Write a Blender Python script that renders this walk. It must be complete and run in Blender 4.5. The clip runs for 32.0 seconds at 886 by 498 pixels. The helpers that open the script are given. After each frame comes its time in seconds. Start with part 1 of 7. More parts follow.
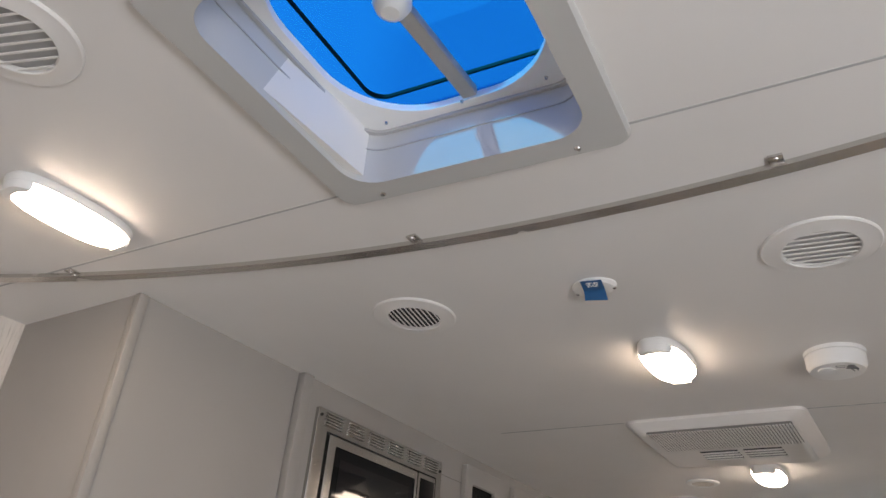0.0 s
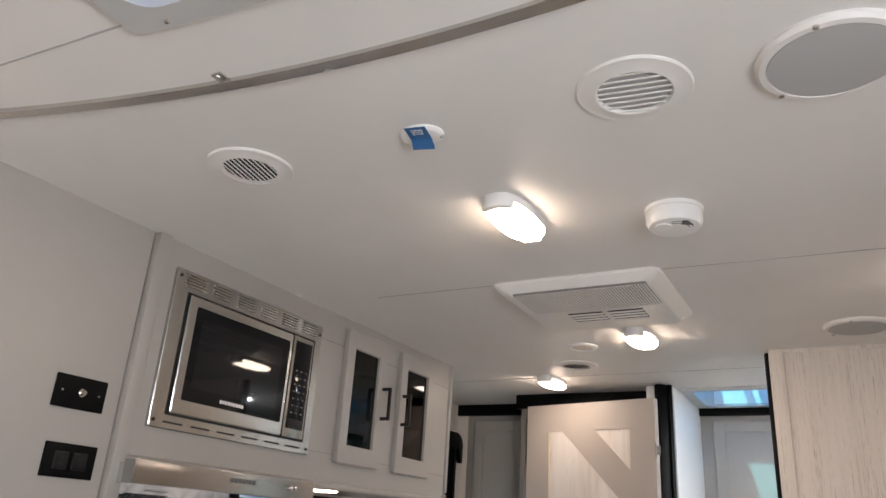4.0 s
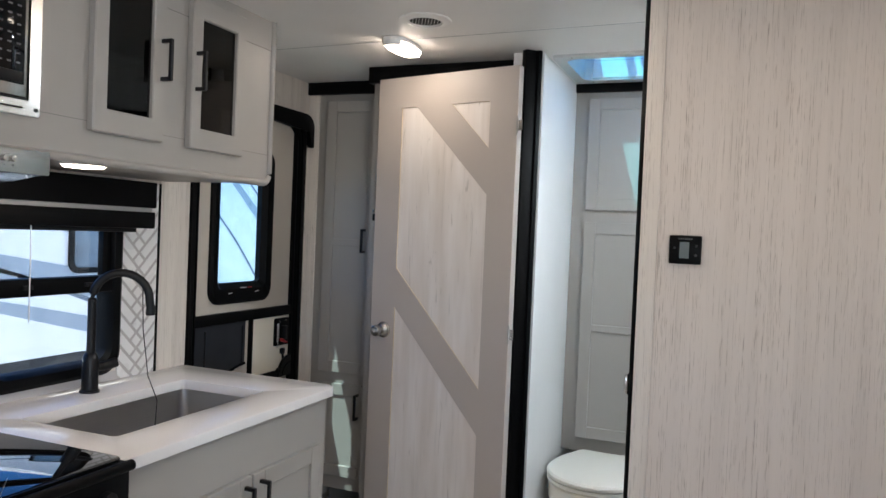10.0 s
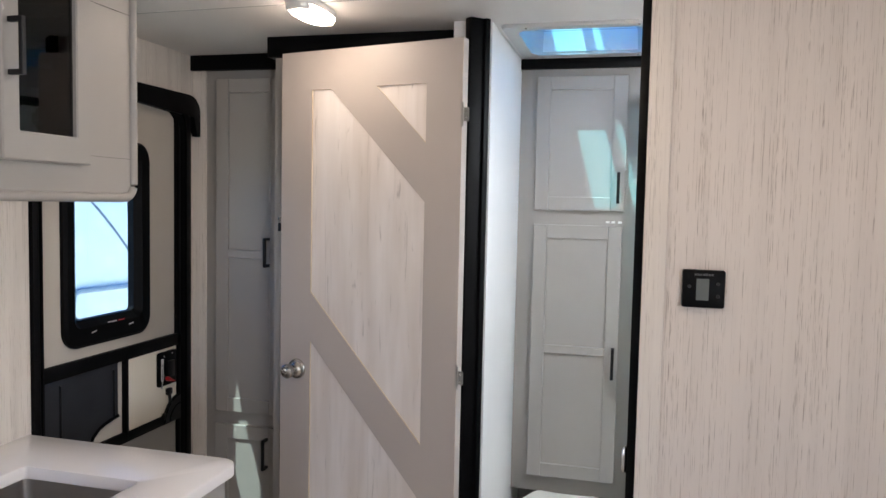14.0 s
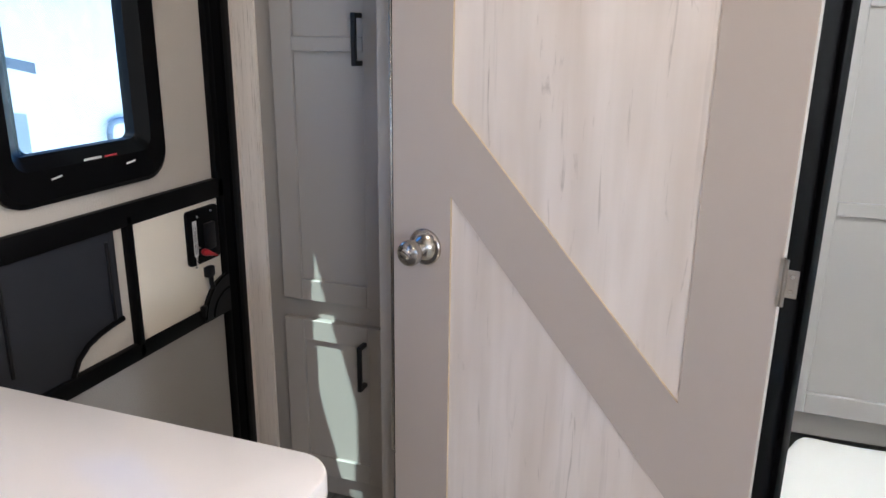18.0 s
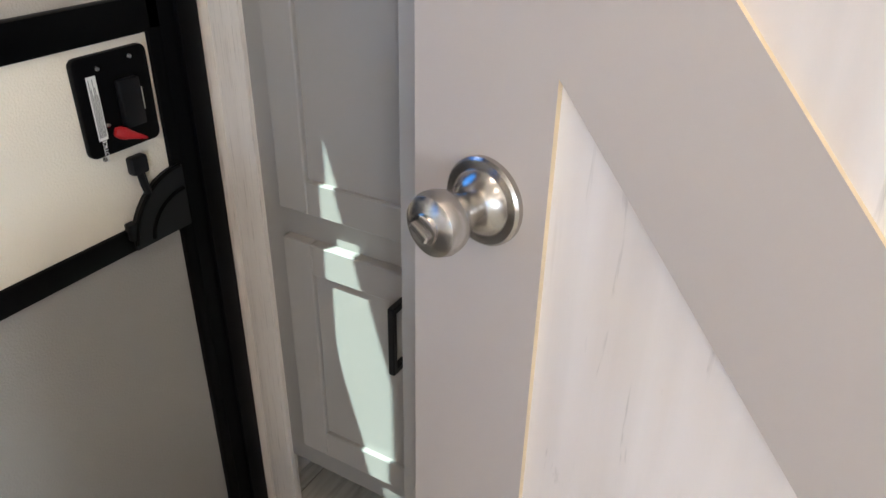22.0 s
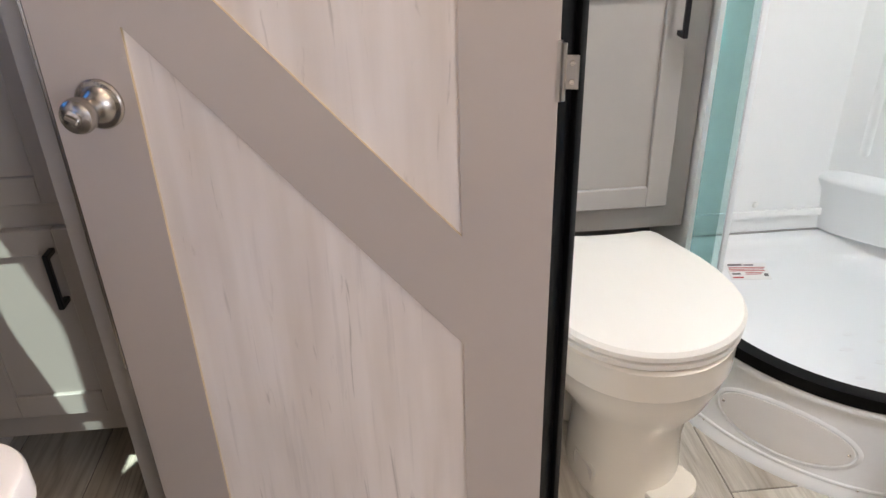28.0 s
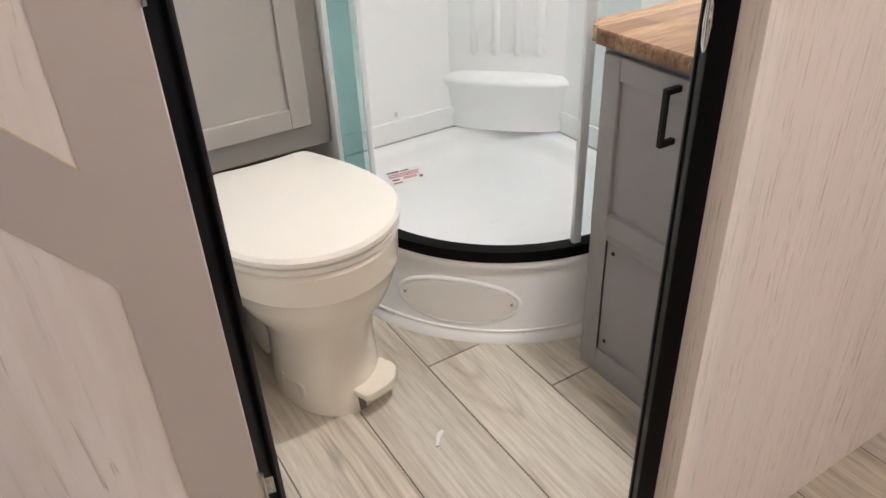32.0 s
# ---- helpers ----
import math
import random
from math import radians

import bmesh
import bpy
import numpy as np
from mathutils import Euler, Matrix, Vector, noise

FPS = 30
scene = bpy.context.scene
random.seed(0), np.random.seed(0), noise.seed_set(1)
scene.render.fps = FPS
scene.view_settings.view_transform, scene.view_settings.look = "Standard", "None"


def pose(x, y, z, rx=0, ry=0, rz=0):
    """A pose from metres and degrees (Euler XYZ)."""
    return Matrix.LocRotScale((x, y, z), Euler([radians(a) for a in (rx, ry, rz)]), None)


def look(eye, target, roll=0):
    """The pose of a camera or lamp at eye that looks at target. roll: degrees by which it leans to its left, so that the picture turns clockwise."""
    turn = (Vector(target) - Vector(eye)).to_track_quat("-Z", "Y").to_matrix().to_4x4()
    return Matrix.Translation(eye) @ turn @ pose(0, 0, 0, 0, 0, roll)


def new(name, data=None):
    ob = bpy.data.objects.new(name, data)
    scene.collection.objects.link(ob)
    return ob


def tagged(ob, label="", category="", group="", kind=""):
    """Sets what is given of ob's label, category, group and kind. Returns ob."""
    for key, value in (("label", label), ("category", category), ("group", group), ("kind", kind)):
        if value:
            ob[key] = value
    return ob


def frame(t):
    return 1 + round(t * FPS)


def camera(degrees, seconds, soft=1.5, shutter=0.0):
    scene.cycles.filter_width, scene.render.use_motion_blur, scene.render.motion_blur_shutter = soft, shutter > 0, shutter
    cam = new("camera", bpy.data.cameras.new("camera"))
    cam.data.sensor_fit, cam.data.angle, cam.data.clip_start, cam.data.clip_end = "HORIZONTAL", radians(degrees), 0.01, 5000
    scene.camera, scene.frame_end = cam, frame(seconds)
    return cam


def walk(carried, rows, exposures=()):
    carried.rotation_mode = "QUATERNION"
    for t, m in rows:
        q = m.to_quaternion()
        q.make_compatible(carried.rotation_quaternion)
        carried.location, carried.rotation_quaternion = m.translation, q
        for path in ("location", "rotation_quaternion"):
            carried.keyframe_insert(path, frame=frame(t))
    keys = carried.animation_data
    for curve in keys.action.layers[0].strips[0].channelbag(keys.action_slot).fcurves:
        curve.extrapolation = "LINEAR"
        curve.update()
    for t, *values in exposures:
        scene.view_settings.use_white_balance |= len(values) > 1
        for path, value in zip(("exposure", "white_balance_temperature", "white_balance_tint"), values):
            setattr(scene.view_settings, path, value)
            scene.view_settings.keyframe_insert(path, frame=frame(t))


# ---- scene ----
cam = camera(62.3, 32.0)

PATH = [
    (0, (0.038, 0.084, 1.462), (-0.961, 1.524, 2.453), 5.3),
    (0.5, (0.043, 0.108, 1.457), (-0.947, 1.580, 2.408), 5.1),
    (1, (0.050, 0.129, 1.453), (-0.921, 1.639, 2.366), 4.9),
    (1.5, (0.069, 0.155, 1.455), (-0.888, 1.692, 2.334), 4.5),
    (2, (0.095, 0.169, 1.456), (-0.852, 1.725, 2.313), 4.4),
    (2.5, (0.121, 0.191, 1.453), (-0.818, 1.767, 2.282), 4.3),
    (4.5, (0.244, 0.288, 1.421), (-0.693, 1.933, 2.104), 3.7),
    (5, (0.278, 0.318, 1.409), (-0.652, 1.986, 2.048), 3.8),
    (5.5, (0.307, 0.344, 1.391), (-0.624, 2.031, 1.973), 4.6),
    (6, (0.331, 0.373, 1.367), (-0.604, 2.080, 1.886), 4.8),
    (6.5, (0.357, 0.404, 1.342), (-0.588, 2.126, 1.784), 4.5),
    (7, (0.350, 0.450, 1.328), (-0.588, 2.194, 1.688), 4.4),
    (7.5, (0.336, 0.510, 1.359), (-0.574, 2.281, 1.661), 3.9),
    (8, (0.319, 0.606, 1.389), (-0.545, 2.410, 1.616), 2.9),
    (8.5, (0.315, 0.667, 1.405), (-0.535, 2.488, 1.554), 2.4),
    (9, (0.287, 0.735, 1.415), (-0.550, 2.564, 1.481), 2.3),
    (9.5, (0.267, 0.805, 1.413), (-0.539, 2.650, 1.412), 2.1),
    (10, (0.225, 0.876, 1.398), (-0.527, 2.743, 1.355), 2.4),
    (10.5, (0.189, 0.950, 1.388), (-0.531, 2.829, 1.326), 2.5),
    (11, (0.145, 1.021, 1.385), (-0.577, 2.900, 1.337), 2.6),
    (11.5, (0.096, 1.099, 1.409), (-0.611, 2.984, 1.372), 2.3),
    (12, (0.065, 1.196, 1.494), (-0.584, 3.103, 1.480), 0.4),
    (12.5, (0.062, 1.249, 1.588), (-0.536, 3.171, 1.546), -1.0),
    (13, (0.068, 1.274, 1.601), (-0.521, 3.199, 1.542), 0.4),
    (13.5, (0.037, 1.332, 1.582), (-0.536, 3.260, 1.489), 1.1),
    (15.5, (-0.364, 1.667, 1.475), (-0.581, 3.649, 1.198), -0.5),
    (15.6, (-0.368, 1.700, 1.482), (-0.615, 3.677, 1.188), -0.1),
    (16, (-0.429, 1.822, 1.462), (-0.764, 3.783, 1.154), -0.3),
    (16.5, (-0.481, 1.950, 1.438), (-0.922, 3.877, 1.049), 0.6),
    (17, (-0.541, 2.086, 1.405), (-1.058, 3.971, 0.918), 0.9),
    (17.5, (-0.612, 2.271, 1.387), (-1.212, 4.124, 0.877), 0.9),
    (18, (-0.672, 2.407, 1.359), (-1.310, 4.232, 0.793), 0.7),
    (18.5, (-0.701, 2.549, 1.329), (-1.409, 4.323, 0.690), 0.7),
    (19, (-0.725, 2.702, 1.313), (-1.553, 4.403, 0.623), 1.6),
    (19.5, (-0.742, 2.815, 1.282), (-1.685, 4.430, 0.536), 1.5),
    (20, (-0.786, 2.919, 1.260), (-1.766, 4.484, 0.457), 1.3),
    (20.5, (-0.844, 3.006, 1.246), (-1.830, 4.537, 0.387), 1.1),
    (21, (-0.891, 3.083, 1.234), (-1.853, 4.597, 0.319), 0.8),
    (21.5, (-0.911, 3.142, 1.224), (-1.811, 4.667, 0.266), 1.1),
    (22, (-0.918, 3.178, 1.217), (-1.778, 4.701, 0.220), 1.1),
    (22.5, (-0.921, 3.185, 1.221), (-1.774, 4.707, 0.217), 0.9),
    (23, (-0.918, 3.181, 1.221), (-1.759, 4.721, 0.233), 0.3),
    (23.5, (-0.898, 3.152, 1.232), (-1.727, 4.720, 0.278), -0.4),
    (24, (-0.860, 3.078, 1.252), (-1.676, 4.675, 0.335), -0.8),
    (24.5, (-0.829, 2.996, 1.274), (-1.621, 4.630, 0.402), -1.8),
    (26.5, (-0.763, 2.748, 1.284), (-1.068, 4.526, 0.390), -3.1),
    (27, (-0.768, 2.721, 1.281), (-0.888, 4.509, 0.363), -2.1),
    (27.5, (-0.762, 2.673, 1.269), (-0.751, 4.459, 0.338), -2.4),
    (28, (-0.754, 2.633, 1.265), (-0.622, 4.400, 0.306), -1.9),
    (28.5, (-0.752, 2.564, 1.245), (-0.513, 4.323, 0.294), -2.2),
    (29, (-0.749, 2.532, 1.238), (-0.411, 4.259, 0.261), -2.3),
    (29.5, (-0.746, 2.526, 1.217), (-0.301, 4.207, 0.202), -2.3),
    (30, (-0.738, 2.517, 1.209), (-0.198, 4.152, 0.166), -2.7),
    (30.5, (-0.736, 2.520, 1.208), (-0.113, 4.107, 0.137), -2.6),
    (31, (-0.727, 2.517, 1.203), (-0.024, 4.069, 0.130), -2.8),
    (31.5, (-0.714, 2.531, 1.203), (0.079, 4.040, 0.131), -2.9),
    (32, (-0.705, 2.547, 1.204), (0.165, 4.009, 0.127), -2.5),
]
EXPOSURES = [(0.0, 0.96, 6700, 14), (2.0, 1.16, 6700, 14), (5.0, 1.40, 6650, 14), (7.0, 1.38, 6500, 12), (9.0, 1.40, 6350, 9), (11.0, 1.46, 6150, 10), (13.0, 1.56, 6450, 14), (16.0, 1.62, 6450, 12), (17.0, 1.90, 6750, 15), (18.0, 2.12, 6400, 14), (19.5, 2.46, 6000, 10), (21.5, 2.66, 6400, 10), (24.0, 2.50, 6350, 11),
             (27.0, 2.24, 6700, 17), (28.0, 2.00, 7000, 19), (31.0, 1.88, 7350, 20), (32.0, 1.90, 7350, 20)]
walk(cam, [(t, look(eye, target, roll)) for t, eye, target, roll in PATH], EXPOSURES)

# ---------------------------------------------------------------- light
world = bpy.data.worlds.new("sky")
scene.world = world
world.use_nodes = True
_n = world.node_tree.nodes
_sky = _n.new("ShaderNodeTexSky")
_sky.sky_type = "NISHITA"
_sky.sun_disc = False
_sky.dust_density, _sky.ozone_density, _sky.altitude = 0.0, 7.0, 3500
SUN_WAY = Vector((0.56, 1.0, -2.10)).normalized()
_sky.sun_elevation = math.asin(-SUN_WAY.z)
_sky.sun_rotation = math.atan2(-SUN_WAY.x, -SUN_WAY.y)
_n["Background"].inputs["Strength"].default_value = 0.15
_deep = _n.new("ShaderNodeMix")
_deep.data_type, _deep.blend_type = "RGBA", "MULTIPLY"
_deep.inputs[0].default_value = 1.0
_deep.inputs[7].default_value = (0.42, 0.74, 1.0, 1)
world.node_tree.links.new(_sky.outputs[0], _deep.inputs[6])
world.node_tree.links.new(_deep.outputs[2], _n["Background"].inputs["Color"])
sun = new("sun", bpy.data.lights.new("sun", "SUN"))
sun.data.energy, sun.data.angle, sun.data.color = 5.0, radians(0.5), (1.0, 0.96, 0.9)
sun.matrix_world = look((-6, -8, 14), Vector((-6, -8, 14)) + SUN_WAY)
LAMP_POWER = 12.5


def window_light(name, eye, target, width, height, power, colour):
    """Sky light that comes in through a window's opening."""
    l = new(name, bpy.data.lights.new(name, "AREA"))
    l.data.shape, l.data.size, l.data.size_y, l.data.energy, l.data.color = "RECTANGLE", width, height, power, colour
    l.matrix_world = look(eye, target)
    return l


window_light("daylight_side_window", (1.385, -0.20, 1.26), (0.0, -0.20, 1.22), 1.5, 0.66, 18.5, (0.86, 0.94, 1.0))
window_light("daylight_end_window", (-0.2, -1.635, 1.30), (-0.2, 0.0, 1.25), 1.2, 0.6, 0.6, (0.92, 0.96, 1.0))

# ---------------------------------------------------------------- materials


def material(name, colour, rough=0.5, metal=0.0, **extra):
    mat = bpy.data.materials.new(name)
    mat.use_nodes = True
    b = mat.node_tree.nodes["Principled BSDF"]
    b.inputs["Base Color"].default_value = (*colour, 1)
    b.inputs["Roughness"].default_value = rough
    b.inputs["Metallic"].default_value = metal
    for key, value in extra.items():
        b.inputs[key.replace("_", " ")].default_value = value
    return mat


def nodes_of(mat):
    t = mat.node_tree
    return t, t.nodes["Principled BSDF"], t.nodes.new, t.links.new


def mapped(mat, scale=(1, 1, 1)):
    t, b, add, link = nodes_of(mat)
    co = add("ShaderNodeTexCoord")
    mp = add("ShaderNodeMapping")
    mp.inputs["Scale"].default_value = scale
    link(co.outputs["Object"], mp.inputs[0])
    return mp


def noise_tex(mat, mp, scale, detail=4.0, rough=0.55, distort=0.0):
    t, b, add, link = nodes_of(mat)
    n = add("ShaderNodeTexNoise")
    n.inputs["Scale"].default_value = scale
    n.inputs["Detail"].default_value = detail
    n.inputs["Roughness"].default_value = rough
    n.inputs["Distortion"].default_value = distort
    link(mp.outputs[0], n.inputs["Vector"])
    return n


def ramp(mat, source, stops):
    t, b, add, link = nodes_of(mat)
    r = add("ShaderNodeValToRGB")
    e = r.color_ramp.elements
    while len(e) < len(stops):
        e.new(0.5)
    for el, (at, col) in zip(e, stops):
        el.position = at
        el.color = (*col, 1) if len(col) == 3 else col
    link(source, r.inputs[0])
    return r


def mix(mat, a, b_, fac, kind="MIX"):
    t, b, add, link = nodes_of(mat)
    m = add("ShaderNodeMix")
    m.data_type = "RGBA"
    m.blend_type = kind
    for sock, val in ((m.inputs[6], a), (m.inputs[7], b_), (m.inputs[0], fac)):
        if hasattr(val, "links"):
            link(val, sock)
        else:
            sock.default_value = val if not isinstance(val, tuple) else (*val, 1)
    return m.outputs[2]


def bumped(mat, height, strength=0.1, distance=0.002):
    t, b, add, link = nodes_of(mat)
    n = add("ShaderNodeBump")
    n.inputs["Strength"].default_value = strength
    n.inputs["Distance"].default_value = distance
    link(height, n.inputs["Height"])
    link(n.outputs[0], b.inputs["Normal"])


def painted(name, colour, rough=0.5, vary=0.06, bump=0.06, fine=220.0, spread=1.7, **extra):
    """A painted or laminated surface: slight large blotches, fine grain in the relief and the gloss."""
    mat = material(name, colour, rough, **extra)
    t, b, add, link = nodes_of(mat)
    mp = mapped(mat)
    big = noise_tex(mat, mp, spread, 3)
    dark = tuple(c * (1 - vary) for c in colour)
    light = tuple(min(1, c * (1 + vary)) for c in colour)
    r = ramp(mat, big.outputs[0], [(0.3, dark), (0.7, light)])
    link(r.outputs[0], b.inputs["Base Color"])
    small = noise_tex(mat, mp, fine, 2)
    bumped(mat, small.outputs[0], bump, 0.001)
    rr = ramp(mat, noise_tex(mat, mp, 9.0, 4).outputs[0], [(0.3, (max(0, rough - 0.06),) * 3), (0.7, (min(1, rough + 0.07),) * 3)])
    link(rr.outputs[0], b.inputs["Roughness"])
    return mat


def streaked(name, light, mid, dark, along=2, rough=0.55, fine=90.0, dashes=0.35, knots=False):
    """Wood-print paper or veneer with its grain along one axis (2: upright)."""
    mat = material(name, light, rough)
    t, b, add, link = nodes_of(mat)
    scale = [1.0, 1.0, 1.0]
    scale[along] = 0.045
    mp = mapped(mat, scale)
    n1 = noise_tex(mat, mp, fine, 6, 0.6)
    r1 = ramp(mat, n1.outputs[0], [(0.40, mid), (0.58, light)])
    n2 = noise_tex(mat, mp, fine * 1.9, 3, 0.7)
    n3 = noise_tex(mat, mapped(mat, [2.2, 2.2, 2.2]), 2.2, 3)
    r2 = ramp(mat, n2.outputs[0], [(0.60, (0, 0, 0)), (0.68, (1, 1, 1))])
    r3 = ramp(mat, n3.outputs[0], [(0.32, (dashes * 0.35,) * 3), (0.66, (dashes,) * 3)])
    gate = mix(mat, r2.outputs[0], r3.outputs[0], 1.0, "MULTIPLY")
    col = mix(mat, r1.outputs[0], dark, gate)
    if knots:
        scale2 = [26.0, 26.0, 26.0]
        scale2[along] = 2.6
        k = noise_tex(mat, mapped(mat, scale2), 2.1, 5, 0.6, 0.9)
        rk = ramp(mat, k.outputs[0], [(0.62, (0, 0, 0)), (0.73, (0.7,) * 3)])
        col = mix(mat, col, dark, rk.outputs[0])
        scale3 = [1.0, 1.0, 1.0]
        scale3[along] = 0.15
        w = noise_tex(mat, mapped(mat, scale3), 9.0, 3)
        col = mix(mat, col, ramp(mat, w.outputs[0], [(0.36, (0.86, 0.83, 0.80)), (0.58, (1, 1, 1))]).outputs[0], 1.0, "MULTIPLY")
    link(col, b.inputs["Base Color"])
    bumped(mat, n1.outputs[0], 0.12, 0.0008)
    return mat


def printed_paper(name, light, band, dark, amount):
    """Wood-print wall paper: upright broken dark hairlines over wide faint bands."""
    mat = material(name, light, 0.5)
    t, b, add, link = nodes_of(mat)
    broad = noise_tex(mat, mapped(mat, (1.0, 1.0, 0.03)), 28.0, 4, 0.55)
    base = ramp(mat, broad.outputs[0], [(0.36, band), (0.60, light)])
    lines = noise_tex(mat, mapped(mat, (1.0, 1.0, 0.0045)), 460.0, 2, 0.5)
    on_line = ramp(mat, lines.outputs[0], [(0.52, (0, 0, 0)), (0.62, (1, 1, 1))])
    breaks = noise_tex(mat, mapped(mat, (1.0, 1.0, 0.07)), 330.0, 4, 0.7)
    broken = ramp(mat, breaks.outputs[0], [(0.47, (0, 0, 0)), (0.62, (1, 1, 1))])
    region = noise_tex(mat, mapped(mat, (1.0, 1.0, 0.25)), 5.0, 3)
    much = ramp(mat, region.outputs[0], [(0.34, (amount * 0.6,) * 3), (0.60, (amount,) * 3)])
    gate = mix(mat, mix(mat, on_line.outputs[0], broken.outputs[0], 1.0, "MULTIPLY"), much.outputs[0], 1.0, "MULTIPLY")
    link(mix(mat, base.outputs[0], dark, gate), b.inputs["Base Color"])
    bumped(mat, breaks.outputs[0], 0.10, 0.0006)
    return mat


M = {}
M["vent_plastic"] = painted("pale_grey_vent_plastic", (0.50, 0.495, 0.48), 0.4, 0.03, 0.04)
M["vent_white"] = painted("ceiling_white_plastic", (0.745, 0.722, 0.697), 0.42, 0.02, 0.02)
M["ceiling"] = painted("ceiling_panel", (0.74, 0.715, 0.69), 0.5, 0.03, 0.05)
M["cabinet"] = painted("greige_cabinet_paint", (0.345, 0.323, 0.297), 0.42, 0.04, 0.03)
# darker copy of the cabinet paint: shade under and behind things, and seams
M["shade_and_seam"] = painted("grey_shade_and_seam", (0.18, 0.175, 0.165), 0.6, 0.05)
M["vanity"] = painted("grey_vanity_paint", (0.33, 0.33, 0.335), 0.42, 0.05, 0.03)
M["paper"] = printed_paper("whitewashed_wood_paper", (0.72, 0.642, 0.58), (0.675, 0.60, 0.54), (0.27, 0.20, 0.15), 0.75)
M["trim_paper"] = printed_paper("cream_wood_trim", (0.74, 0.68, 0.615), (0.66, 0.60, 0.54), (0.30, 0.24, 0.19), 0.7)
M["corner_strip"] = printed_paper("cream_corner_strip", (0.76, 0.695, 0.63), (0.70, 0.635, 0.57), (0.30, 0.23, 0.20), 0.6)
M["inset"] = streaked("whitewashed_door_inset", (0.80, 0.75, 0.72), (0.765, 0.715, 0.68), (0.36, 0.32, 0.295), 2, 0.45, 26.0, 0.25, True)
M["door_rail"] = painted("taupe_door_overlay", (0.46, 0.41, 0.375), 0.4, 0.03, 0.03)
M["mdf"] = painted("raw_board_edge", (0.66, 0.54, 0.37), 0.8, 0.1)
M["white_wall"] = painted("white_wall_panel", (0.80, 0.80, 0.80), 0.45, 0.03)
M["white_plastic"] = painted("white_plastic", (0.80, 0.79, 0.77), 0.35, 0.02, 0.02)
M["grey_slot"] = painted("grey_grille", (0.42, 0.415, 0.41), 0.6, 0.05)
M["black_trim"] = painted("black_satin_trim", (0.0022, 0.0022, 0.0026), 0.45, 0.2, 0.04, Specular_IOR_Level=0.1)
M["black_metal"] = painted("black_matte_metal", (0.006, 0.006, 0.007), 0.42, 0.2, 0.04, Specular_IOR_Level=0.3)
M["black_gloss"] = material("black_glass", (0.005, 0.005, 0.006), 0.05, Specular_IOR_Level=0.28)
M["oven_mesh"] = material("oven_window_mesh", (0.011, 0.011, 0.012), 0.035, Specular_IOR_Level=0.4)
M["key_ink"] = painted("dim_key_print", (0.07, 0.07, 0.07), 0.4, 0.1)
M["cooktop"] = material("black_cooktop_glass", (0.004, 0.004, 0.005), 0.02, IOR=1.75)
# near-black that puts the darkness of openings into solid parts
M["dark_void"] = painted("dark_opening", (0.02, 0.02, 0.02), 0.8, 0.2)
M["door_skin"] = painted("grey_textured_door_skin", (0.53, 0.485, 0.425), 0.6, 0.06, 0.9, 330.0)
M["lower_skin"] = painted("dark_grey_textured_skin", (0.33, 0.32, 0.305), 0.6, 0.06, 0.9, 330.0)
# the lens's own tan; also paints the shade in the toilet's recess
M["tan_lens"] = painted("pale_tan_lens", (0.60, 0.54, 0.47), 0.35, 0.12, 0.05, 300.0, 40.0)
M["shower_profile"] = material("light_anodised_profile", (0.74, 0.78, 0.80), 0.32, 0.15)
M["cream_skin"] = painted("cream_textured_door_skin", (0.87, 0.81, 0.69), 0.55, 0.04, 0.9, 330.0)
M["screen_mesh"] = painted("black_screen_guard", (0.016, 0.018, 0.024), 0.5, 0.25, 0.3, 600.0)
M["counter"] = painted("white_solid_surface", (0.78, 0.755, 0.75), 0.11, 0.02, 0.005)
M["porcelain"] = painted("ivory_porcelain", (0.80, 0.745, 0.64), 0.14, 0.015, 0.01)
M["toilet_lid"] = material("ivory_plastic_lid", (0.79, 0.76, 0.69), 0.33)
M["acrylic"] = material("white_acrylic_shower", (0.86, 0.88, 0.885), 0.13)
M["red"] = painted("red_plastic", (0.42, 0.015, 0.02), 0.3, 0.1)
M["blue_label"] = painted("blue_sticker", (0.018, 0.105, 0.27), 0.45, 0.1)
M["label_white"] = painted("white_sticker", (0.78, 0.78, 0.76), 0.5, 0.03)
M["label_ink"] = painted("grey_print", (0.12, 0.12, 0.12), 0.6, 0.1)
M["red_ink"] = painted("red_print", (0.45, 0.03, 0.04), 0.6, 0.1)
M["tile"] = painted("white_backsplash_strip", (0.80, 0.79, 0.785), 0.3, 0.03)
M["grout"] = painted("grey_backsplash_ground", (0.50, 0.475, 0.47), 0.5, 0.05)
M["ground"] = painted("pale_gravel_ground", (0.70, 0.69, 0.67), 0.9, 0.15, 0.5, 60.0, 0.7)
M["gelcoat"] = painted("white_trailer_gelcoat", (0.87, 0.87, 0.87), 0.25, 0.02)
M["stripe_grey"] = painted("grey_trailer_stripe", (0.33, 0.38, 0.44), 0.3, 0.05)
M["stripe_dark"] = painted("blue_grey_trailer_stripe", (0.14, 0.17, 0.22), 0.3, 0.1)
M["tyre"] = painted("black_rubber", (0.03, 0.03, 0.032), 0.7, 0.1)
M["trailer_glass"] = painted("blue_grey_trailer_window", (0.10, 0.15, 0.20), 0.08, 0.35, 0.0, 220.0, 3.0)
M["lcd"] = painted("grey_display", (0.10, 0.11, 0.10), 0.25, 0.05)
M["chrome"] = material("polished_nickel", (0.62, 0.60, 0.58), 0.16, 1.0)
M["dust"] = painted("grey_dust_mark", (0.76, 0.77, 0.77), 0.5, 0.08)


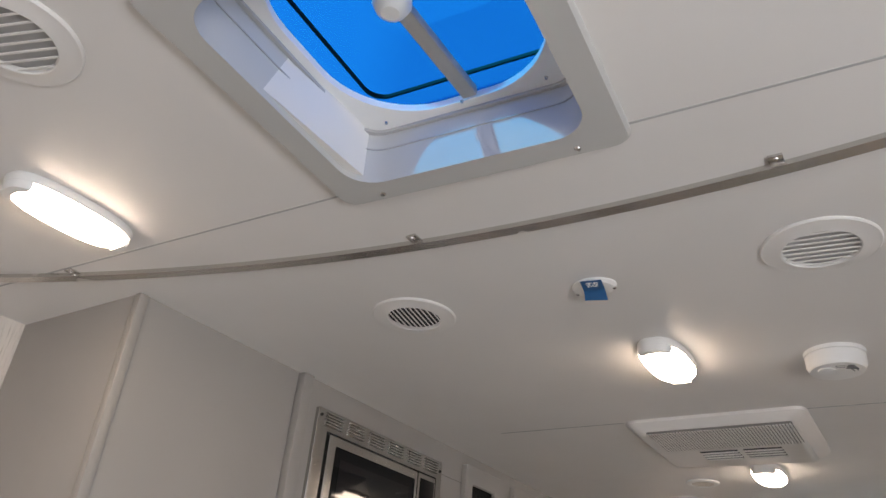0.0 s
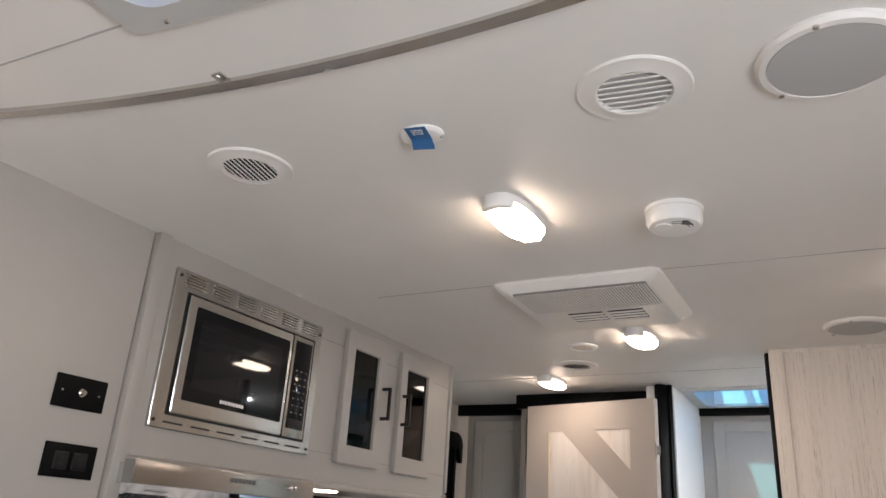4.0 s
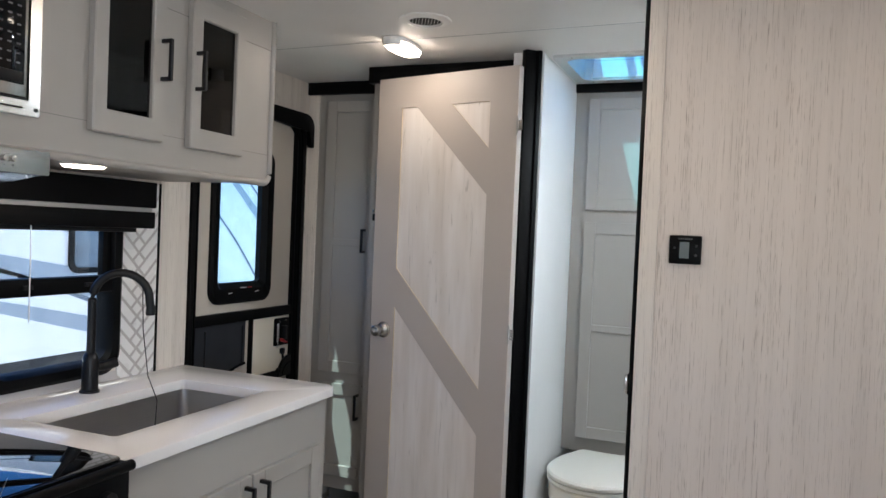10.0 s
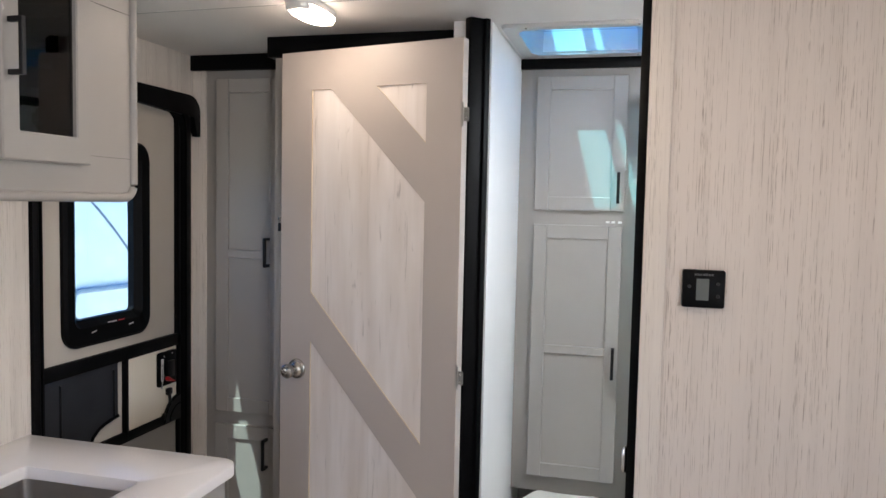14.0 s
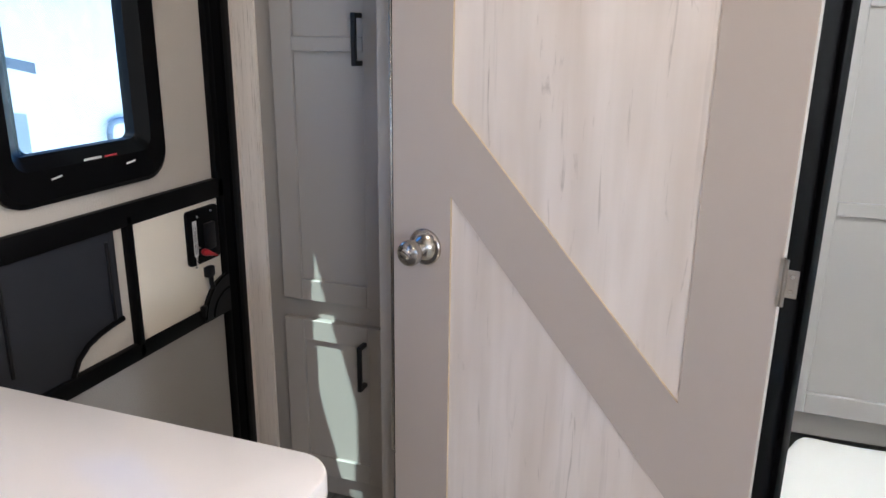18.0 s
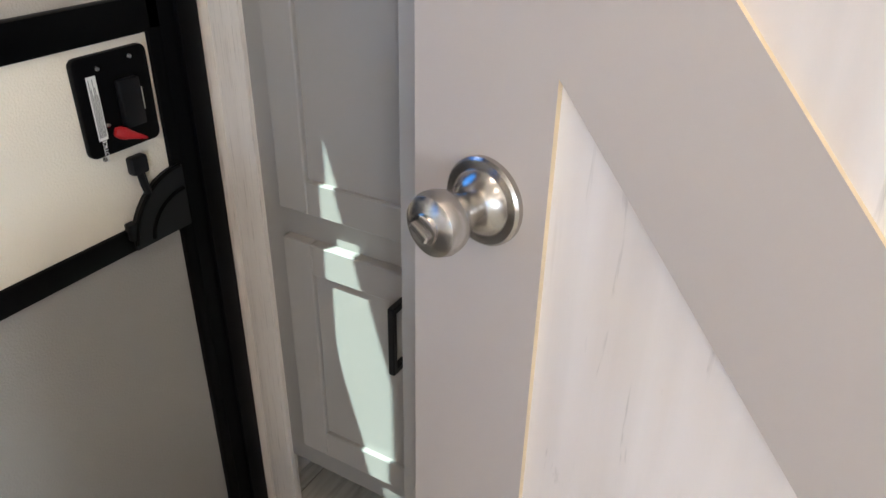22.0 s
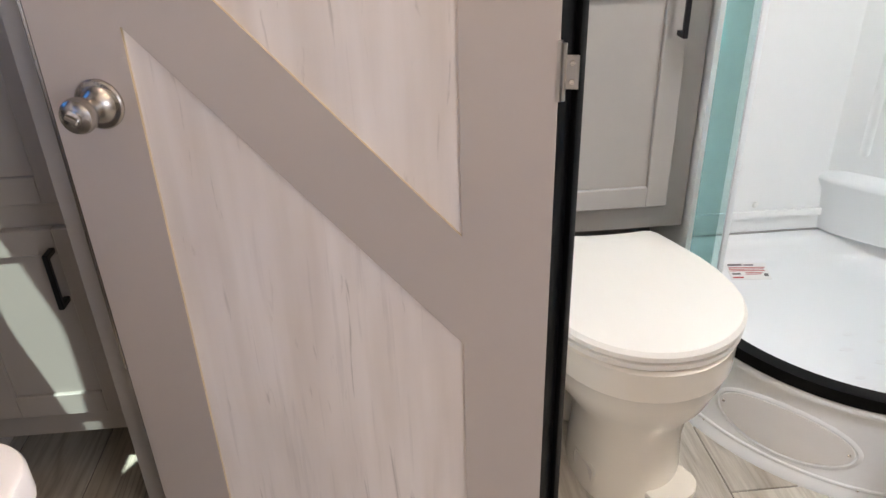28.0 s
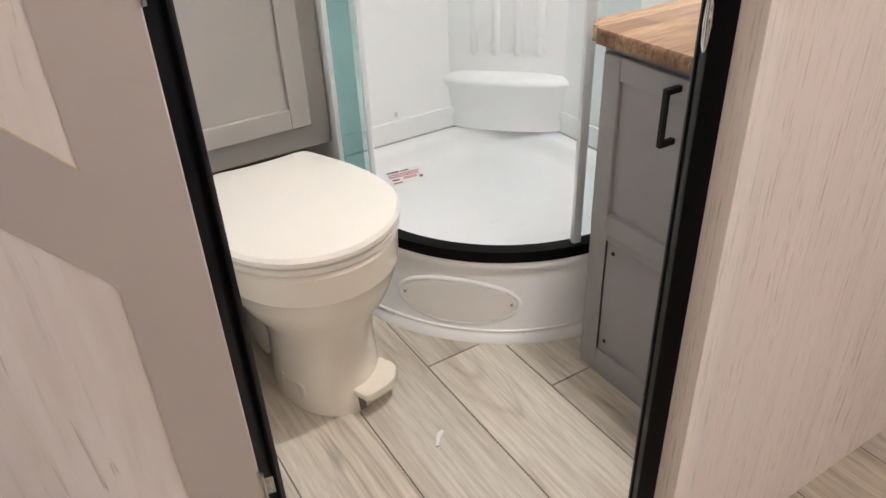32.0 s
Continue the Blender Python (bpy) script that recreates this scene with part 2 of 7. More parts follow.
def brushed(name, colour, rough, along):
    """Satin metal: long faint brush lines in the tone, nearly even gloss."""
    mat = material(name, colour, rough, 1.0)
    t, b, add, link = nodes_of(mat)
    s = [240.0, 240.0, 240.0]
    s[along] = 3.0
    n = noise_tex(mat, mapped(mat, s), 3.0, 2)
    r = ramp(mat, n.outputs[0], [(0.3, tuple(c * 0.955 for c in colour)), (0.7, tuple(c * 1.03 for c in colour))])
    link(r.outputs[0], b.inputs["Base Color"])
    big = noise_tex(mat, mapped(mat), 7.0, 2)
    rr = ramp(mat, big.outputs[0], [(0.3, (rough - 0.02,) * 3), (0.7, (rough + 0.02,) * 3)])
    link(rr.outputs[0], b.inputs["Roughness"])
    return mat


M["steel"] = brushed("brushed_stainless", (0.475, 0.46, 0.44), 0.23, 1)
M["hood_shell"] = brushed("polished_hood_steel", (0.60, 0.59, 0.575), 0.09, 1)
M["sink_steel"] = brushed("satin_sink_steel", (0.50, 0.48, 0.46), 0.34, 1)
M["rail_metal"] = brushed("aluminium_rail", (0.62, 0.60, 0.57), 0.26, 0)
M["hinge_nickel"] = brushed("pale_satin_nickel", (0.42, 0.405, 0.38), 0.30, 2)
M["nickel"] = brushed("satin_nickel", (0.47, 0.445, 0.415), 0.24, 2)


def plank_material(name, a, b_, c, dark, along, rough, scale=1.0):
    """Plank with long grain, cathedral rings and knots; each piece takes its own shift and tone."""
    mat = material(name, a, rough)
    t, b, add, link = nodes_of(mat)
    co, info = add("ShaderNodeTexCoord"), add("ShaderNodeObjectInfo")
    comb = add("ShaderNodeVectorMath")
    comb.operation = "MULTIPLY_ADD"
    comb.inputs[1].default_value = (17.0, 31.0, 7.0)
    link(info.outputs["Random"], comb.inputs[0])
    link(co.outputs["Object"], comb.inputs[2])
    mp = add("ShaderNodeMapping")
    s = [5.2 * scale] * 3
    s[along] = 0.62 * scale
    mp.inputs["Scale"].default_value = s
    link(comb.outputs[0], mp.inputs[0])
    big = noise_tex(mat, mp, 0.9, 2, 0.5, 0.6)
    wav = add("ShaderNodeMath")
    wav.operation = "MULTIPLY"
    wav.inputs[1].default_value = 30.0
    link(big.outputs[0], wav.inputs[0])
    fr = add("ShaderNodeMath")
    fr.operation = "PINGPONG"
    fr.inputs[1].default_value = 1.0
    link(wav.outputs[0], fr.inputs[0])
    rings = ramp(mat, fr.outputs[0], [(0.0, b_), (0.4, a), (1.0, a)])
    where = noise_tex(mat, mp, 0.7, 2, 0.5)
    some = ramp(mat, where.outputs[0], [(0.46, (0.04,) * 3), (0.64, (0.75,) * 3)])
    mp2 = add("ShaderNodeMapping")
    s2 = [16.0 * scale] * 3
    s2[along] = 0.75 * scale
    mp2.inputs["Scale"].default_value = s2
    link(comb.outputs[0], mp2.inputs[0])
    fine = noise_tex(mat, mp2, 7.0, 6, 0.7)
    rf = ramp(mat, fine.outputs[0], [(0.34, (0.70, 0.675, 0.645)), (0.58, (1, 1, 1))])
    col = mix(mat, a, rings.outputs[0], some.outputs[0])
    col = mix(mat, col, rf.outputs[0], 0.85, "MULTIPLY")
    blotch = ramp(mat, noise_tex(mat, mp, 1.6, 4, 0.6, 0.5).outputs[0], [(0.32, (0.74, 0.69, 0.63)), (0.56, (1, 1, 1))])
    col = mix(mat, col, blotch.outputs[0], 0.9, "MULTIPLY")
    tone = ramp(mat, info.outputs["Random"], [(0.0, (0.86, 0.86, 0.87)), (1.0, (1.06, 1.04, 1.0))])
    col = mix(mat, col, tone.outputs[0], 1.0, "MULTIPLY")
    k = noise_tex(mat, mp, 2.3, 3, 0.5, 0.4)
    rk = ramp(mat, k.outputs[0], [(0.60, (0, 0, 0)), (0.69, (0.8,) * 3)])
    col = mix(mat, col, dark, rk.outputs[0])
    link(col, b.inputs["Base Color"])
    bumped(mat, fine.outputs[0], 0.12, 0.0008)
    return mat


M["plank"] = plank_material("greige_vinyl_plank", (0.66, 0.628, 0.56), (0.37, 0.32, 0.26), (0.6, 0.55, 0.5), (0.20, 0.16, 0.125), 1, 0.42)
M["joint"] = painted("dark_floor_joint", (0.16, 0.14, 0.12), 0.8, 0.1)


def block_material(name):
    """Butcher-block laminate: staves along x, each with its own tone, and dark grain."""
    mat = material(name, (0.4, 0.25, 0.15), 0.33)
    t, b, add, link = nodes_of(mat)
    co, sep = add("ShaderNodeTexCoord"), add("ShaderNodeSeparateXYZ")
    link(co.outputs["Object"], sep.inputs[0])

    def math_node(op, a, c):
        n = add("ShaderNodeMath")
        n.operation = op
        for k, v in enumerate((a, c)):
            if hasattr(v, "links"):
                link(v, n.inputs[k])
            else:
                n.inputs[k].default_value = v
        return n.outputs[0]
    stave = math_node("FLOOR", math_node("MULTIPLY", sep.outputs[1], 20.0), 0.0)
    length = math_node("FLOOR", math_node("ADD", math_node("MULTIPLY", sep.outputs[0], 3.2), math_node("MULTIPLY", stave, 0.37)), 0.0)
    cell = add("ShaderNodeCombineXYZ")
    link(stave, cell.inputs[0])
    link(length, cell.inputs[1])
    white = add("ShaderNodeTexWhiteNoise")
    link(cell.outputs[0], white.inputs["Vector"])
    tone = ramp(mat, white.outputs["Value"], [(0.0, (0.24, 0.13, 0.07)), (0.4, (0.40, 0.245, 0.14)), (0.75, (0.52, 0.35, 0.21)), (1.0, (0.60, 0.44, 0.29))])
    grain = noise_tex(mat, mapped(mat, (4.5, 60.0, 40.0)), 1.5, 5, 0.65, 1.1)
    dark = ramp(mat, grain.outputs[0], [(0.38, (0.42, 0.34, 0.28)), (0.58, (1, 1, 1))])
    link(mix(mat, tone.outputs[0], dark.outputs[0], 0.9, "MULTIPLY"), b.inputs["Base Color"])
    bumped(mat, grain.outputs[0], 0.08, 0.0006)
    return mat


M["butcher"] = block_material("brown_block_laminate")


def glowing(name, colour, strength):
    mat = material(name, (0.9, 0.9, 0.9), 0.4)
    b = mat.node_tree.nodes["Principled BSDF"]
    b.inputs["Emission Color"].default_value = (*colour, 1)
    b.inputs["Emission Strength"].default_value = strength
    return mat


M["lamp"] = glowing("lit_led_lens", (1.0, 0.83, 0.66), LAMP_POWER)
# cool glow of an added lamp that makes up for weak skylight
M["bath_fill"] = glowing("bathroom_fill_glow", (0.88, 0.96, 1.0), LAMP_POWER * 7.6)
M["puck"] = glowing("lit_puck_lens", (1.0, 0.80, 0.60), LAMP_POWER * 1.4)


def clear(name, colour, rough=0.0, gloss=0.08, rim=0.5):
    """Thin pane: light goes straight through with a tint, and the surface mirrors a little."""
    mat = bpy.data.materials.new(name)
    mat.use_nodes = True
    t = mat.node_tree
    t.nodes.clear()
    out, a, g, m = (t.nodes.new(k) for k in ("ShaderNodeOutputMaterial", "ShaderNodeBsdfTransparent", "ShaderNodeBsdfGlossy", "ShaderNodeMixShader"))
    a.inputs[0].default_value = (*colour, 1)
    g.inputs["Roughness"].default_value = rough
    fr, rp = t.nodes.new("ShaderNodeLayerWeight"), t.nodes.new("ShaderNodeValToRGB")
    for el, (at, v) in zip((*rp.color_ramp.elements, rp.color_ramp.elements.new(0.7)), ((0.0, gloss * 0.3), (1.0, rim), (0.7, gloss))):
        el.position, el.color = at, (v, v, v, 1)
    t.links.new(fr.outputs["Facing"], rp.inputs[0])
    t.links.new(rp.outputs[0], m.inputs[0])
    t.links.new(a.outputs[0], m.inputs[1])
    t.links.new(g.outputs[0], m.inputs[2])
    t.links.new(m.outputs[0], out.inputs[0])
    return mat


M["pane"] = clear("window_glass", (0.86, 0.90, 0.89))
M["shower_glass_deep"] = clear("deep_green_shower_glass", (0.72, 0.825, 0.82), 0.0, 0.05, 0.10)
M["shower_glass_mid"] = clear("greenish_shower_glass", (0.75, 0.865, 0.86), 0.0, 0.05, 0.10)
M["shower_glass_pale"] = clear("pale_shower_glass", (0.91, 0.945, 0.945), 0.0, 0.05, 0.15)
M["door_pane"] = clear("green_tinted_door_glass", (0.77, 0.90, 0.90))
M["smoked"] = clear("smoked_glass", (0.10, 0.10, 0.115), 0.01, 0.08, 0.35)


def tinted_lid(name, straight, spread_colour, share):
    """Tinted translucent acrylic: part of the light goes straight, part is scattered."""
    mat = bpy.data.materials.new(name)
    mat.use_nodes = True
    t = mat.node_tree
    t.nodes.clear()
    out, a, g, m = (t.nodes.new(k) for k in ("ShaderNodeOutputMaterial", "ShaderNodeBsdfTransparent", "ShaderNodeBsdfTranslucent", "ShaderNodeMixShader"))
    a.inputs[0].default_value = (*straight, 1)
    g.inputs[0].default_value = (*spread_colour, 1)
    m.inputs[0].default_value = share
    t.links.new(a.outputs[0], m.inputs[1])
    t.links.new(g.outputs[0], m.inputs[2])
    t.links.new(m.outputs[0], out.inputs[0])
    return mat


M["blue_lid"] = tinted_lid("blue_tinted_vent_lid", (0.0010, 0.48, 0.98), (0.001, 0.11, 0.30), 0.5)
# for a mask added above the skylight well: blocks direct sun, scatters blue
M["screen_panel"] = tinted_lid("pale_blue_sun_mask", (0.0, 0.0, 0.0), (0.06, 0.58, 0.80), 1.0)
M["sky_lid"] = tinted_lid("pale_blue_skylight_dome", (0.16, 0.72, 0.82), (0.03, 0.50, 0.80), 0.35)

# ---------------------------------------------------------------- mesh helpers
ORIGIN = {}


def thing(name, loc, label="", category="", group="", kind=""):
    e = new(name)
    e.empty_display_size = 0.05
    e.location = loc
    ORIGIN[e.name] = Vector(loc)
    return tagged(e, label, category, group, kind)


def finish(bm, name, mats, smooth, origin):
    bmesh.ops.remove_doubles(bm, verts=bm.verts, dist=1e-6)
    bmesh.ops.recalc_face_normals(bm, faces=bm.faces)
    if origin is not None and origin.length:
        bmesh.ops.translate(bm, verts=bm.verts, vec=-origin)
    me = bpy.data.meshes.new(name)
    bm.to_mesh(me)
    bm.free()
    for m in mats if isinstance(mats, (list, tuple)) else (mats,):
        me.materials.append(m)
    if smooth:
        me.shade_smooth()
        me.set_sharp_from_angle(angle=radians(smooth if smooth is not True else 35))
    return me


def part(name, bm, mat, parent, label="", smooth=35):
    """One mesh under a thing or a part; the mesh is drawn in the place's own metres."""
    org = ORIGIN[parent.name]
    ob = new(name, finish(bm, name, mat, smooth, org))
    ob.parent = parent
    ORIGIN[ob.name] = org
    return tagged(ob, label)


def solid(name, bm, mat, label="", category="", group="", kind="", smooth=35):
    """A thing that is one mesh."""
    bm.verts.ensure_lookup_table()
    lo = Vector([min(v.co[i] for v in bm.verts) for i in range(3)])
    hi = Vector([max(v.co[i] for v in bm.verts) for i in range(3)])
    org = Vector(((lo.x + hi.x) / 2, (lo.y + hi.y) / 2, lo.z)) if kind != "structure" else Vector()
    ob = new(name, finish(bm, name, mat, smooth, org))
    ob.location = org
    ORIGIN[ob.name] = org
    return tagged(ob, label, category, group, kind)


def merge(bm, other, m=None):
    me = bpy.data.meshes.new("tmp")
    other.to_mesh(me)
    other.free()
    if m is not None:
        me.transform(m)
    bm.from_mesh(me)
    bpy.data.meshes.remove(me)
    return bm


def box(x0, x1, y0, y1, z0, z1, bev=0.0, seg=2, bm=None):
    b = bmesh.new()
    bmesh.ops.create_cube(b, size=1.0)
    for v in b.verts:
        v.co = Vector(((x0 + x1) / 2 + v.co.x * (x1 - x0), (y0 + y1) / 2 + v.co.y * (y1 - y0), (z0 + z1) / 2 + v.co.z * (z1 - z0)))
    if bev:
        bmesh.ops.bevel(b, geom=b.edges[:], offset=bev, segments=seg, profile=0.5, affect="EDGES")
    return b if bm is None else merge(bm, b)


def boxes(rows, bev=0.0):
    bm = bmesh.new()
    for r in rows:
        box(*r, bev=bev, bm=bm)
    return bm


AXIS = {"x": Matrix.Rotation(radians(90), 4, "Y"), "y": Matrix.Rotation(radians(-90), 4, "X"), "z": Matrix()}


def lathe(profile, at, axis="z", seg=32, stretch=(1, 1), bm=None, cap=True):
    """Turned body: rows of (radius, height) along the axis from the point at."""
    b = bmesh.new()
    rings = []
    for r, h in profile:
        if r < 1e-5:
            rings.append([b.verts.new((0, 0, h))])
        else:
            rings.append([b.verts.new((r * stretch[0] * math.cos(2 * math.pi * i / seg), r * stretch[1] * math.sin(2 * math.pi * i / seg), h)) for i in range(seg)])
    for a, c in zip(rings, rings[1:]):
        for i in range(seg):
            j = (i + 1) % seg
            if len(a) == 1 and len(c) > 1:
                b.faces.new((a[0], c[i], c[j]))
            elif len(c) == 1 and len(a) > 1:
                b.faces.new((a[i], a[j], c[0]))
            elif len(a) > 1:
                b.faces.new((a[i], a[j], c[j], c[i]))
    for end in (rings[0], rings[-1]):
        if cap and len(end) > 1:
            b.faces.new(end)
    m = Matrix.Translation(at) @ (AXIS[axis] if isinstance(axis, str) else axis)
    return merge(bmesh.new() if bm is None else bm, b, m)


def tube(points, r, seg=10, bm=None, flat=None):
    """A round bar along a line of points; flat squeezes it to a band (width, height)."""
    b = bmesh.new()
    pts = [Vector(p) for p in points]
    rings = []
    for i, p in enumerate(pts):
        d = (pts[min(i + 1, len(pts) - 1)] - pts[max(i - 1, 0)]).normalized()
        side = d.cross(Vector((0, 0, 1)))
        if side.length < 0.05:
            side = d.cross(Vector((0, 1, 0)))
        side.normalize()
        up = side.cross(d)
        if flat:
            ring = [p + side * (flat[0] * a) + up * (flat[1] * c) for a, c in ((-0.5, -0.5), (0.5, -0.5), (0.5, 0.5), (-0.5, 0.5))]
        else:
            ring = [p + side * (r * math.cos(2 * math.pi * k / seg)) + up * (r * math.sin(2 * math.pi * k / seg)) for k in range(seg)]
        rings.append([b.verts.new(v) for v in ring])
    n = len(rings[0])
    for a, c in zip(rings, rings[1:]):
        for k in range(n):
            b.faces.new((a[k], a[(k + 1) % n], c[(k + 1) % n], c[k]))
    b.faces.new(rings[0])
    b.faces.new(rings[-1])
    return b if bm is None else merge(bm, b)


def round_rect(u0, u1, v0, v1, r, n=6):
    pts = []
    for cu, cv, a0 in ((u1 - r, v1 - r, 0), (u0 + r, v1 - r, 90), (u0 + r, v0 + r, 180), (u1 - r, v0 + r, 270)):
        for i in range(n + 1):
            a = radians(a0 + 90 * i / n)
            pts.append((cu + r * math.cos(a), cv + r * math.sin(a)))
    return pts


def to_x(u, v, w):
    return (w, u, v)


def to_y(u, v, w):
    return (u, w, v)


def to_z(u, v, w):
    return (u, v, w)


def ring(loops, put, closed=True, bm=None):
    """Skin between loops of equal count, each (points, depth); closed joins the last to the first."""
    b = bmesh.new()
    rows = [[b.verts.new(put(u, v, w)) for u, v in pts] for pts, w in loops]
    pairs = list(zip(rows, rows[1:])) + ([(rows[-1], rows[0])] if closed else [])
    for a, c in pairs:
        for i in range(len(a)):
            j = (i + 1) % len(a)
            b.faces.new((a[i], a[j], c[j], c[i]))
    if not closed:
        b.faces.new(rows[0])
        b.faces.new(rows[-1])
    return b if bm is None else merge(bm, b)


def slab(points, put, w0, w1, bev=0.0, bm=None):
    """A plate of any outline, from depth w0 to w1, its front rim eased."""
    loops = [(points, w0), (points, w1)]
    b = ring(loops, put, closed=False)
    if bev:
        es = [e for e in b.edges if len(e.link_faces) == 2 and any(len(f.verts) > 4 or len(f.verts) == len(points) for f in e.link_faces)]
        bmesh.ops.bevel(b, geom=es, offset=bev, segments=2, profile=0.5, affect="EDGES")
    return b if bm is None else merge(bm, b)


def words(text, size, m, mat, name, parent=None, depth=0.0004):
    """Raised or printed lettering as a mesh."""
    cu = bpy.data.curves.new(name, "FONT")
    cu.body, cu.size, cu.extrude, cu.align_x, cu.align_y = text, size, depth, "CENTER", "CENTER"
    tmp = bpy.data.objects.new(name, cu)
    me = bpy.data.meshes.new_from_object(tmp)
    bpy.data.objects.remove(tmp)
    bpy.data.curves.remove(cu)
    me.transform(m)
    me.transform(Matrix.Translation(-ORIGIN[parent.name]))
    me.materials.append(mat)
    ob = new(name, me)
    ob.parent = parent
    ORIGIN[ob.name] = ORIGIN[parent.name]
    return ob


FACE_PX = Matrix(((0, 0, 1, 0), (1, 0, 0, 0), (0, 1, 0, 0), (0, 0, 0, 1)))   # text upright on a face that looks to +x
FACE_NY = Matrix(((1, 0, 0, 0), (0, 0, -1, 0), (0, 1, 0, 0), (0, 0, 0, 1)))  # upright on a face that looks to -y

# ---------------------------------------------------------------- plan (metres)
TOP = 2.098                 # ceiling
WX = -1.742                 # inner face of the door-side wall
RX = 1.35                   # far side of the room
BX0, BX1 = -0.490, 0.82     # bathroom
BY = 4.56
TY = 3.017                  # thermostat wall
FX = -1.295                 # upper cabinet faces

# ---------------------------------------------------------------- structure
solid("wall_west", boxes([
    (WX - 0.05, WX, -1.6, 2.320, 0, TOP), (WX - 0.05, WX, 2.320, 2.764, 0, 0.880), (WX - 0.05, WX, 2.320, 2.764, 1.44, TOP),
    (WX - 0.05, WX, 2.764, 3.14, 0, TOP), (WX - 0.05, WX, 3.14, 3.89, 1.93, TOP), (WX - 0.05, WX, 3.89, 4.61, 0, TOP), (WX - 0.05, WX, 3.14, 3.89, -0.02, 0.03)]),
    M["trim_paper"], "cream wood-print wall panel beside the entry door", "wall", kind="structure", smooth=False)
solid("wall_east", boxes([(RX, RX + 0.05, -1.6, -0.95, 0, TOP), (RX, RX + 0.05, -0.95, 0.55, 0, 0.93), (RX, RX + 0.05, -0.95, 0.55, 1.59, TOP), (RX, RX + 0.05, 0.55, TY + 0.03, 0, TOP)]), M["paper"], "whitewashed wood-print side wall", "wall", kind="structure", smooth=False)
solid("wall_south", boxes([(WX, -0.8, -1.65, -1.6, 0, TOP), (-0.8, 0.4, -1.65, -1.6, 0, 1.0), (-0.8, 0.4, -1.65, -1.6, 1.6, TOP), (0.4, RX, -1.65, -1.6, 0, TOP)]), M["paper"], "whitewashed wood-print end wall", "wall", kind="structure", smooth=False)
solid("wall_north", boxes([(WX, BX1, BY, BY + 0.05, 0, TOP)]), M["white_wall"], "white textured wall behind the shower", "wall", kind="structure", smooth=False)
solid("wall_bathroom_east", boxes([(BX1, BX1 + 0.05, TY + 0.03, BY, 0, TOP)]), M["white_wall"], "white bathroom side wall", "wall", kind="structure", smooth=False)
solid("wall_thermostat", boxes([(-0.02, RX, TY, TY + 0.03, 0, TOP)]), M["paper"], "whitewashed wood-print partition that carries the thermostat", "wall", kind="structure", smooth=False)
solid("wall_partition", boxes([(-0.55, BX0, 3.600, BY, 0, TOP), (-0.605, -0.55, 3.580, 3.66, 2.035, TOP)]), M["white_wall"], "white partition panel beside the toilet", "wall", kind="structure", smooth=False)
solid("trim_corner", boxes([(-0.036, 0.012, TY - 0.007, TY + 0.036, 0, TOP)], 0.003), M["corner_strip"], "cream corner strip at the partition's end", "trim", kind="structure")
solid("trim_cornice", boxes([(0.012, RX, TY - 0.005, TY, TOP - 0.012, TOP)]), M["trim_paper"], "thin cream strip under the ceiling", "trim", kind="structure")

# roof with its two openings
V1 = (-0.595, -0.222, 0.408, 0.806)
V2 = (-0.433, -0.027, 3.688, 4.066)
solid("ceiling", boxes([
    (WX, RX, -1.6, V1[2], TOP, TOP + 0.1), (WX, V1[0], V1[2], V1[3], TOP, TOP + 0.1), (V1[1], RX, V1[2], V1[3], TOP, TOP + 0.1),
    (WX, RX, V1[3], V2[2], TOP, TOP + 0.1), (WX, V2[0], V2[2], V2[3], TOP, TOP + 0.1), (V2[1], RX, V2[2], V2[3], TOP, TOP + 0.1), (WX, RX, V2[3], 4.61, TOP, TOP + 0.1)]),
    M["ceiling"], "off-white ceiling panel with fine seams", "ceiling", kind="structure", smooth=False)


def seam(x0, y0, x1, y1):
    return tube([(x0, y0, TOP), (x1, y1, TOP)], 0, flat=(0.004, 0.0016))


bm = bmesh.new()
for s in ((-1.70, 0.742, -0.64, 0.796), (-0.20, 0.826, 0.9, 0.885), (-1.05, 2.061, -0.66, 2.066), (-0.19, 2.078, 0.9, 2.12), (-1.74, 3.335, -0.08, 3.285)):
    merge(bm, seam(*s))
solid("trim_ceiling_seam", bm, M["grey_slot"], "thin grey joint strips between the ceiling panels", "trim", kind="structure")

# skirting and jambs of the angled doorway
UJ = Vector((0.727, -0.686, 0)).normalized()


def jamb(cx, cy, w, d, name, lab, flip=1):
    rot = Matrix.Translation((cx, cy, 0)) @ Matrix.Rotation(math.atan2(UJ.y, UJ.x), 4, "Z")
    b = box(-w / 2, w / 2, -d / 2, d / 2, 0, TOP, 0.004)
    box(flip * w / 2 - 0.004, flip * w / 2 + 0.009, 0.012, 0.030, 0, TOP, 0.002, bm=b)
    bmesh.ops.transform(b, matrix=rot, verts=b.verts)
    return solid(name, b, M["black_trim"], lab, "trim", kind="structure")


jamb(-0.527, 3.563, 0.030, 0.072, "trim_jamb_hinge", "black door jamb that carries the hinges", 1)
jamb(-0.0205, 3.0800, 0.030, 0.072, "trim_jamb_latch", "black door jamb with the chrome strike plate", -1)

# ---------------------------------------------------------------- outside
solid("ground", boxes([(-1500, 1500, -1500, 1500, -0.75, -0.7)]), M["ground"], "pale gravel ground outside", "ground", kind="structure", smooth=False)


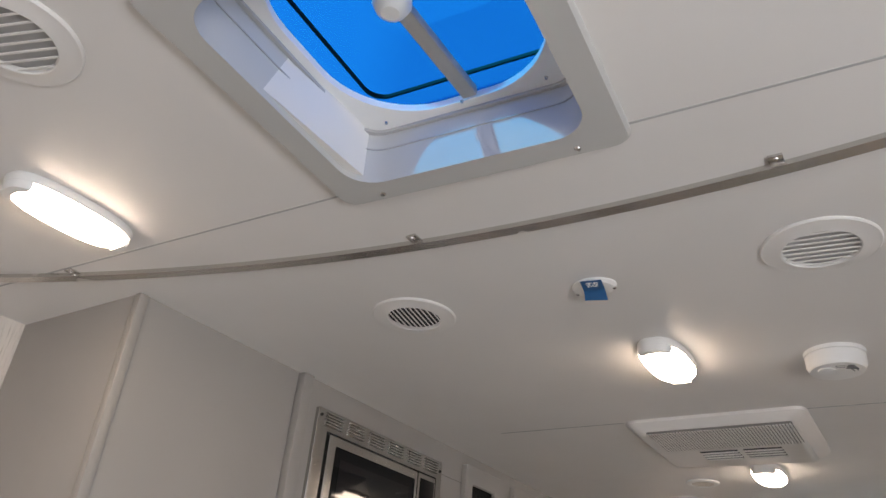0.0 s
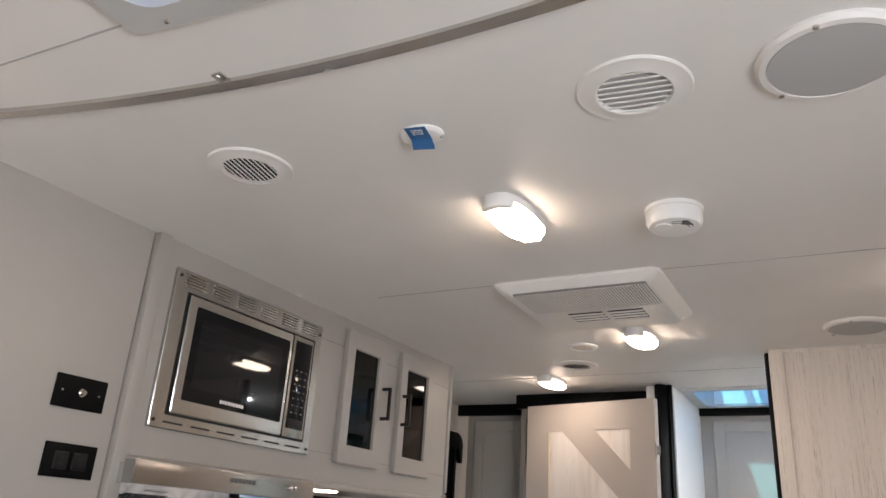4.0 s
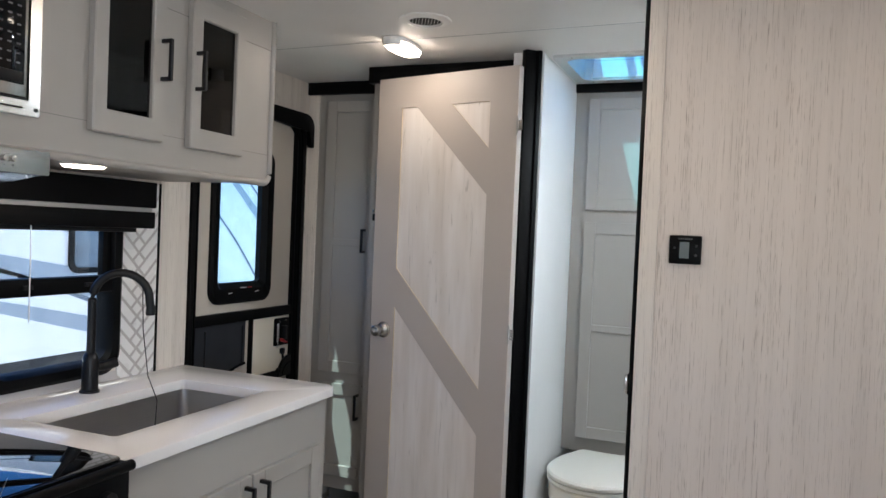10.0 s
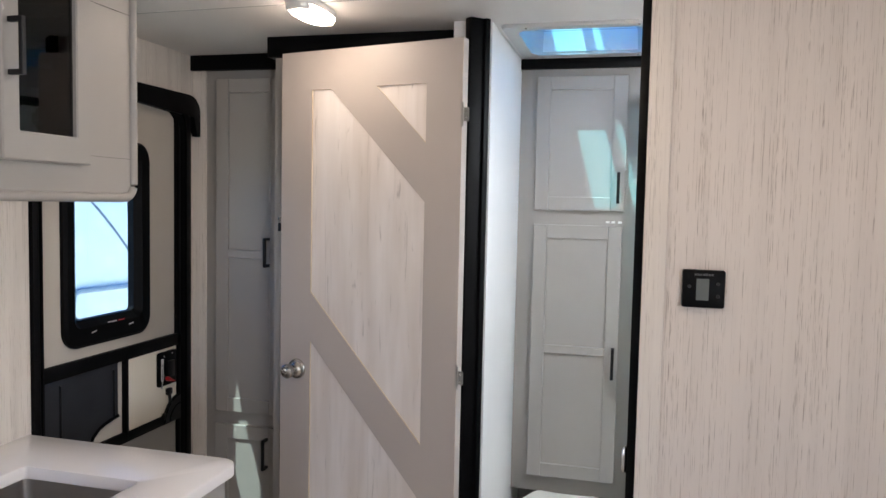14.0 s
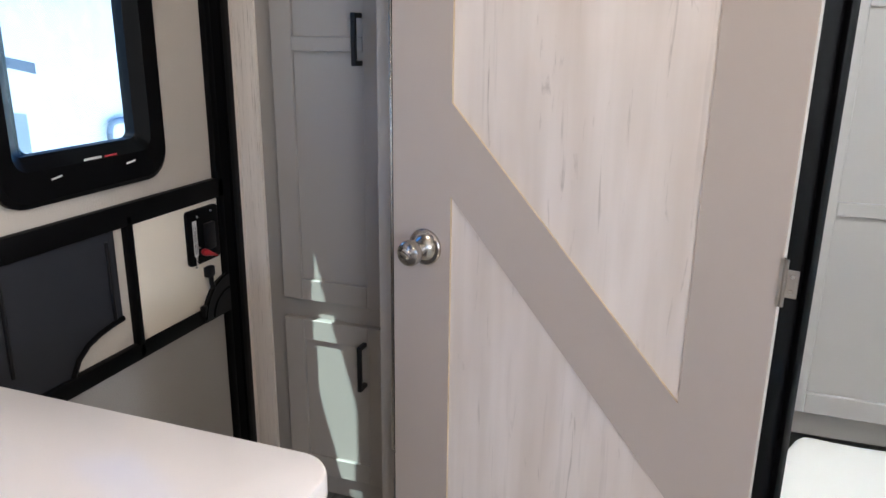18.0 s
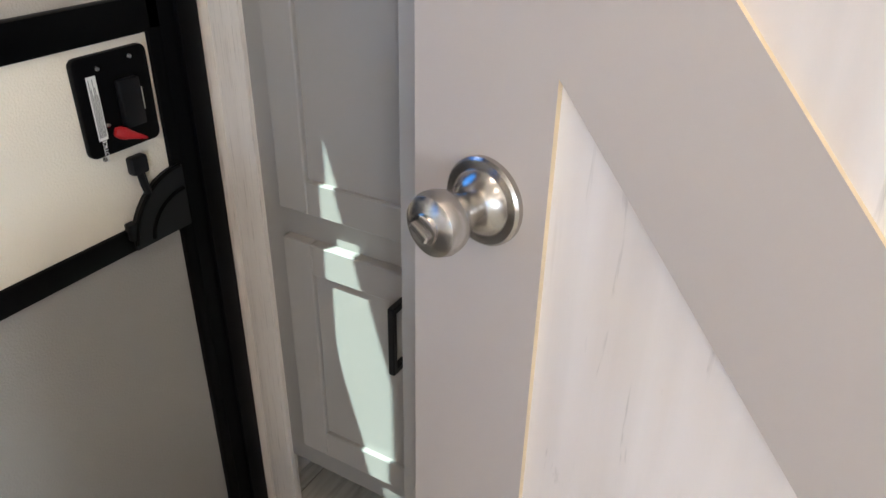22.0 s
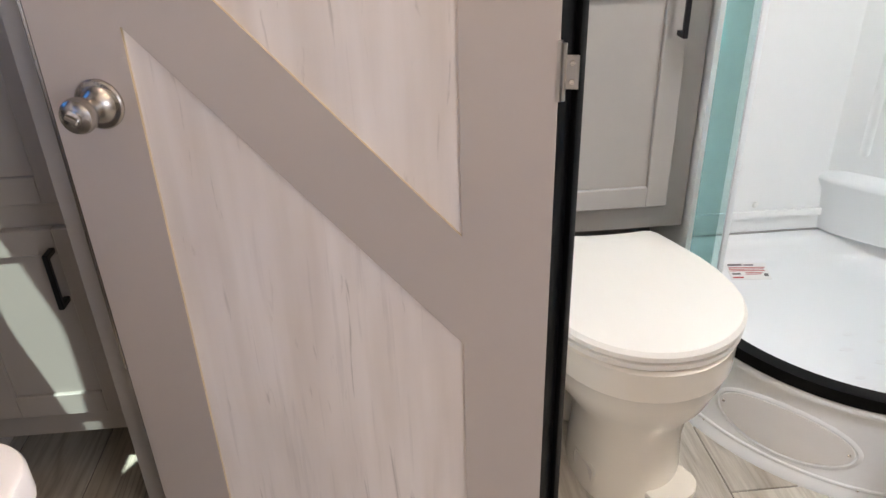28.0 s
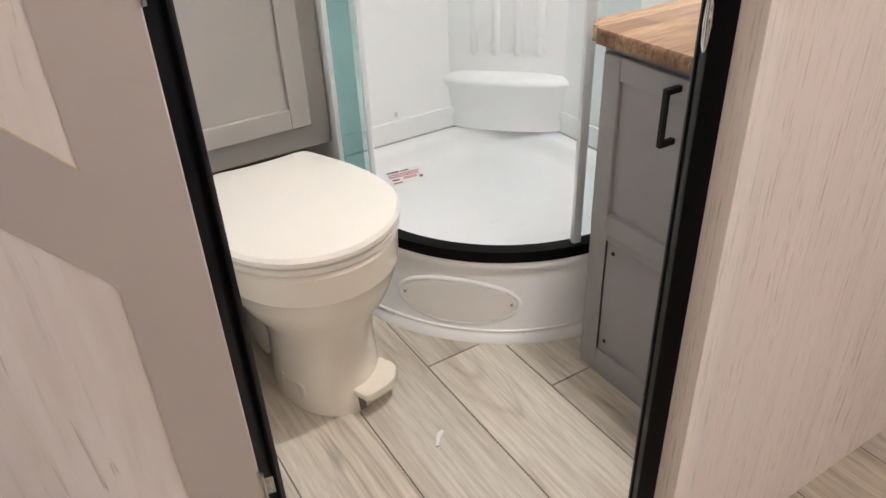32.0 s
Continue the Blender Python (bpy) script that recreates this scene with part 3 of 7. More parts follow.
def neighbour():
    e = thing("travel_trailer", (-4.7, 4.0, -0.7), "white travel trailer with grey sweeping stripes, parked alongside", "trailer")
    x = -4.2
    body = slab([(9.4, 0.42), (9.4, 2.2), (9.2, 2.34), (5.9, 2.34), (5.5, 2.20), (5.0, 1.90), (4.5, 1.66), (3.8, 1.52), (2.5, 1.50), (-1.0, 1.48), (-1.2, 1.38), (-1.2, 0.42)], to_x, x - 2.2, x, 0.02)
    part("body", body, M["gelcoat"], e, "white gelcoat side wall")
    for y0, z0, y1, z1, y2, z2, w, m in ((2.0, 1.45, 3.6, 1.2, 5.5, 0.8, 0.22, "stripe_grey"), (3.0, 1.5, 4.4, 1.42, 5.6, 1.15, 0.06, "stripe_dark"), (2.6, 1.4, 4.4, 1.1, 5.6, 0.5, 0.05, "stripe_dark"), (3.4, 1.0, 4.6, 0.7, 5.7, 0.42, 0.16, "stripe_grey"),
                                       (5.6, 1.92, 6.4, 1.58, 7.05, 0.72, 0.045, "stripe_dark"), (5.95, 2.2, 6.75, 1.72, 7.5, 0.95, 0.16, "stripe_grey"), (6.12, 2.28, 6.9, 1.78, 7.6, 1.05, 0.05, "stripe_dark"), (6.4, 2.3, 7.0, 1.95, 7.8, 1.2, 0.14, "stripe_grey"), (6.6, 2.3, 7.2, 2.0, 7.9, 1.35, 0.05, "stripe_dark")):
        pts = []
        for i in range(17):
            t = i / 16
            pts.append(((1 - t) ** 2 * y0 + 2 * t * (1 - t) * y1 + t * t * y2, (1 - t) ** 2 * z0 + 2 * t * (1 - t) * z1 + t * t * z2))
        b = bmesh.new()
        lo = [b.verts.new((x + 0.003, p[0], p[1] - w * (0.25 + 0.75 * i / 16) / 2)) for i, p in enumerate(pts)]
        hi = [b.verts.new((x + 0.003, p[0], p[1] + w * (0.25 + 0.75 * i / 16) / 2)) for i, p in enumerate(pts)]
        for i in range(16):
            b.faces.new((lo[i], lo[i + 1], hi[i + 1], hi[i]))
        part("stripe", b, M[m], e, smooth=False)
    for y0, y1, z0, z1 in ((4.72, 5.32, 1.0, 1.45), (0.4, 1.2, 1.15, 1.75)):
        fr = part("window", ring([(round_rect(y0, y1, z0, z1, 0.08), x), (round_rect(y0, y1, z0, z1, 0.08), x + 0.02), (round_rect(y0 + 0.04, y1 - 0.04, z0 + 0.04, z1 - 0.04, 0.05), x + 0.02), (round_rect(y0 + 0.04, y1 - 0.04, z0 + 0.04, z1 - 0.04, 0.05), x)], to_x), M["black_trim"], e)
        part("pane", slab(round_rect(y0 + 0.035, y1 - 0.035, z0 + 0.035, z1 - 0.035, 0.05), to_x, x + 0.004, x + 0.008), M["trailer_glass"], fr)
    hx = part("hatch", slab(round_rect(5.02, 5.20, 0.66, 0.80, 0.02), to_x, x, x + 0.012, 0.003), M["stripe_grey"], e, "small grey service hatch")
    part("grab_handle", tube([(x, 6.06, 0.48), (x + 0.03, 6.06, 0.52), (x + 0.03, 6.06, 0.74), (x + 0.03, 6.08, 0.79), (x + 0.03, 6.13, 0.81), (x + 0.03, 7.3, 0.78), (x, 7.34, 0.78)], 0.020, 8), M["stripe_grey"], e, "grey grab handle")
    part("chassis", box(x - 2.0, x - 0.06, -1.0, 9.0, -0.15, 0.44), M["tyre"], e)
    for y in (2.6, 3.5):
        w = part("wheel", lathe([(0.0, -0.1), (0.2, -0.1), (0.33, -0.09), (0.35, -0.05), (0.35, 0.05), (0.33, 0.09), (0.22, 0.1), (0.0, 0.08)], (x - 0.15, y, -0.35), "x", 28), M["tyre"], e)


neighbour()

# ---------------------------------------------------------------- roof vents


def roof_vent(name, lab, xm, ym, half_x, half_y, turn, lid, deep, handle):
    e = thing(name, (xm, ym, TOP), lab, "roof vent")
    rot = Matrix.Translation((xm, ym, 0)) @ Matrix.Rotation(radians(turn), 4, "Z")
    o = round_rect(-half_x - 0.045, half_x + 0.045, -half_y - 0.045, half_y + 0.045, 0.025)
    o2 = round_rect(-half_x - 0.041, half_x + 0.041, -half_y - 0.041, half_y + 0.041, 0.022)
    i0 = round_rect(-half_x, half_x, -half_y, half_y, 0.05)
    i1 = round_rect(-half_x + 0.003, half_x - 0.003, -half_y + 0.003, half_y - 0.003, 0.045)
    b = ring([(o, TOP), (o, TOP - 0.006), (o2, TOP - 0.011), (i0, TOP - 0.011), (i1, TOP + deep), (o, TOP + deep), ], to_z)
    bmesh.ops.transform(b, matrix=rot, verts=b.verts)
    part("garnish", b, M["vent_plastic"], e, "white moulded inner frame")
    f1 = round_rect(-half_x + 0.004, half_x - 0.004, -half_y + 0.004, half_y - 0.004, 0.04, 10)
    edge, turn_r = (0.018, 0.13) if handle else (0.008, 0.04)
    f2 = round_rect(-half_x + edge, half_x - edge, -half_y + edge, half_y - edge, turn_r, 10)
    b = ring([(f1, TOP + deep - 0.012), (f1, TOP + deep + 0.006), (f2, TOP + deep + 0.006), (f2, TOP + deep - 0.006)], to_z)
    bmesh.ops.transform(b, matrix=rot, verts=b.verts)
    part("screen_frame", b, M["white_plastic"], e)
    s1, s2 = round_rect(-half_x + 0.0035, half_x - 0.0035, -half_y + 0.0035, half_y - 0.0035, 0.042, 10), round_rect(-half_x + 0.009, half_x - 0.009, -half_y + 0.009, half_y - 0.009, 0.042, 10)
    b = ring([(s1, TOP + deep - 0.018), (s1, TOP + deep - 0.012), (s2, TOP + deep - 0.0125), (s2, TOP + deep - 0.0175)], to_z)
    bmesh.ops.transform(b, matrix=rot, verts=b.verts)
    part("joint_strip", b, M["grey_slot"], e)
    k = 0.030 if handle else -0.004
    g1 = round_rect(-half_x + k, half_x - k, -half_y + k, half_y - k, 0.03)
    g2 = round_rect(-half_x + k + 0.0035, half_x - k - 0.0035, -half_y + k + 0.0035, half_y - k - 0.0035, 0.03)
    b = ring([(g1, TOP + deep + 0.03), (g1, TOP + deep + 0.036), (g2, TOP + deep + 0.036), (g2, TOP + deep + 0.03)], to_z)
    bmesh.ops.transform(b, matrix=rot, verts=b.verts)
    part("gasket", b, M["black_trim"], e)
    c1 = round_rect(-half_x - 0.026, half_x + 0.026, -half_y - 0.026, half_y + 0.026, 0.045)
    b = ring([(o, TOP + deep + 0.001), (o, TOP + deep + 0.045), (c1, TOP + deep + 0.045), (c1, TOP + deep + 0.001)], to_z)
    bmesh.ops.transform(b, matrix=rot, verts=b.verts)
    part("curb", b, M["vent_plastic"], e)
    # lid: low pyramid with eased rim
    loops = [(round_rect(-half_x - 0.03, half_x + 0.03, -half_y - 0.03, half_y + 0.03, 0.05), TOP + deep + 0.022), (round_rect(-half_x - 0.02, half_x + 0.02, -half_y - 0.02, half_y + 0.02, 0.05), TOP + deep + 0.05),
             (round_rect(-half_x * 0.55, half_x * 0.55, -half_y * 0.55, half_y * 0.55, 0.05), TOP + deep + 0.100)]
    b = bmesh.new()
    rows = [[b.verts.new((u, v, w)) for u, v in pts] for pts, w in loops]
    for a, c in zip(rows, rows[1:]):
        for i in range(len(a)):
            b.faces.new((a[i], a[(i + 1) % len(a)], c[(i + 1) % len(a)], c[i]))
    b.faces.new(rows[-1])
    bmesh.ops.transform(b, matrix=rot, verts=b.verts)
    part("lid", b, lid, e, "tinted translucent lid", 12)
    if handle:
        b = box(-0.012, 0.012, -half_y + 0.03, half_y - 0.022, TOP + deep - 0.008, TOP + deep + 0.008, 0.003)
        bmesh.ops.transform(b, matrix=rot @ Matrix.Rotation(radians(-4), 4, "Z"), verts=b.verts)
        part("lift_arm", b, M["grey_slot"], e, "grey metal lift arm")
        b = lathe([(0, -0.022), (0.012, -0.022), (0.020, -0.016), (0.026, -0.004), (0.024, 0.01), (0, 0.012)], (0, 0.0, TOP + deep - 0.012), "z", 14)
        bmesh.ops.transform(b, matrix=rot @ Matrix.Translation((0.0, -0.035, 0)), verts=b.verts)
        part("crank_knob", b, M["white_plastic"], e, "clear-white crank knob")
        for s in (-0.7, 0.0, 0.7):
            b = lathe([(0, -0.003), (0.0022, -0.003), (0.003, 0), (0, 0.001)], (s * half_x, half_y - 0.025, TOP + deep - 0.013), "z", 8)
            bmesh.ops.transform(b, matrix=rot, verts=b.verts)
            part("screw", b, M["chrome"], e)
    for w in (TOP + deep * 0.52,):
        j1, j2 = round_rect(-half_x + 0.0005, half_x - 0.0005, -half_y + 0.0005, half_y - 0.0005, 0.048), round_rect(-half_x + 0.0035, half_x - 0.0035, -half_y + 0.0035, half_y - 0.0035, 0.046)
        b = ring([(j1, w - 0.001), (j1, w + 0.001), (j2, w + 0.001), (j2, w - 0.001)], to_z)
        bmesh.ops.transform(b, matrix=rot, verts=b.verts)
        part("joint_line", b, M["grey_slot"], e)
    if not handle:
        # unseen mask added inside the dome; its two long openings shape the sun patch
        u0, u1, v0, v1, z0, z1 = -half_x + 0.003, half_x - 0.003, -half_y + 0.003, half_y - 0.003, TOP + deep + 0.008, TOP + deep + 0.014
        a0, a1, c0, c1, y0 = -0.158, -0.050, -0.014, 0.012, -0.033
        b = boxes([(u0, a0, v0, v1, z0, z1), (a1, c0, v0, v1, z0, z1), (c1, u1, v0, v1, z0, z1), (a0, a1, v0, y0, z0, z1), (c0, c1, v0, y0, z0, z1)])
        bmesh.ops.transform(b, matrix=rot, verts=b.verts)
        part("screen_panel", b, M["screen_panel"], e, "unseen translucent mask added to shape the sun patch")
    for sx in (-0.84, 0.84):
        for sy in (-1, 1):
            b = lathe([(0, -0.0025), (0.0035, -0.0022), (0.005, 0), (0, 0.001)], (sx * half_x, sy * (half_y + 0.028), TOP - 0.011), "z", 10)
            bmesh.ops.transform(b, matrix=rot, verts=b.verts)
            part("screw", b, M["chrome"], e)
    return e


roof_vent("roof_vent", "white-framed roof vent with a blue tinted lid and grey lift arm", -0.413, 0.603, 0.186, 0.190, 4.7, M["blue_lid"], 0.095, True)
roof_vent("skylight", "white-framed bathroom skylight with a pale blue dome", -0.230, 3.877, 0.200, 0.192, 0, M["sky_lid"], 0.14, False)

# ---------------------------------------------------------------- ceiling things


def curtain_rail():
    e = thing("curtain_track", (-0.1, 1.0, TOP), "curved aluminium curtain track screwed to the ceiling", "curtain track")
    f = lambda x: 1.001 - 0.153 * (x + 0.165) ** 2
    pts = [(x, f(x), TOP - 0.004) for x in np.linspace(-1.69, 1.28, 60)]
    part("web", tube(pts, 0, flat=(0.012, 0.008)), M["rail_metal"], e, smooth=50)
    pts = [(x, f(x), TOP - 0.0095) for x in np.linspace(-1.69, 1.28, 60)]
    part("flange", tube(pts, 0, flat=(0.022, 0.004)), M["rail_metal"], e, smooth=50)
    for x in (-1.35, -0.628, -0.05, 0.55):
        y = f(x)
        cl = part("clip", box(x - 0.010, x + 0.010, y - 0.026, y - 0.004, TOP - 0.004, TOP, 0.001), M["rail_metal"], e)
        part("screw", lathe([(0, -0.007), (0.004, -0.006), (0.005, -0.004), (0, -0.004)], (x, y - 0.018, TOP), "z", 8), M["chrome"], cl)


curtain_rail()


def ceiling_lamp(x, y, length, width, turn, lab, glow="lamp"):
    """Oval surface lamp: white base, domed lit lens."""
    e = thing("ceiling_lamp", (x, y, TOP), lab, "ceiling lamp", "ceiling lamps")
    rot = Matrix.Translation((x, y, TOP)) @ Matrix.Rotation(radians(turn), 4, "Z") @ Matrix.Diagonal((1, 1, 0.86, 1))

    def oval(s, k=0.0):
        pts = []
        for i in range(36):
            a = 2 * math.pi * i / 36
            c, sn = math.cos(a), math.sin(a)
            pts.append(((abs(c) ** 0.75) * math.copysign(1, c) * width / 2 * s, (abs(sn) ** 0.8) * math.copysign(1, sn) * (length / 2 * s + k)))
        return pts
    b = ring([(oval(1.08), 0.0), (oval(1.10), -0.004), (oval(1.08), -0.018), (oval(1.0), -0.020)], to_z, closed=False)
    bmesh.ops.transform(b, matrix=rot, verts=b.verts)
    part("base", b, M["white_plastic"], e, "white plastic base")
    b = ring([(oval(1.05), -0.019), (oval(1.045), -0.023), (oval(1.00), -0.028), (oval(0.90), -0.034), (oval(0.7), -0.038), (oval(0.4), -0.040), (oval(0.15), -0.0405)], to_z, closed=False)
    bmesh.ops.transform(b, matrix=rot, verts=b.verts)
    part("lens", b, M[glow], e, "glowing warm-white lens")
    for way, start in ((-1, 0.415), (1, 0.48)):
        rim = [p for p in oval(1.075) if p[1] * way >= start * length]
        rim.sort(key=lambda p: p[0])
        cut = [(rim[-1][0], way * start * length), (rim[0][0], way * start * length)]
        low = [(u * 0.93, way * start * length + (v - way * start * length) * 0.90) for u, v in rim + cut]
        b = ring([(rim + cut, -0.008), (rim + cut, -0.026), (low, -0.034)], to_z, closed=False)
        bmesh.ops.transform(b, matrix=rot, verts=b.verts)
        part("end_cap", b, M["white_plastic"], e, "opaque white end cap")
    return e


for x, y, tn in ((-1.118, 0.618, 0), (-0.398, 1.622, 0), (-0.400, 2.696, 0), (-0.968, 3.352, 0), (0.465, 2.29, 0)):
    ceiling_lamp(x, y, 0.21, 0.092, tn, "lit oval warm-white lamp on the ceiling")


def round_vent(x, y, r, rb, turn, n, dark, lab):
    e = thing("ceiling_vent", (x, y, TOP), lab, "air vent", "round air vents")
    at = (x, y, TOP)
    part("collar", lathe([(r, 0.0), (r, -0.0025), (r * 0.975, -0.005), (r * 0.93, -0.0045), (rb * 1.18, -0.0075), (rb * 1.03, -0.009), (rb, -0.008), (rb * 0.97, -0.002)], at, "z", 48, cap=False), M["vent_white"], e, "white round collar")
    part("duct", lathe([(rb * 1.0, -0.0005), (rb * 0.98, -0.0015), (0, -0.0015)], at, "z", 32), M["dark_void" if dark else "grey_slot"], e, "dark duct" if dark else "grey closed flap")
    rot = Matrix.Translation(at) @ Matrix.Rotation(radians(turn), 4, "Z")
    for i in range(n):
        u = -rb + 2 * rb * (i + 0.5) / n
        h = math.sqrt(max(rb * rb - u * u, 0.0001)) * 0.98
        if dark:
            b = box(-h, h, -0.0006, 0.0006, -0.0013, 0.0013)
            bmesh.ops.transform(b, matrix=rot @ Matrix.Translation((0, u, -0.007)) @ Matrix.Rotation(radians(12), 4, "X"), verts=b.verts)
        else:
            b = box(-h, h, -rb / n * 0.20, rb / n * 0.20, -0.0010, 0.0010)
            bmesh.ops.transform(b, matrix=rot @ Matrix.Translation((0, u, -0.0065)), verts=b.verts)
        part("slat", b, M["vent_white"], e)
    return e


round_vent(-0.811, 1.225, 0.088, 0.056, 102, 11, True, "white round ceiling vent with open dark slats")
round_vent(-0.034, 1.250, 0.090, 0.0585, 8, 8, False, "white round ceiling vent with closed slats")
round_vent(-0.815, 0.330, 0.088, 0.058, 20, 8, False, "white round ceiling vent with wide closed slats")
round_vent(-0.768, 3.100, 0.088, 0.056, 116, 11, True, "white round ceiling vent with open dark slats")


def speaker(x, y, r, lab):
    e = thing("ceiling_speaker", (x, y, TOP), lab, "speaker", "ceiling speakers")
    part("bezel", lathe([(r, 0.0), (r, -0.005), (r * 0.95, -0.011), (r * 0.86, -0.012), (r * 0.84, -0.006)], (x, y, TOP), "z", 44, cap=False), M["vent_white"], e)
    part("grille", lathe([(r * 0.86, -0.004), (r * 0.84, -0.011), (r * 0.5, -0.013), (0, -0.0135)], (x, y, TOP), "z", 40), M["grey_slot"], e, "grey perforated grille")
    for a in (20, 140, 260):
        part("screw", lathe([(0, -0.015), (0.004, -0.014), (0.005, -0.011), (0, -0.011)], (x + r * 0.92 * math.cos(radians(a)), y + r * 0.92 * math.sin(radians(a)), TOP), "z", 8), M["chrome"], e)


speaker(0.242, 1.277, 0.103, "grey-grilled round speaker in the ceiling")
speaker(0.246, 2.756, 0.097, "grey-grilled round speaker in the ceiling")

e = thing("ceiling_switch", (-0.642, 2.806, TOP), "small round wood-toned touch lamp on the ceiling", "touch lamp")
part("bezel", lathe([(0.056, 0), (0.056, -0.004), (0.050, -0.008), (0.040, -0.008), (0.038, -0.003)], (-0.642, 2.806, TOP), "z", 32, cap=False), M["white_plastic"], e)
part("lens", lathe([(0.040, -0.002), (0.038, -0.006), (0, -0.007)], (-0.642, 2.806, TOP), "z", 28), M["tan_lens"], e, "pale tan translucent lens")

e = thing("smoke_alarm", (-0.077, 1.724, TOP), "white round smoke alarm with small slots", "smoke alarm")
part("base", lathe([(0.060, 0), (0.060, -0.008), (0.057, -0.010)], (-0.077, 1.724, TOP), "z", 40), M["white_plastic"], e)
part("body", lathe([(0.058, -0.010), (0.058, -0.030), (0.052, -0.041), (0.03, -0.044), (0, -0.044)], (-0.077, 1.724, TOP), "z", 40), M["white_plastic"], e)
part("test_button", lathe([(0.017, -0.043), (0.017, -0.0455), (0, -0.0465)], (-0.095, 1.706, TOP), "z", 20), M["white_plastic"], e)
for i in range(4):
    b = box(-0.012 + i * 0.002, 0.012 - i * 0.002, -0.0012, 0.0012, -0.001, 0.001)
    bmesh.ops.transform(b, matrix=Matrix.Translation((-0.048, 1.708 - 0.006 * i, TOP - 0.0438)) @ Matrix.Rotation(radians(25), 4, "Z"), verts=b.verts)
    part("slot", b, M["label_ink"], e)
for i in range(3):
    b = lathe([(0.030 + i * 0.007, -0.0002), (0.030 + i * 0.007, -0.001), (0.0318 + i * 0.007, -0.001), (0.0318 + i * 0.007, -0.0002)], (-0.077, 1.724, TOP - 0.0437 + 0.0009 * i * i), "z", 32, cap=False)
    bmesh.ops.delete(b, geom=[v for v in b.verts if v.co.y > 1.724 or v.co.x < -0.077], context="VERTS")
    part("slot", b, M["label_ink"], e)

e = thing("antenna_dome", (-0.416, 1.242, TOP), "small white ceiling dome with a curling blue sticker", "antenna")
part("body", lathe([(0.042, 0), (0.042, -0.003), (0.037, -0.008), (0.02, -0.0105), (0, -0.011)], (-0.416, 1.242, TOP), "z", 32, (1.0, 0.8)), M["white_plastic"], e)
turned = Matrix.Translation((-0.4065, 1.199, TOP)) @ Matrix.Rotation(radians(11), 4, "Z")
b = bmesh.new()
rows = []
for i in range(13):
    t = i / 12
    zz = -0.0118 - 0.055 * max(0, t - 0.62) ** 1.7
    rows.append([b.verts.new(turned @ Vector((k * (0.0195 + 0.006 * max(0, t - 0.7)), 0.058 * t, zz - 0.0035 * max(0, t - 0.6) * (k + 1)))) for k in (-1, 0, 1)])
for a, c in zip(rows, rows[1:]):
    for k in (0, 1):
        b.faces.new((a[k], a[k + 1], c[k + 1], c[k]))
sticker = part("sticker", b, M["blue_label"], e, "curling blue paper sticker")
mm = turned @ Matrix.Translation((0.0, 0.016, -0.0124)) @ Matrix.Rotation(radians(180), 4, "X")
words("Activate\n4G LTE\n& WiFi", 0.0068, mm, M["label_white"], "print", sticker)
for dx in (-0.036, 0.036):
    part("screw", lathe([(0, -0.010), (0.003, -0.0095), (0.004, -0.007), (0, -0.006)], (-0.416 + dx, 1.250, TOP), "z", 8), M["chrome"], e)


def air_conditioner():
    x0, x1, y0, y1 = -0.658, -0.187, 2.050, 2.500
    e = thing("ceiling_air_conditioner", ((x0 + x1) / 2, (y0 + y1) / 2, TOP), "white ceiling air-conditioner cover with a fine grey grille", "air conditioner")
    o = round_rect(x0, x1, y0, y1, 0.03)
    o2 = round_rect(x0 + 0.03, x1 - 0.03, y0 + 0.03, y1 - 0.03, 0.03)
    part("cover", ring([(o, TOP), (o, TOP - 0.008), (round_rect(x0 + 0.006, x1 - 0.006, y0 + 0.006, y1 - 0.006, 0.028), TOP - 0.014), (o2, TOP - 0.0345), ], to_z, closed=False), M["vent_white"], e, "white plastic cover")
    gx0, gx1, gy0, gy1 = -0.602, -0.226, 2.072, 2.256
    part("grille_bed", slab(round_rect(gx0, gx1, gy0, gy1, 0.008), to_z, TOP - 0.0368, TOP - 0.030), M["shade_and_seam"], e)
    n = 46
    for i in range(n):
        u = gx0 + (gx1 - gx0) * (i + 0.5) / n
        part("grille_bar", box(u - 0.0025, u + 0.0025, gy0, gy1, TOP - 0.0385, TOP - 0.0365), M["vent_white"], e, smooth=False)
    for x0_, x1_ in ((-0.512, -0.408), (-0.392, -0.290)):
        for j in range(4):
            v = 2.288 + j * 0.0255
            part("outlet_slot", box(x0_, x1_, v, v + 0.005, TOP - 0.0370, TOP - 0.034), M["dark_void"], e, smooth=False)
            part("outlet_vane", box(x0_, x1_, v + 0.007, v + 0.021, TOP - 0.0385, TOP - 0.034, 0.002, 1), M["vent_white"], e)


air_conditioner()

# ---------------------------------------------------------------- kitchen, upper run


def bar_pull(e, x, y, z0, z1, out, name="handle"):
    """Square black bow handle on a face; out is the way it stands off."""
    o = Vector(out)
    s = 0.0055
    side = Vector((0, 1, 0)) if abs(o.x) > 0.5 else Vector((1, 0, 0))
    b = bmesh.new()
    base = Vector((x, y, 0))
    far = base + o * 0.032
    for z in (z0 + s, z1 - s):
        a, c = base - side * s, far + side * s
        box(min(a.x, c.x), max(a.x, c.x), min(a.y, c.y), max(a.y, c.y), z - s, z + s, 0.001, 1, bm=b)
    a, c = far - o * 0.005 - side * s, far + o * 0.005 + side * s
    box(min(a.x, c.x), max(a.x, c.x), min(a.y, c.y), max(a.y, c.y), z0, z1, 0.0015, 1, bm=b)
    return part(name, b, M["black_metal"], e, "black square bow handle")


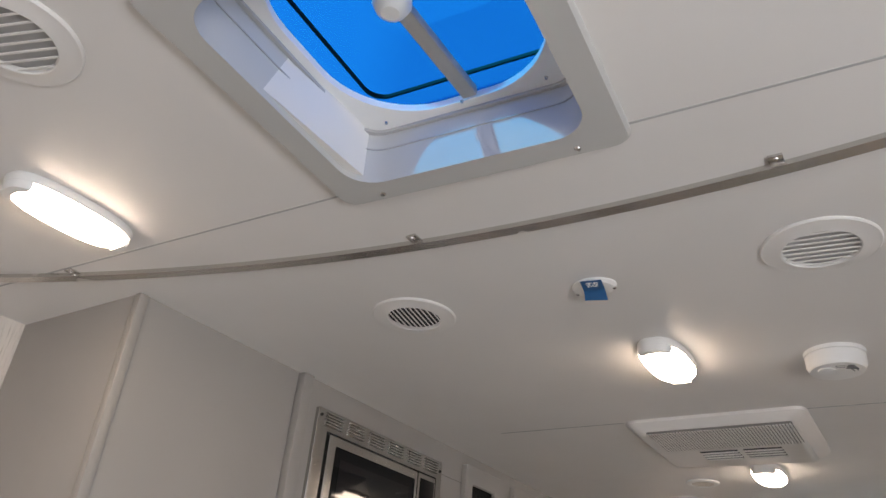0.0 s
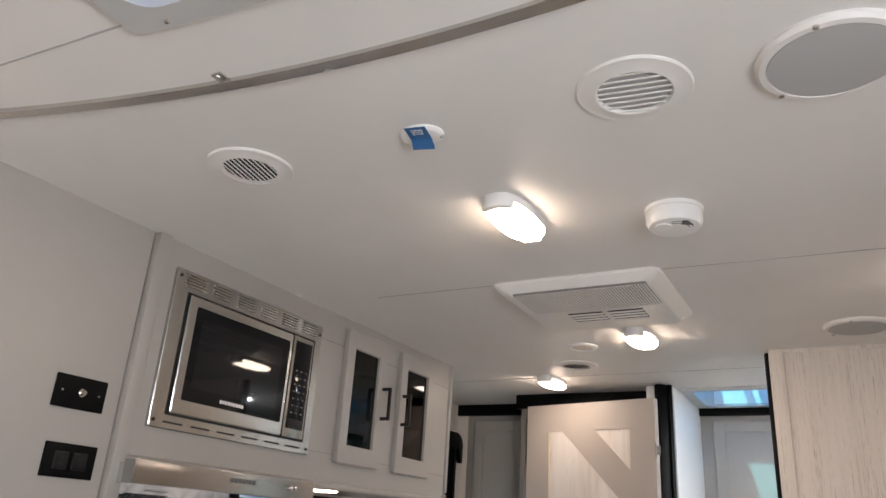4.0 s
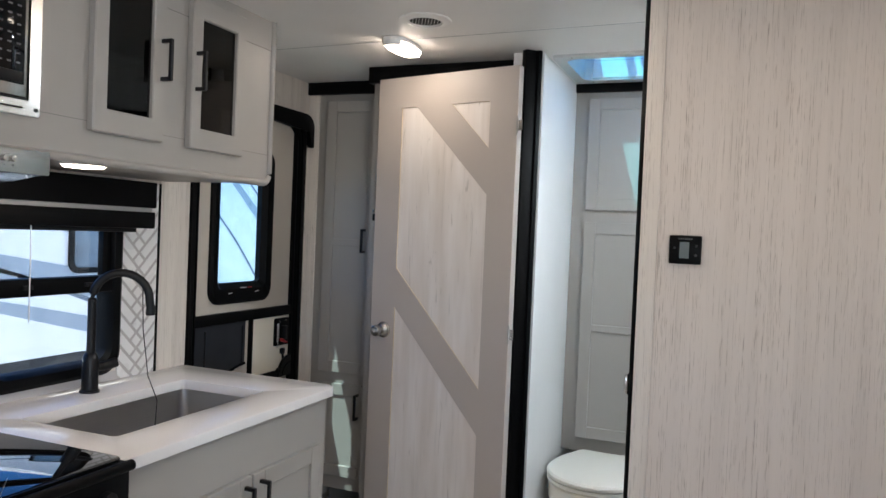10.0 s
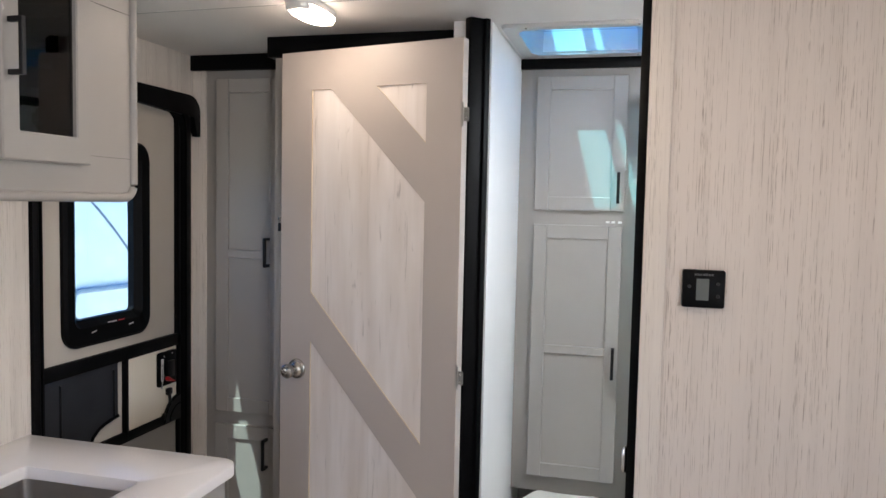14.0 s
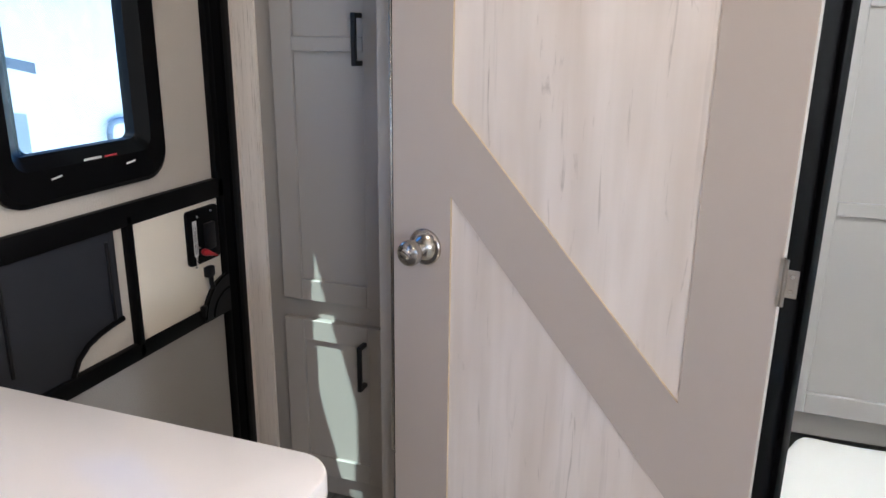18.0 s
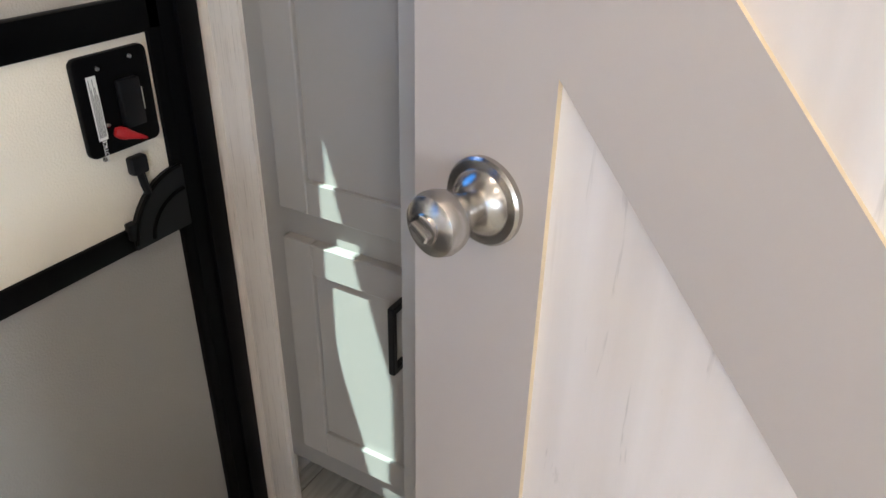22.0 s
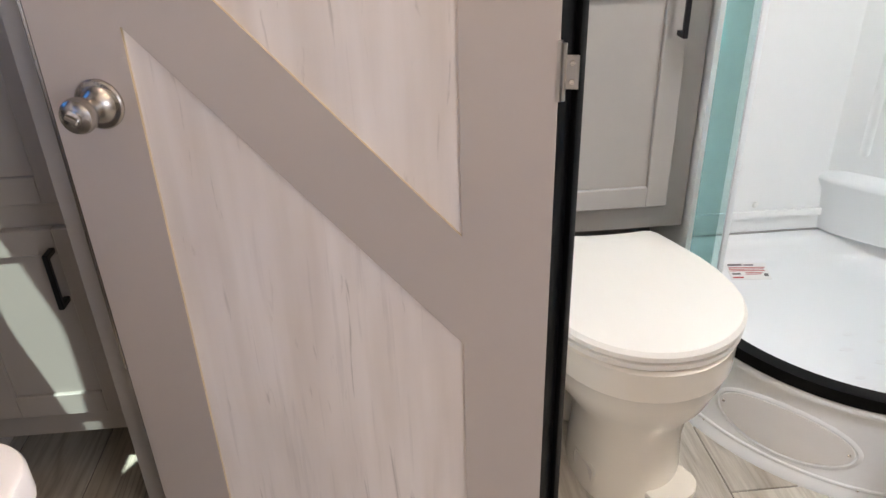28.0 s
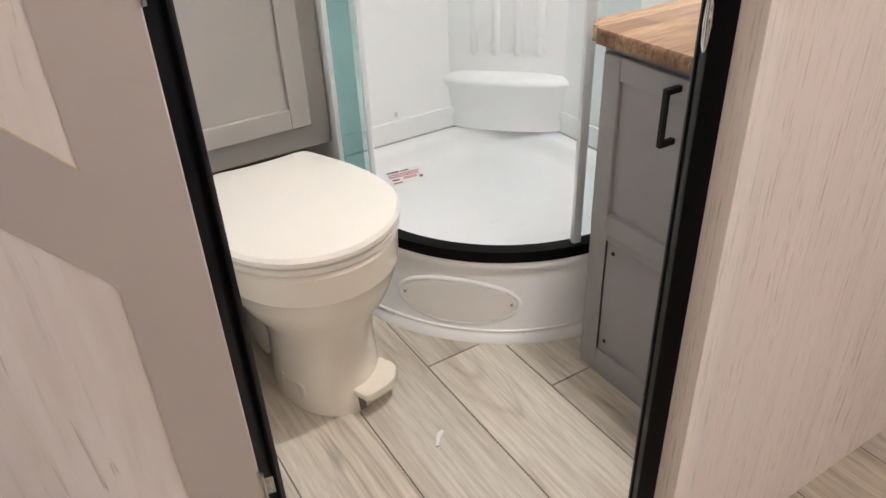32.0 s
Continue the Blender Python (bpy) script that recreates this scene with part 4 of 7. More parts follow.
def framed_door_x(e, name, x, y0, y1, z0, z1, stile, mat, rails=(), proud=0.020, sunk=0.009):
    """Shaker door on a face that looks to +x: four proud members round a sunk panel."""
    x1 = x + proud
    d = part(name, box(x, x1 - sunk, y0 + 0.004, y1 - 0.004, z0 + 0.004, z1 - 0.004), mat, e, smooth=False)
    rows = [(y0, y0 + stile, z0, z1), (y1 - stile, y1, z0, z1), (y0 + stile, y1 - stile, z0, z0 + stile), (y0 + stile, y1 - stile, z1 - stile, z1)]
    rows += [(y0 + stile, y1 - stile, zr - stile * 0.36, zr + stile * 0.36) for zr in rails]
    for i, (a, b_, c, d_) in enumerate(rows):
        part("stile" if i < 2 else "rail", box(x, x1, a, b_, c, d_, 0.0018, 1), mat, d)
    return d


def framed_door_y(e, name, y, x0, x1, z0, z1, stile, mat, rails=(), proud=0.020, sunk=0.009):
    """The same on a face that looks to -y."""
    y1 = y - proud
    d = part(name, box(x0 + 0.004, x1 - 0.004, y1 + sunk, y, z0 + 0.004, z1 - 0.004), mat, e, smooth=False)
    rows = [(x0, x0 + stile, z0, z1), (x1 - stile, x1, z0, z1), (x0 + stile, x1 - stile, z0, z0 + stile), (x0 + stile, x1 - stile, z1 - stile, z1)]
    rows += [(x0 + stile, x1 - stile, zr - stile * 0.30, zr + stile * 0.30) for zr in rails]
    for i, (a, b_, c, d_) in enumerate(rows):
        part("stile" if i < 2 else "rail", box(a, b_, y1, y, c, d_, 0.0018, 1), mat, d)
    return d


def side_cabinet():
    e = thing("end_cabinet", (-1.5, 1.17, 1.388), "plain greige upper cabinet end with black sockets", "cabinet")
    part("body", slab([(WX, 0.905), (FX - 0.008, 0.905), (FX - 0.005, 0.906), (FX - 0.004, 0.909), (FX - 0.004, 1.405), (WX, 1.405)], to_z, 1.388, TOP), M["cabinet"], e)
    part("corner_post", box(FX - 0.026, FX + 0.016, 1.409, 1.446, 1.388, TOP, 0.003), M["cabinet"], e)
    part("edge_trim", box(FX - 0.020, FX + 0.0015, 0.899, 0.924, 1.388, TOP, 0.004), M["cabinet"], e, "rounded greige corner strip")
    # The underside's shade is put into a darker copy of the cabinet paint.
    part("underside", box(WX + 0.002, FX - 0.01, 0.91, 1.40, 1.370, 1.3885), M["shade_and_seam"], e)


side_cabinet()

x = FX - 0.004
e = thing("tv_socket", (x, 1.30, 1.632), "black cable socket plate with a steel screw connector", "socket")
part("plate", box(x, x + 0.006, 1.238, 1.366, 1.632, 1.703, 0.002), M["black_trim"], e)
part("connector", lathe([(0.009, 0), (0.009, 0.004), (0.006, 0.004), (0.006, 0.012), (0, 0.012)], (x + 0.006, 1.302, 1.668), "x", 12), M["chrome"], e)
for yy in (1.256, 1.348):
    part("screw", lathe([(0.003, 0), (0.002, 0.0015), (0, 0.0015)], (x + 0.006, yy, 1.668), "x", 8), M["chrome"], e)
e = thing("power_socket", (x, 1.31, 1.488), "black double power socket plate", "socket")
part("plate", box(x, x + 0.006, 1.250, 1.376, 1.488, 1.559, 0.002), M["black_trim"], e)
for yy in (1.272, 1.318):
    soc = part("outlet", box(x + 0.004, x + 0.009, yy, yy + 0.036, 1.505, 1.542, 0.003), M["black_metal"], e)
    for dz in (0.012, 0.025):
        part("slot", box(x + 0.0085, x + 0.0095, yy + 0.014, yy + 0.022, 1.505 + dz - 0.001, 1.505 + dz + 0.001), M["dark_void"], soc)

e = thing("hanging_cable", (x, 1.08, 1.50), "black wall grommet with a short hanging cable and plug", "cable")
part("grommet", lathe([(0.026, 0), (0.026, 0.004), (0.02, 0.007), (0.016, 0.005)], (x, 1.075, 1.665), "x", 24), M["black_trim"], e)
part("cord", tube([(x + 0.004, 1.075, 1.665), (x + 0.018, 1.077, 1.655), (x + 0.02, 1.080, 1.62), (x + 0.018, 1.088, 1.59)], 0.004, 8), M["black_trim"], e)
pl = part("plug", box(x + 0.008, x + 0.026, 1.080, 1.100, 1.552, 1.592, 0.004), M["black_trim"], e)
part("contact", box(x + 0.012, x + 0.022, 1.086, 1.098, 1.536, 1.552, 0.001), M["chrome"], pl)


def upper_cabinet():
    e = thing("upper_cabinet", (-1.5, 2.25, 1.54), "greige kitchen wall cabinet with two smoked glass doors", "cabinet")
    part("body", boxes([(WX, FX - 0.0, 1.446, 3.0, 1.545, 1.640), (WX, FX, 1.446, 3.0, 2.005, TOP), (WX, FX, 1.446, 1.51, 1.64, 2.005), (WX, FX, 2.085, 2.27, 1.64, 2.005), (WX, FX, 2.448, 2.616, 1.64, 2.005),
                        (WX, FX, 2.802, 3.0, 1.64, 2.005), (WX, WX + 0.02, 1.51, 2.802, 1.64, 2.005)]), M["cabinet"], e, smooth=False)
    part("shelf", box(WX + 0.02, FX - 0.03, 2.30, 2.77, 1.825, 1.84), M["cabinet"], e, smooth=False)
    # rolled lower lip and end
    lip = [(FX, 1.45, 1.5445), (FX, 2.970, 1.5445)] + [(FX, 2.970 + 0.034 * math.sin(radians(a)), 1.5785 - 0.034 * math.cos(radians(a))) for a in range(15, 91, 15)] + [(FX, 3.004, TOP)]
    part("face_frame_lip", tube(lip, 0.011, 12), M["cabinet"], e)
    part("panel_seam", box(FX, FX + 0.0012, 2.102, 2.994, 1.641, 1.6422), M["shade_and_seam"], e)
    part("panel_seam", box(FX, FX + 0.0012, 2.102, 2.994, 1.998, 1.9992), M["shade_and_seam"], e)
    for y0, y1, hy in ((2.238, 2.479, 2.464), (2.586, 2.832, 2.604)):
        d = part("door", bmesh_frame(FX + 0.002, FX + 0.022, y0, y1, 1.618, 2.062, 0.044, 0.060), M["cabinet"], e, "greige framed door")
        part("glass", box(FX + 0.006, FX + 0.010, y0 + 0.038, y1 - 0.038, 1.672, 2.008), M["smoked"], d, "smoked dark glass")
        bar_pull(d, FX + 0.022, hy, 1.785, 1.900, (1, 0, 0))
    return e


def bmesh_frame(xa, xb, y0, y1, z0, z1, w, wz):
    o, i = round_rect(y0, y1, z0, z1, 0.003, 1), round_rect(y0 + w, y1 - w, z0 + wz, z1 - wz, 0.002, 1)
    o2, i2 = round_rect(y0 + 0.003, y1 - 0.003, z0 + 0.003, z1 - 0.003, 0.003, 1), round_rect(y0 + w - 0.003, y1 - w + 0.003, z0 + wz - 0.003, z1 - wz + 0.003, 0.002, 1)
    return ring([(o, xa), (o, xb - 0.003), (o2, xb), (i2, xb), (i, xb - 0.003), (i, xa)], to_x)


upper_cabinet()


def microwave():
    e = thing("microwave", (FX, 1.79, 1.62), "built-in stainless microwave with a vented steel trim frame", "microwave")
    xa = FX
    Y0, Y1, Z0, Z1 = 1.488, 2.099, 1.624, 2.031
    iy0, iy1, iz0, iz1 = 1.530, 2.068, 1.658, 1.975
    part("trim_frame", ring([(round_rect(Y0, Y1, Z0, Z1, 0.004, 2), xa), (round_rect(Y0, Y1, Z0, Z1, 0.004, 2), xa + 0.010), (round_rect(Y0 + 0.002, Y1 - 0.002, Z0 + 0.002, Z1 - 0.002, 0.004, 2), xa + 0.012),
                             (round_rect(iy0, iy1, iz0, iz1, 0.003, 2), xa + 0.012), (round_rect(iy0, iy1, iz0, iz1, 0.003, 2), xa + 0.003)], to_x), M["steel"], e, "brushed stainless trim frame")
    # Solid box whose near-black colour paints the shade in the gap.
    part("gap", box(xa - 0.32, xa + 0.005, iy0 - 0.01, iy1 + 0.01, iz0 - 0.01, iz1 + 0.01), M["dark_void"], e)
    for g in range(6):
        for j in range(5):
            y = 1.520 + g * 0.096
            z = 1.988 + j * 0.0078
            part("louvre", box(xa + 0.010, xa + 0.0185, y, y + 0.068, z, z + 0.0045, 0.0018, 2), M["steel"], e)
    for g in range(6):
        y = 1.530 + g * 0.092
        part("lower_slot", box(xa + 0.0105, xa + 0.0135, y, y + 0.062, 1.6385, 1.6425), M["dark_void"], e, smooth=False)
    for y, z in ((1.500, 2.012), (2.087, 2.000), (1.500, 1.642), (2.087, 1.640)):
        part("screw", lathe([(0.005, 0), (0.004, 0.003), (0, 0.003)], (xa + 0.012, y, z), "x", 10), M["black_metal"], e)
    d = part("door", ring([(round_rect(1.540, 1.957, 1.664, 1.969, 0.004, 2), xa - 0.02), (round_rect(1.540, 1.957, 1.664, 1.969, 0.004, 2), xa + 0.016), (round_rect(1.543, 1.954, 1.667, 1.966, 0.004, 2), xa + 0.019),
                           (round_rect(1.566, 1.944, 1.700, 1.944, 0.004, 2), xa + 0.019), (round_rect(1.566, 1.944, 1.700, 1.944, 0.004, 2), xa + 0.012)], to_x), M["steel"], e, "stainless door frame")
    part("door_glass", box(xa + 0.008, xa + 0.0165, 1.560, 1.948, 1.695, 1.948), M["black_gloss"], d, "black door glass")
    part("viewing_mesh", box(xa + 0.0162, xa + 0.0170, 1.592, 1.918, 1.735, 1.915), M["oven_mesh"], d)
    for i in range(9):
        part("mark_bar", box(xa + 0.0170, xa + 0.0176, 1.700 + 0.0102 * i, 1.7075 + 0.0102 * i, 1.7135, 1.7225), M["label_white"], d, smooth=False)
    c = part("control_panel", box(xa - 0.02, xa + 0.018, 1.962, 2.058, 1.664, 1.969, 0.003), M["steel"], e)
    kp = part("keypad", box(xa + 0.014, xa + 0.0195, 1.972, 2.050, 1.690, 1.955, 0.002), M["black_gloss"], c, "black keypad")
    for r in range(7):
        for q in range(3):
            part("key", box(xa + 0.0193, xa + 0.0199, 1.984 + q * 0.022, 1.994 + q * 0.022, 1.735 + r * 0.021, 1.739 + r * 0.021), M["key_ink"], kp, smooth=False)
    part("open_button", box(xa + 0.019, xa + 0.022, 1.978, 2.044, 1.694, 1.718, 0.002), M["black_metal"], c)


microwave()


def range_hood():
    e = thing("range_hood", (-1.48, 1.755, 1.42), "stainless under-cabinet range hood with a polished lower shell", "range hood")
    y0, y1 = 1.430, 2.083
    part("front", box(-1.262, -1.228, y0, y1, 1.490, 1.543, 0.002), M["steel"], e, "brushed stainless front strip")
    b = bmesh.new()
    v = [b.verts.new(p) for p in ((-1.262, y0, 1.490), (-1.262, y1, 1.490), (-1.70, y1, 1.425), (-1.70, y0, 1.425), (-1.262, y0, 1.535), (-1.262, y1, 1.535), (-1.70, y1, 1.535), (-1.70, y0, 1.535))]
    for f in ((0, 1, 2, 3), (4, 5, 6, 7), (0, 1, 5, 4), (1, 2, 6, 5), (2, 3, 7, 6), (3, 0, 4, 7)):
        b.faces.new([v[i] for i in f])
    part("canopy", b, M["hood_shell"], e, "polished lower shell", smooth=False)
    tilt = Matrix.Translation((-1.48, 0, 1.4575)) @ Matrix.Rotation(radians(-8.45), 4, "Y")
    for i in range(12):
        v = -0.110 + 0.020 * i
        h = 1.30 * math.sqrt(max(0.122 ** 2 - v * v, 0.0004))
        n = 5
        for k in range(n):
            p0, p1 = 1.615 - h + 2 * h * k / n + 0.004, 1.615 - h + 2 * h * (k + 1) / n - 0.004
            if p1 - p0 < 0.01:
                continue
            b = box(-0.02 + v - 0.0058, -0.02 + v + 0.0058, p0, p1, -0.0009, 0.0012)
            bmesh.ops.transform(b, matrix=tilt, verts=b.verts)
            part("filter_slot", b, M["dark_void"], e, smooth=False)
    for x0, x1, y_0, y_1 in ((0.145, 0.165, 1.56, 1.62), (0.145, 0.165, 1.93, 1.99)):
        b = box(x0, x1, y_0, y_1, -0.0016, 0.0012, 0.0006, 1)
        bmesh.ops.transform(b, matrix=tilt, verts=b.verts)
        part("finger_catch", b, M["grey_slot"], e)
    for yy in (1.972, 1.992):
        part("button", lathe([(0.007, 0), (0.007, 0.006), (0.004, 0.008), (0, 0.008)], (-1.228, yy, 1.520), "x", 14), M["chrome"], e)
        part("button_mark", box(-1.2282, -1.2275, yy - 0.002, yy + 0.002, 1.503, 1.507), M["label_ink"], e)
    # Thin sheet over the steel end, the shade put into its dark colour.
    part("end_return", box(-1.262, -1.2285, y0 - 0.0015, y0 + 0.0, 1.4905, 1.5425), M["shade_and_seam"], e, "dark shaded end of the hood", False)
    for i, wd in enumerate((0.011, 0.012, 0.012, 0.012, 0.004, 0.012, 0.012)):
        y = 1.735 + sum((0.011, 0.012, 0.012, 0.012, 0.004, 0.012, 0.012)[:i]) + i * 0.003
        part("maker_mark", box(-1.2282, -1.2274, y, y + wd, 1.516, 1.527), M["label_ink"], e)


range_hood()

e = thing("puck_light", (-1.36, 2.292, 1.525), "lit round puck lamp under the wall cabinet", "puck lamp")
part("housing", lathe([(0.058, 0), (0.058, -0.008), (0.054, -0.012), (0.052, -0.010)], (-1.36, 2.292, 1.5445), "z", 28, cap=False), M["white_plastic"], e)
part("lens", lathe([(0.053, -0.008), (0.048, -0.015), (0, -0.017)], (-1.36, 2.292, 1.5445), "z", 24), M["puck"], e, "glowing lens")

# ---------------------------------------------------------------- kitchen window and wall


def kitchen_window():
    e = thing("window_1", (WX, 2.486, 0.84), "black-framed kitchen window, two panes, rounded corners", "window", kind="structure")
    y0, y1, z0, z1 = 2.288, 2.794, 0.877, 1.44
    o, i = round_rect(y0, y1, z0, z1, 0.075), round_rect(y0 + 0.046, y1 - 0.046, z0 + 0.048, z1 - 0.048, 0.05)
    im = round_rect(y0 + 0.036, y1 - 0.036, z0 + 0.038, z1 - 0.038, 0.055)
    part("window_frame", ring([(o, WX - 0.05), (o, WX + 0.014), (round_rect(y0 + 0.012, y1 - 0.012, z0 + 0.012, z1 - 0.012, 0.065), WX + 0.022), (im, WX + 0.018), (i, WX + 0.002), (i, WX - 0.05)], to_x), M["black_trim"], e, "black rounded frame")
    part("meeting_rail", box(WX - 0.03, WX + 0.012, y0 + 0.03, y1 - 0.03, 1.156, 1.210, 0.004), M["black_trim"], e)
    part("sash_bar", box(WX - 0.02, WX + 0.004, y1 - 0.075, y1 - 0.04, 1.19, z1 - 0.03, 0.003), M["black_trim"], e)
    part("pane", box(WX - 0.030, WX - 0.026, y0 + 0.04, y1 - 0.04, z0 + 0.04, 1.175), M["pane"], e)
    part("pane", box(WX - 0.030, WX - 0.026, y0 + 0.04, y1 - 0.04, 1.185, z1 - 0.04), M["pane"], e)
    for yy in (2.42, 2.64):
        part("latch", box(WX + 0.010, WX + 0.020, yy, yy + 0.03, 1.178, 1.190, 0.002), M["black_metal"], e)


kitchen_window()


def roller_shade():
    e = thing("window_shade", (-1.69, 2.47, 1.37), "black roller-shade valance above the kitchen window", "window shade")
    part("valance", box(WX + 0.022, -1.640, 2.172, 2.852, 1.442, 1.530, 0.004), M["black_trim"], e)
    part("roll_cover", box(WX + 0.022, -1.644, 2.172, 2.852, 1.372, 1.428, 0.004), M["black_trim"], e)
    part("slot", box(WX + 0.026, -1.655, 2.178, 2.846, 1.428, 1.442), M["grey_slot"], e, "grey slot between the two covers")
    part("hem_bar", box(WX + 0.03, -1.676, 2.28, 2.80, 1.358, 1.372, 0.003), M["black_metal"], e)
    part("pull_cord", tube([(-1.66, 2.385, 1.372), (-1.659, 2.386, 1.25), (-1.66, 2.387, 1.09)], 0.0016, 6), M["label_white"], e)


roller_shade()

solid("trim_backsplash_edge", boxes([(WX, WX + 0.008, 2.965, 2.972, 0.85, 1.535)]), M["black_trim"], "black edge strip of the backsplash", "trim", kind="structure")
solid("wall_panel_white", boxes([(WX, WX + 0.004, 2.972, 3.125, 0.0, TOP)]), M["trim_paper"], "cream panel between backsplash and entry door", "wall", kind="structure", smooth=False)

# ---------------------------------------------------------------- kitchen, lower run


def counter():
    e = thing("countertop", (-1.4, 2.6, 0.82), "white solid-surface worktop with a rounded corner", "worktop")
    X0, X1, Y0, Y1 = WX + 0.001, -1.052, 2.146, 3.125
    t, u = 0.850, 0.818

    def out(k):
        r = 0.055 - k
        return [(X0, Y0), (X1 - k, Y0)] + [(X1 - 0.055 + r * math.cos(radians(a)), Y1 - 0.055 + r * math.sin(radians(a))) for a in range(0, 91, 9)] + [(X0, Y1 - k)]

    def hole(k):
        return round_rect(-1.552 - k, -1.212 + k, 2.282 - k, 2.912 + k, 0.012 + k, 4)
    b = bmesh.new()
    rims = []
    for make, sizes in ((out, ((0.002, u), (0.0, u + 0.002), (0.0, t - 0.006), (0.002, t - 0.002), (0.006, t))), (hole, ((0.0, u), (0.0, t - 0.004), (0.0012, t - 0.0012), (0.004, t)))):
        rows = [[b.verts.new((p[0], p[1], w)) for p in make(k)] for k, w in sizes]
        for a, c in zip(rows, rows[1:]):
            for i in range(len(a)):
                b.faces.new((a[i], a[(i + 1) % len(a)], c[(i + 1) % len(a)], c[i]))
        rims.append((rows[0], rows[-1]))
    for level in (0, 1):
        es = [b.edges.get((r[level][i], r[level][(i + 1) % len(r[level])])) for r in rims for i in range(len(r[level]))]
        bmesh.ops.triangle_fill(b, use_beauty=True, edges=es)
    part("slab", b, M["counter"], e)


counter()


def sink():
    e = thing("kitchen_sink", (-1.38, 2.6, 0.64), "deep undermounted stainless sink", "sink")
    def rr(k):
        return round_rect(-1.556 + k, -1.208 - k, 2.278 + k, 2.916 - k, 0.03, 5)
    b = bmesh.new()
    rows = [[b.verts.new((u, v, w)) for u, v in pts] for pts, w in ((rr(-0.02), 0.8172), (rr(0.0), 0.8172), (rr(0.003), 0.68), (rr(0.015), 0.648), (rr(0.05), 0.640))]
    for a, c in zip(rows, rows[1:]):
        for i in range(len(a)):
            b.faces.new((a[i], a[(i + 1) % len(a)], c[(i + 1) % len(a)], c[i]))
    b.faces.new(rows[-1])
    part("bowl", b, M["sink_steel"], e, "satin stainless bowl")
    dr = part("drain", lathe([(0.055, 0), (0.052, 0.003), (0.04, 0.003), (0.03, -0.001), (0, -0.001)], (-1.38, 2.6, 0.6415), "z", 28), M["chrome"], e)
    part("strainer", lathe([(0.028, 0), (0.02, 0.004), (0, 0.004)], (-1.38, 2.6, 0.6425), "z", 16), M["dark_void"], dr)


sink()


def faucet():
    bx, by, bz = -1.655, 2.605, 0.850
    e = thing("faucet", (bx, by, bz), "matte black gooseneck kitchen faucet", "faucet")
    part("base", lathe([(0.030, 0), (0.030, 0.006), (0.025, 0.010), (0.024, 0.105), (0.020, 0.118), (0.015, 0.125)], (bx, by, bz), "z", 24), M["black_metal"], e)
    d = Vector((0.80, 0.55, 0)).normalized()
    pts = [Vector((bx, by, bz + 0.11)), Vector((bx, by, bz + 0.27))]
    R = 0.085
    for a in range(0, 181, 12):
        pts.append(Vector((bx, by, bz + 0.295)) + d * (R - R * math.cos(radians(a))) + Vector((0, 0, R * math.sin(radians(a)))))
    pts.append(pts[-1] + Vector((0, 0, -0.030)) + d * 0.004)
    part("spout", tube(pts, 0.013, 14), M["black_metal"], e)
    tip = pts[-1]
    part("spray_head", lathe([(0.0135, 0.0), (0.015, -0.022), (0.014, -0.030), (0, -0.030)], tip + Vector((0, 0, 0.012)), "z", 18), M["black_metal"], e)
    part("lever", tube([(bx + 0.0, by + 0.02, bz + 0.075), (bx + 0.01, by + 0.055, bz + 0.078), (bx + 0.02, by + 0.085, bz + 0.085)], 0.016, 12), M["black_metal"], e)
    part("tag_cord", tube([(bx + 0.13, by + 0.075, 1.20), (bx + 0.128, by + 0.085, 1.05), (bx + 0.14, by + 0.10, 0.90), (bx + 0.19, by + 0.09, 0.83), (bx + 0.21, by + 0.06, 0.72), (bx + 0.22, by + 0.04, 0.66)], 0.0016, 6), M["black_metal"], e, "thin dark tag cord")


faucet()


def stove():
    e = thing("cooktop", (-1.37, 1.81, 0.82), "black glass-covered cooktop set in the worktop", "stove")
    part("glass_cover", slab(round_rect(-1.70, -1.030, 1.50, 2.132, 0.02), to_z, 0.858, 0.866, 0.002), M["cooktop"], e, "black glass lid")
    part("body", box(-1.72, -1.020, 1.492, 2.140, 0.70, 0.857, 0.004), M["black_trim"], e)
    part("front_rail", tube([(-1.010, 1.50, 0.852), (-1.010, 2.135, 0.852)], 0.012, 12), M["black_trim"], e)
    for yy in (1.56, 1.68, 1.95, 2.07):
        part("knob", lathe([(0.020, 0), (0.019, 0.018), (0.012, 0.022), (0, 0.022)], (-1.019, yy, 0.79), "x", 18), M["black_metal"], e)
    part("hinge", box(-1.712, -1.69, 1.60, 1.66, 0.858, 0.872, 0.002), M["black_metal"], e)


stove()


def base_cabinet():
    e = thing("base_cabinet", (-1.4, 2.6, 0.0), "greige kitchen base cabinet with black handles", "cabinet")
    part("body", boxes([(WX, -1.097, 2.146, 2.165, 0.09, 0.817), (WX, -1.097, 3.065, 3.085, 0.0, 0.817), (WX, WX + 0.02, 2.146, 3.085, 0.09, 0.817), (WX, -1.097, 2.146, 3.085, 0.09, 0.11)]), M["cabinet"], e, smooth=False)
    part("front_frame", box(-1.097, -1.080, 2.146, 3.087, 0.09, 0.817, 0.002), M["cabinet"], e)
    # Darker grey here paints the shade below the doors.
    part("toe_kick", box(-1.16, -1.14, 2.146, 3.065, 0.0, 0.09), M["shade_and_seam"], e)
    for y0, y1, hy in ((2.290, 2.652, 2.620), (2.660, 3.030, 2.692)):
        d = framed_door_x(e, "door", -1.080, y0, y1, 0.13, 0.667, 0.055, M["cabinet"])
        bar_pull(d, -1.060, hy, 0.53, 0.645, (1, 0, 0))
    part("body_left", box(WX, -1.08, 1.35, 2.14, 0.0, 0.70), M["cabinet"], e)


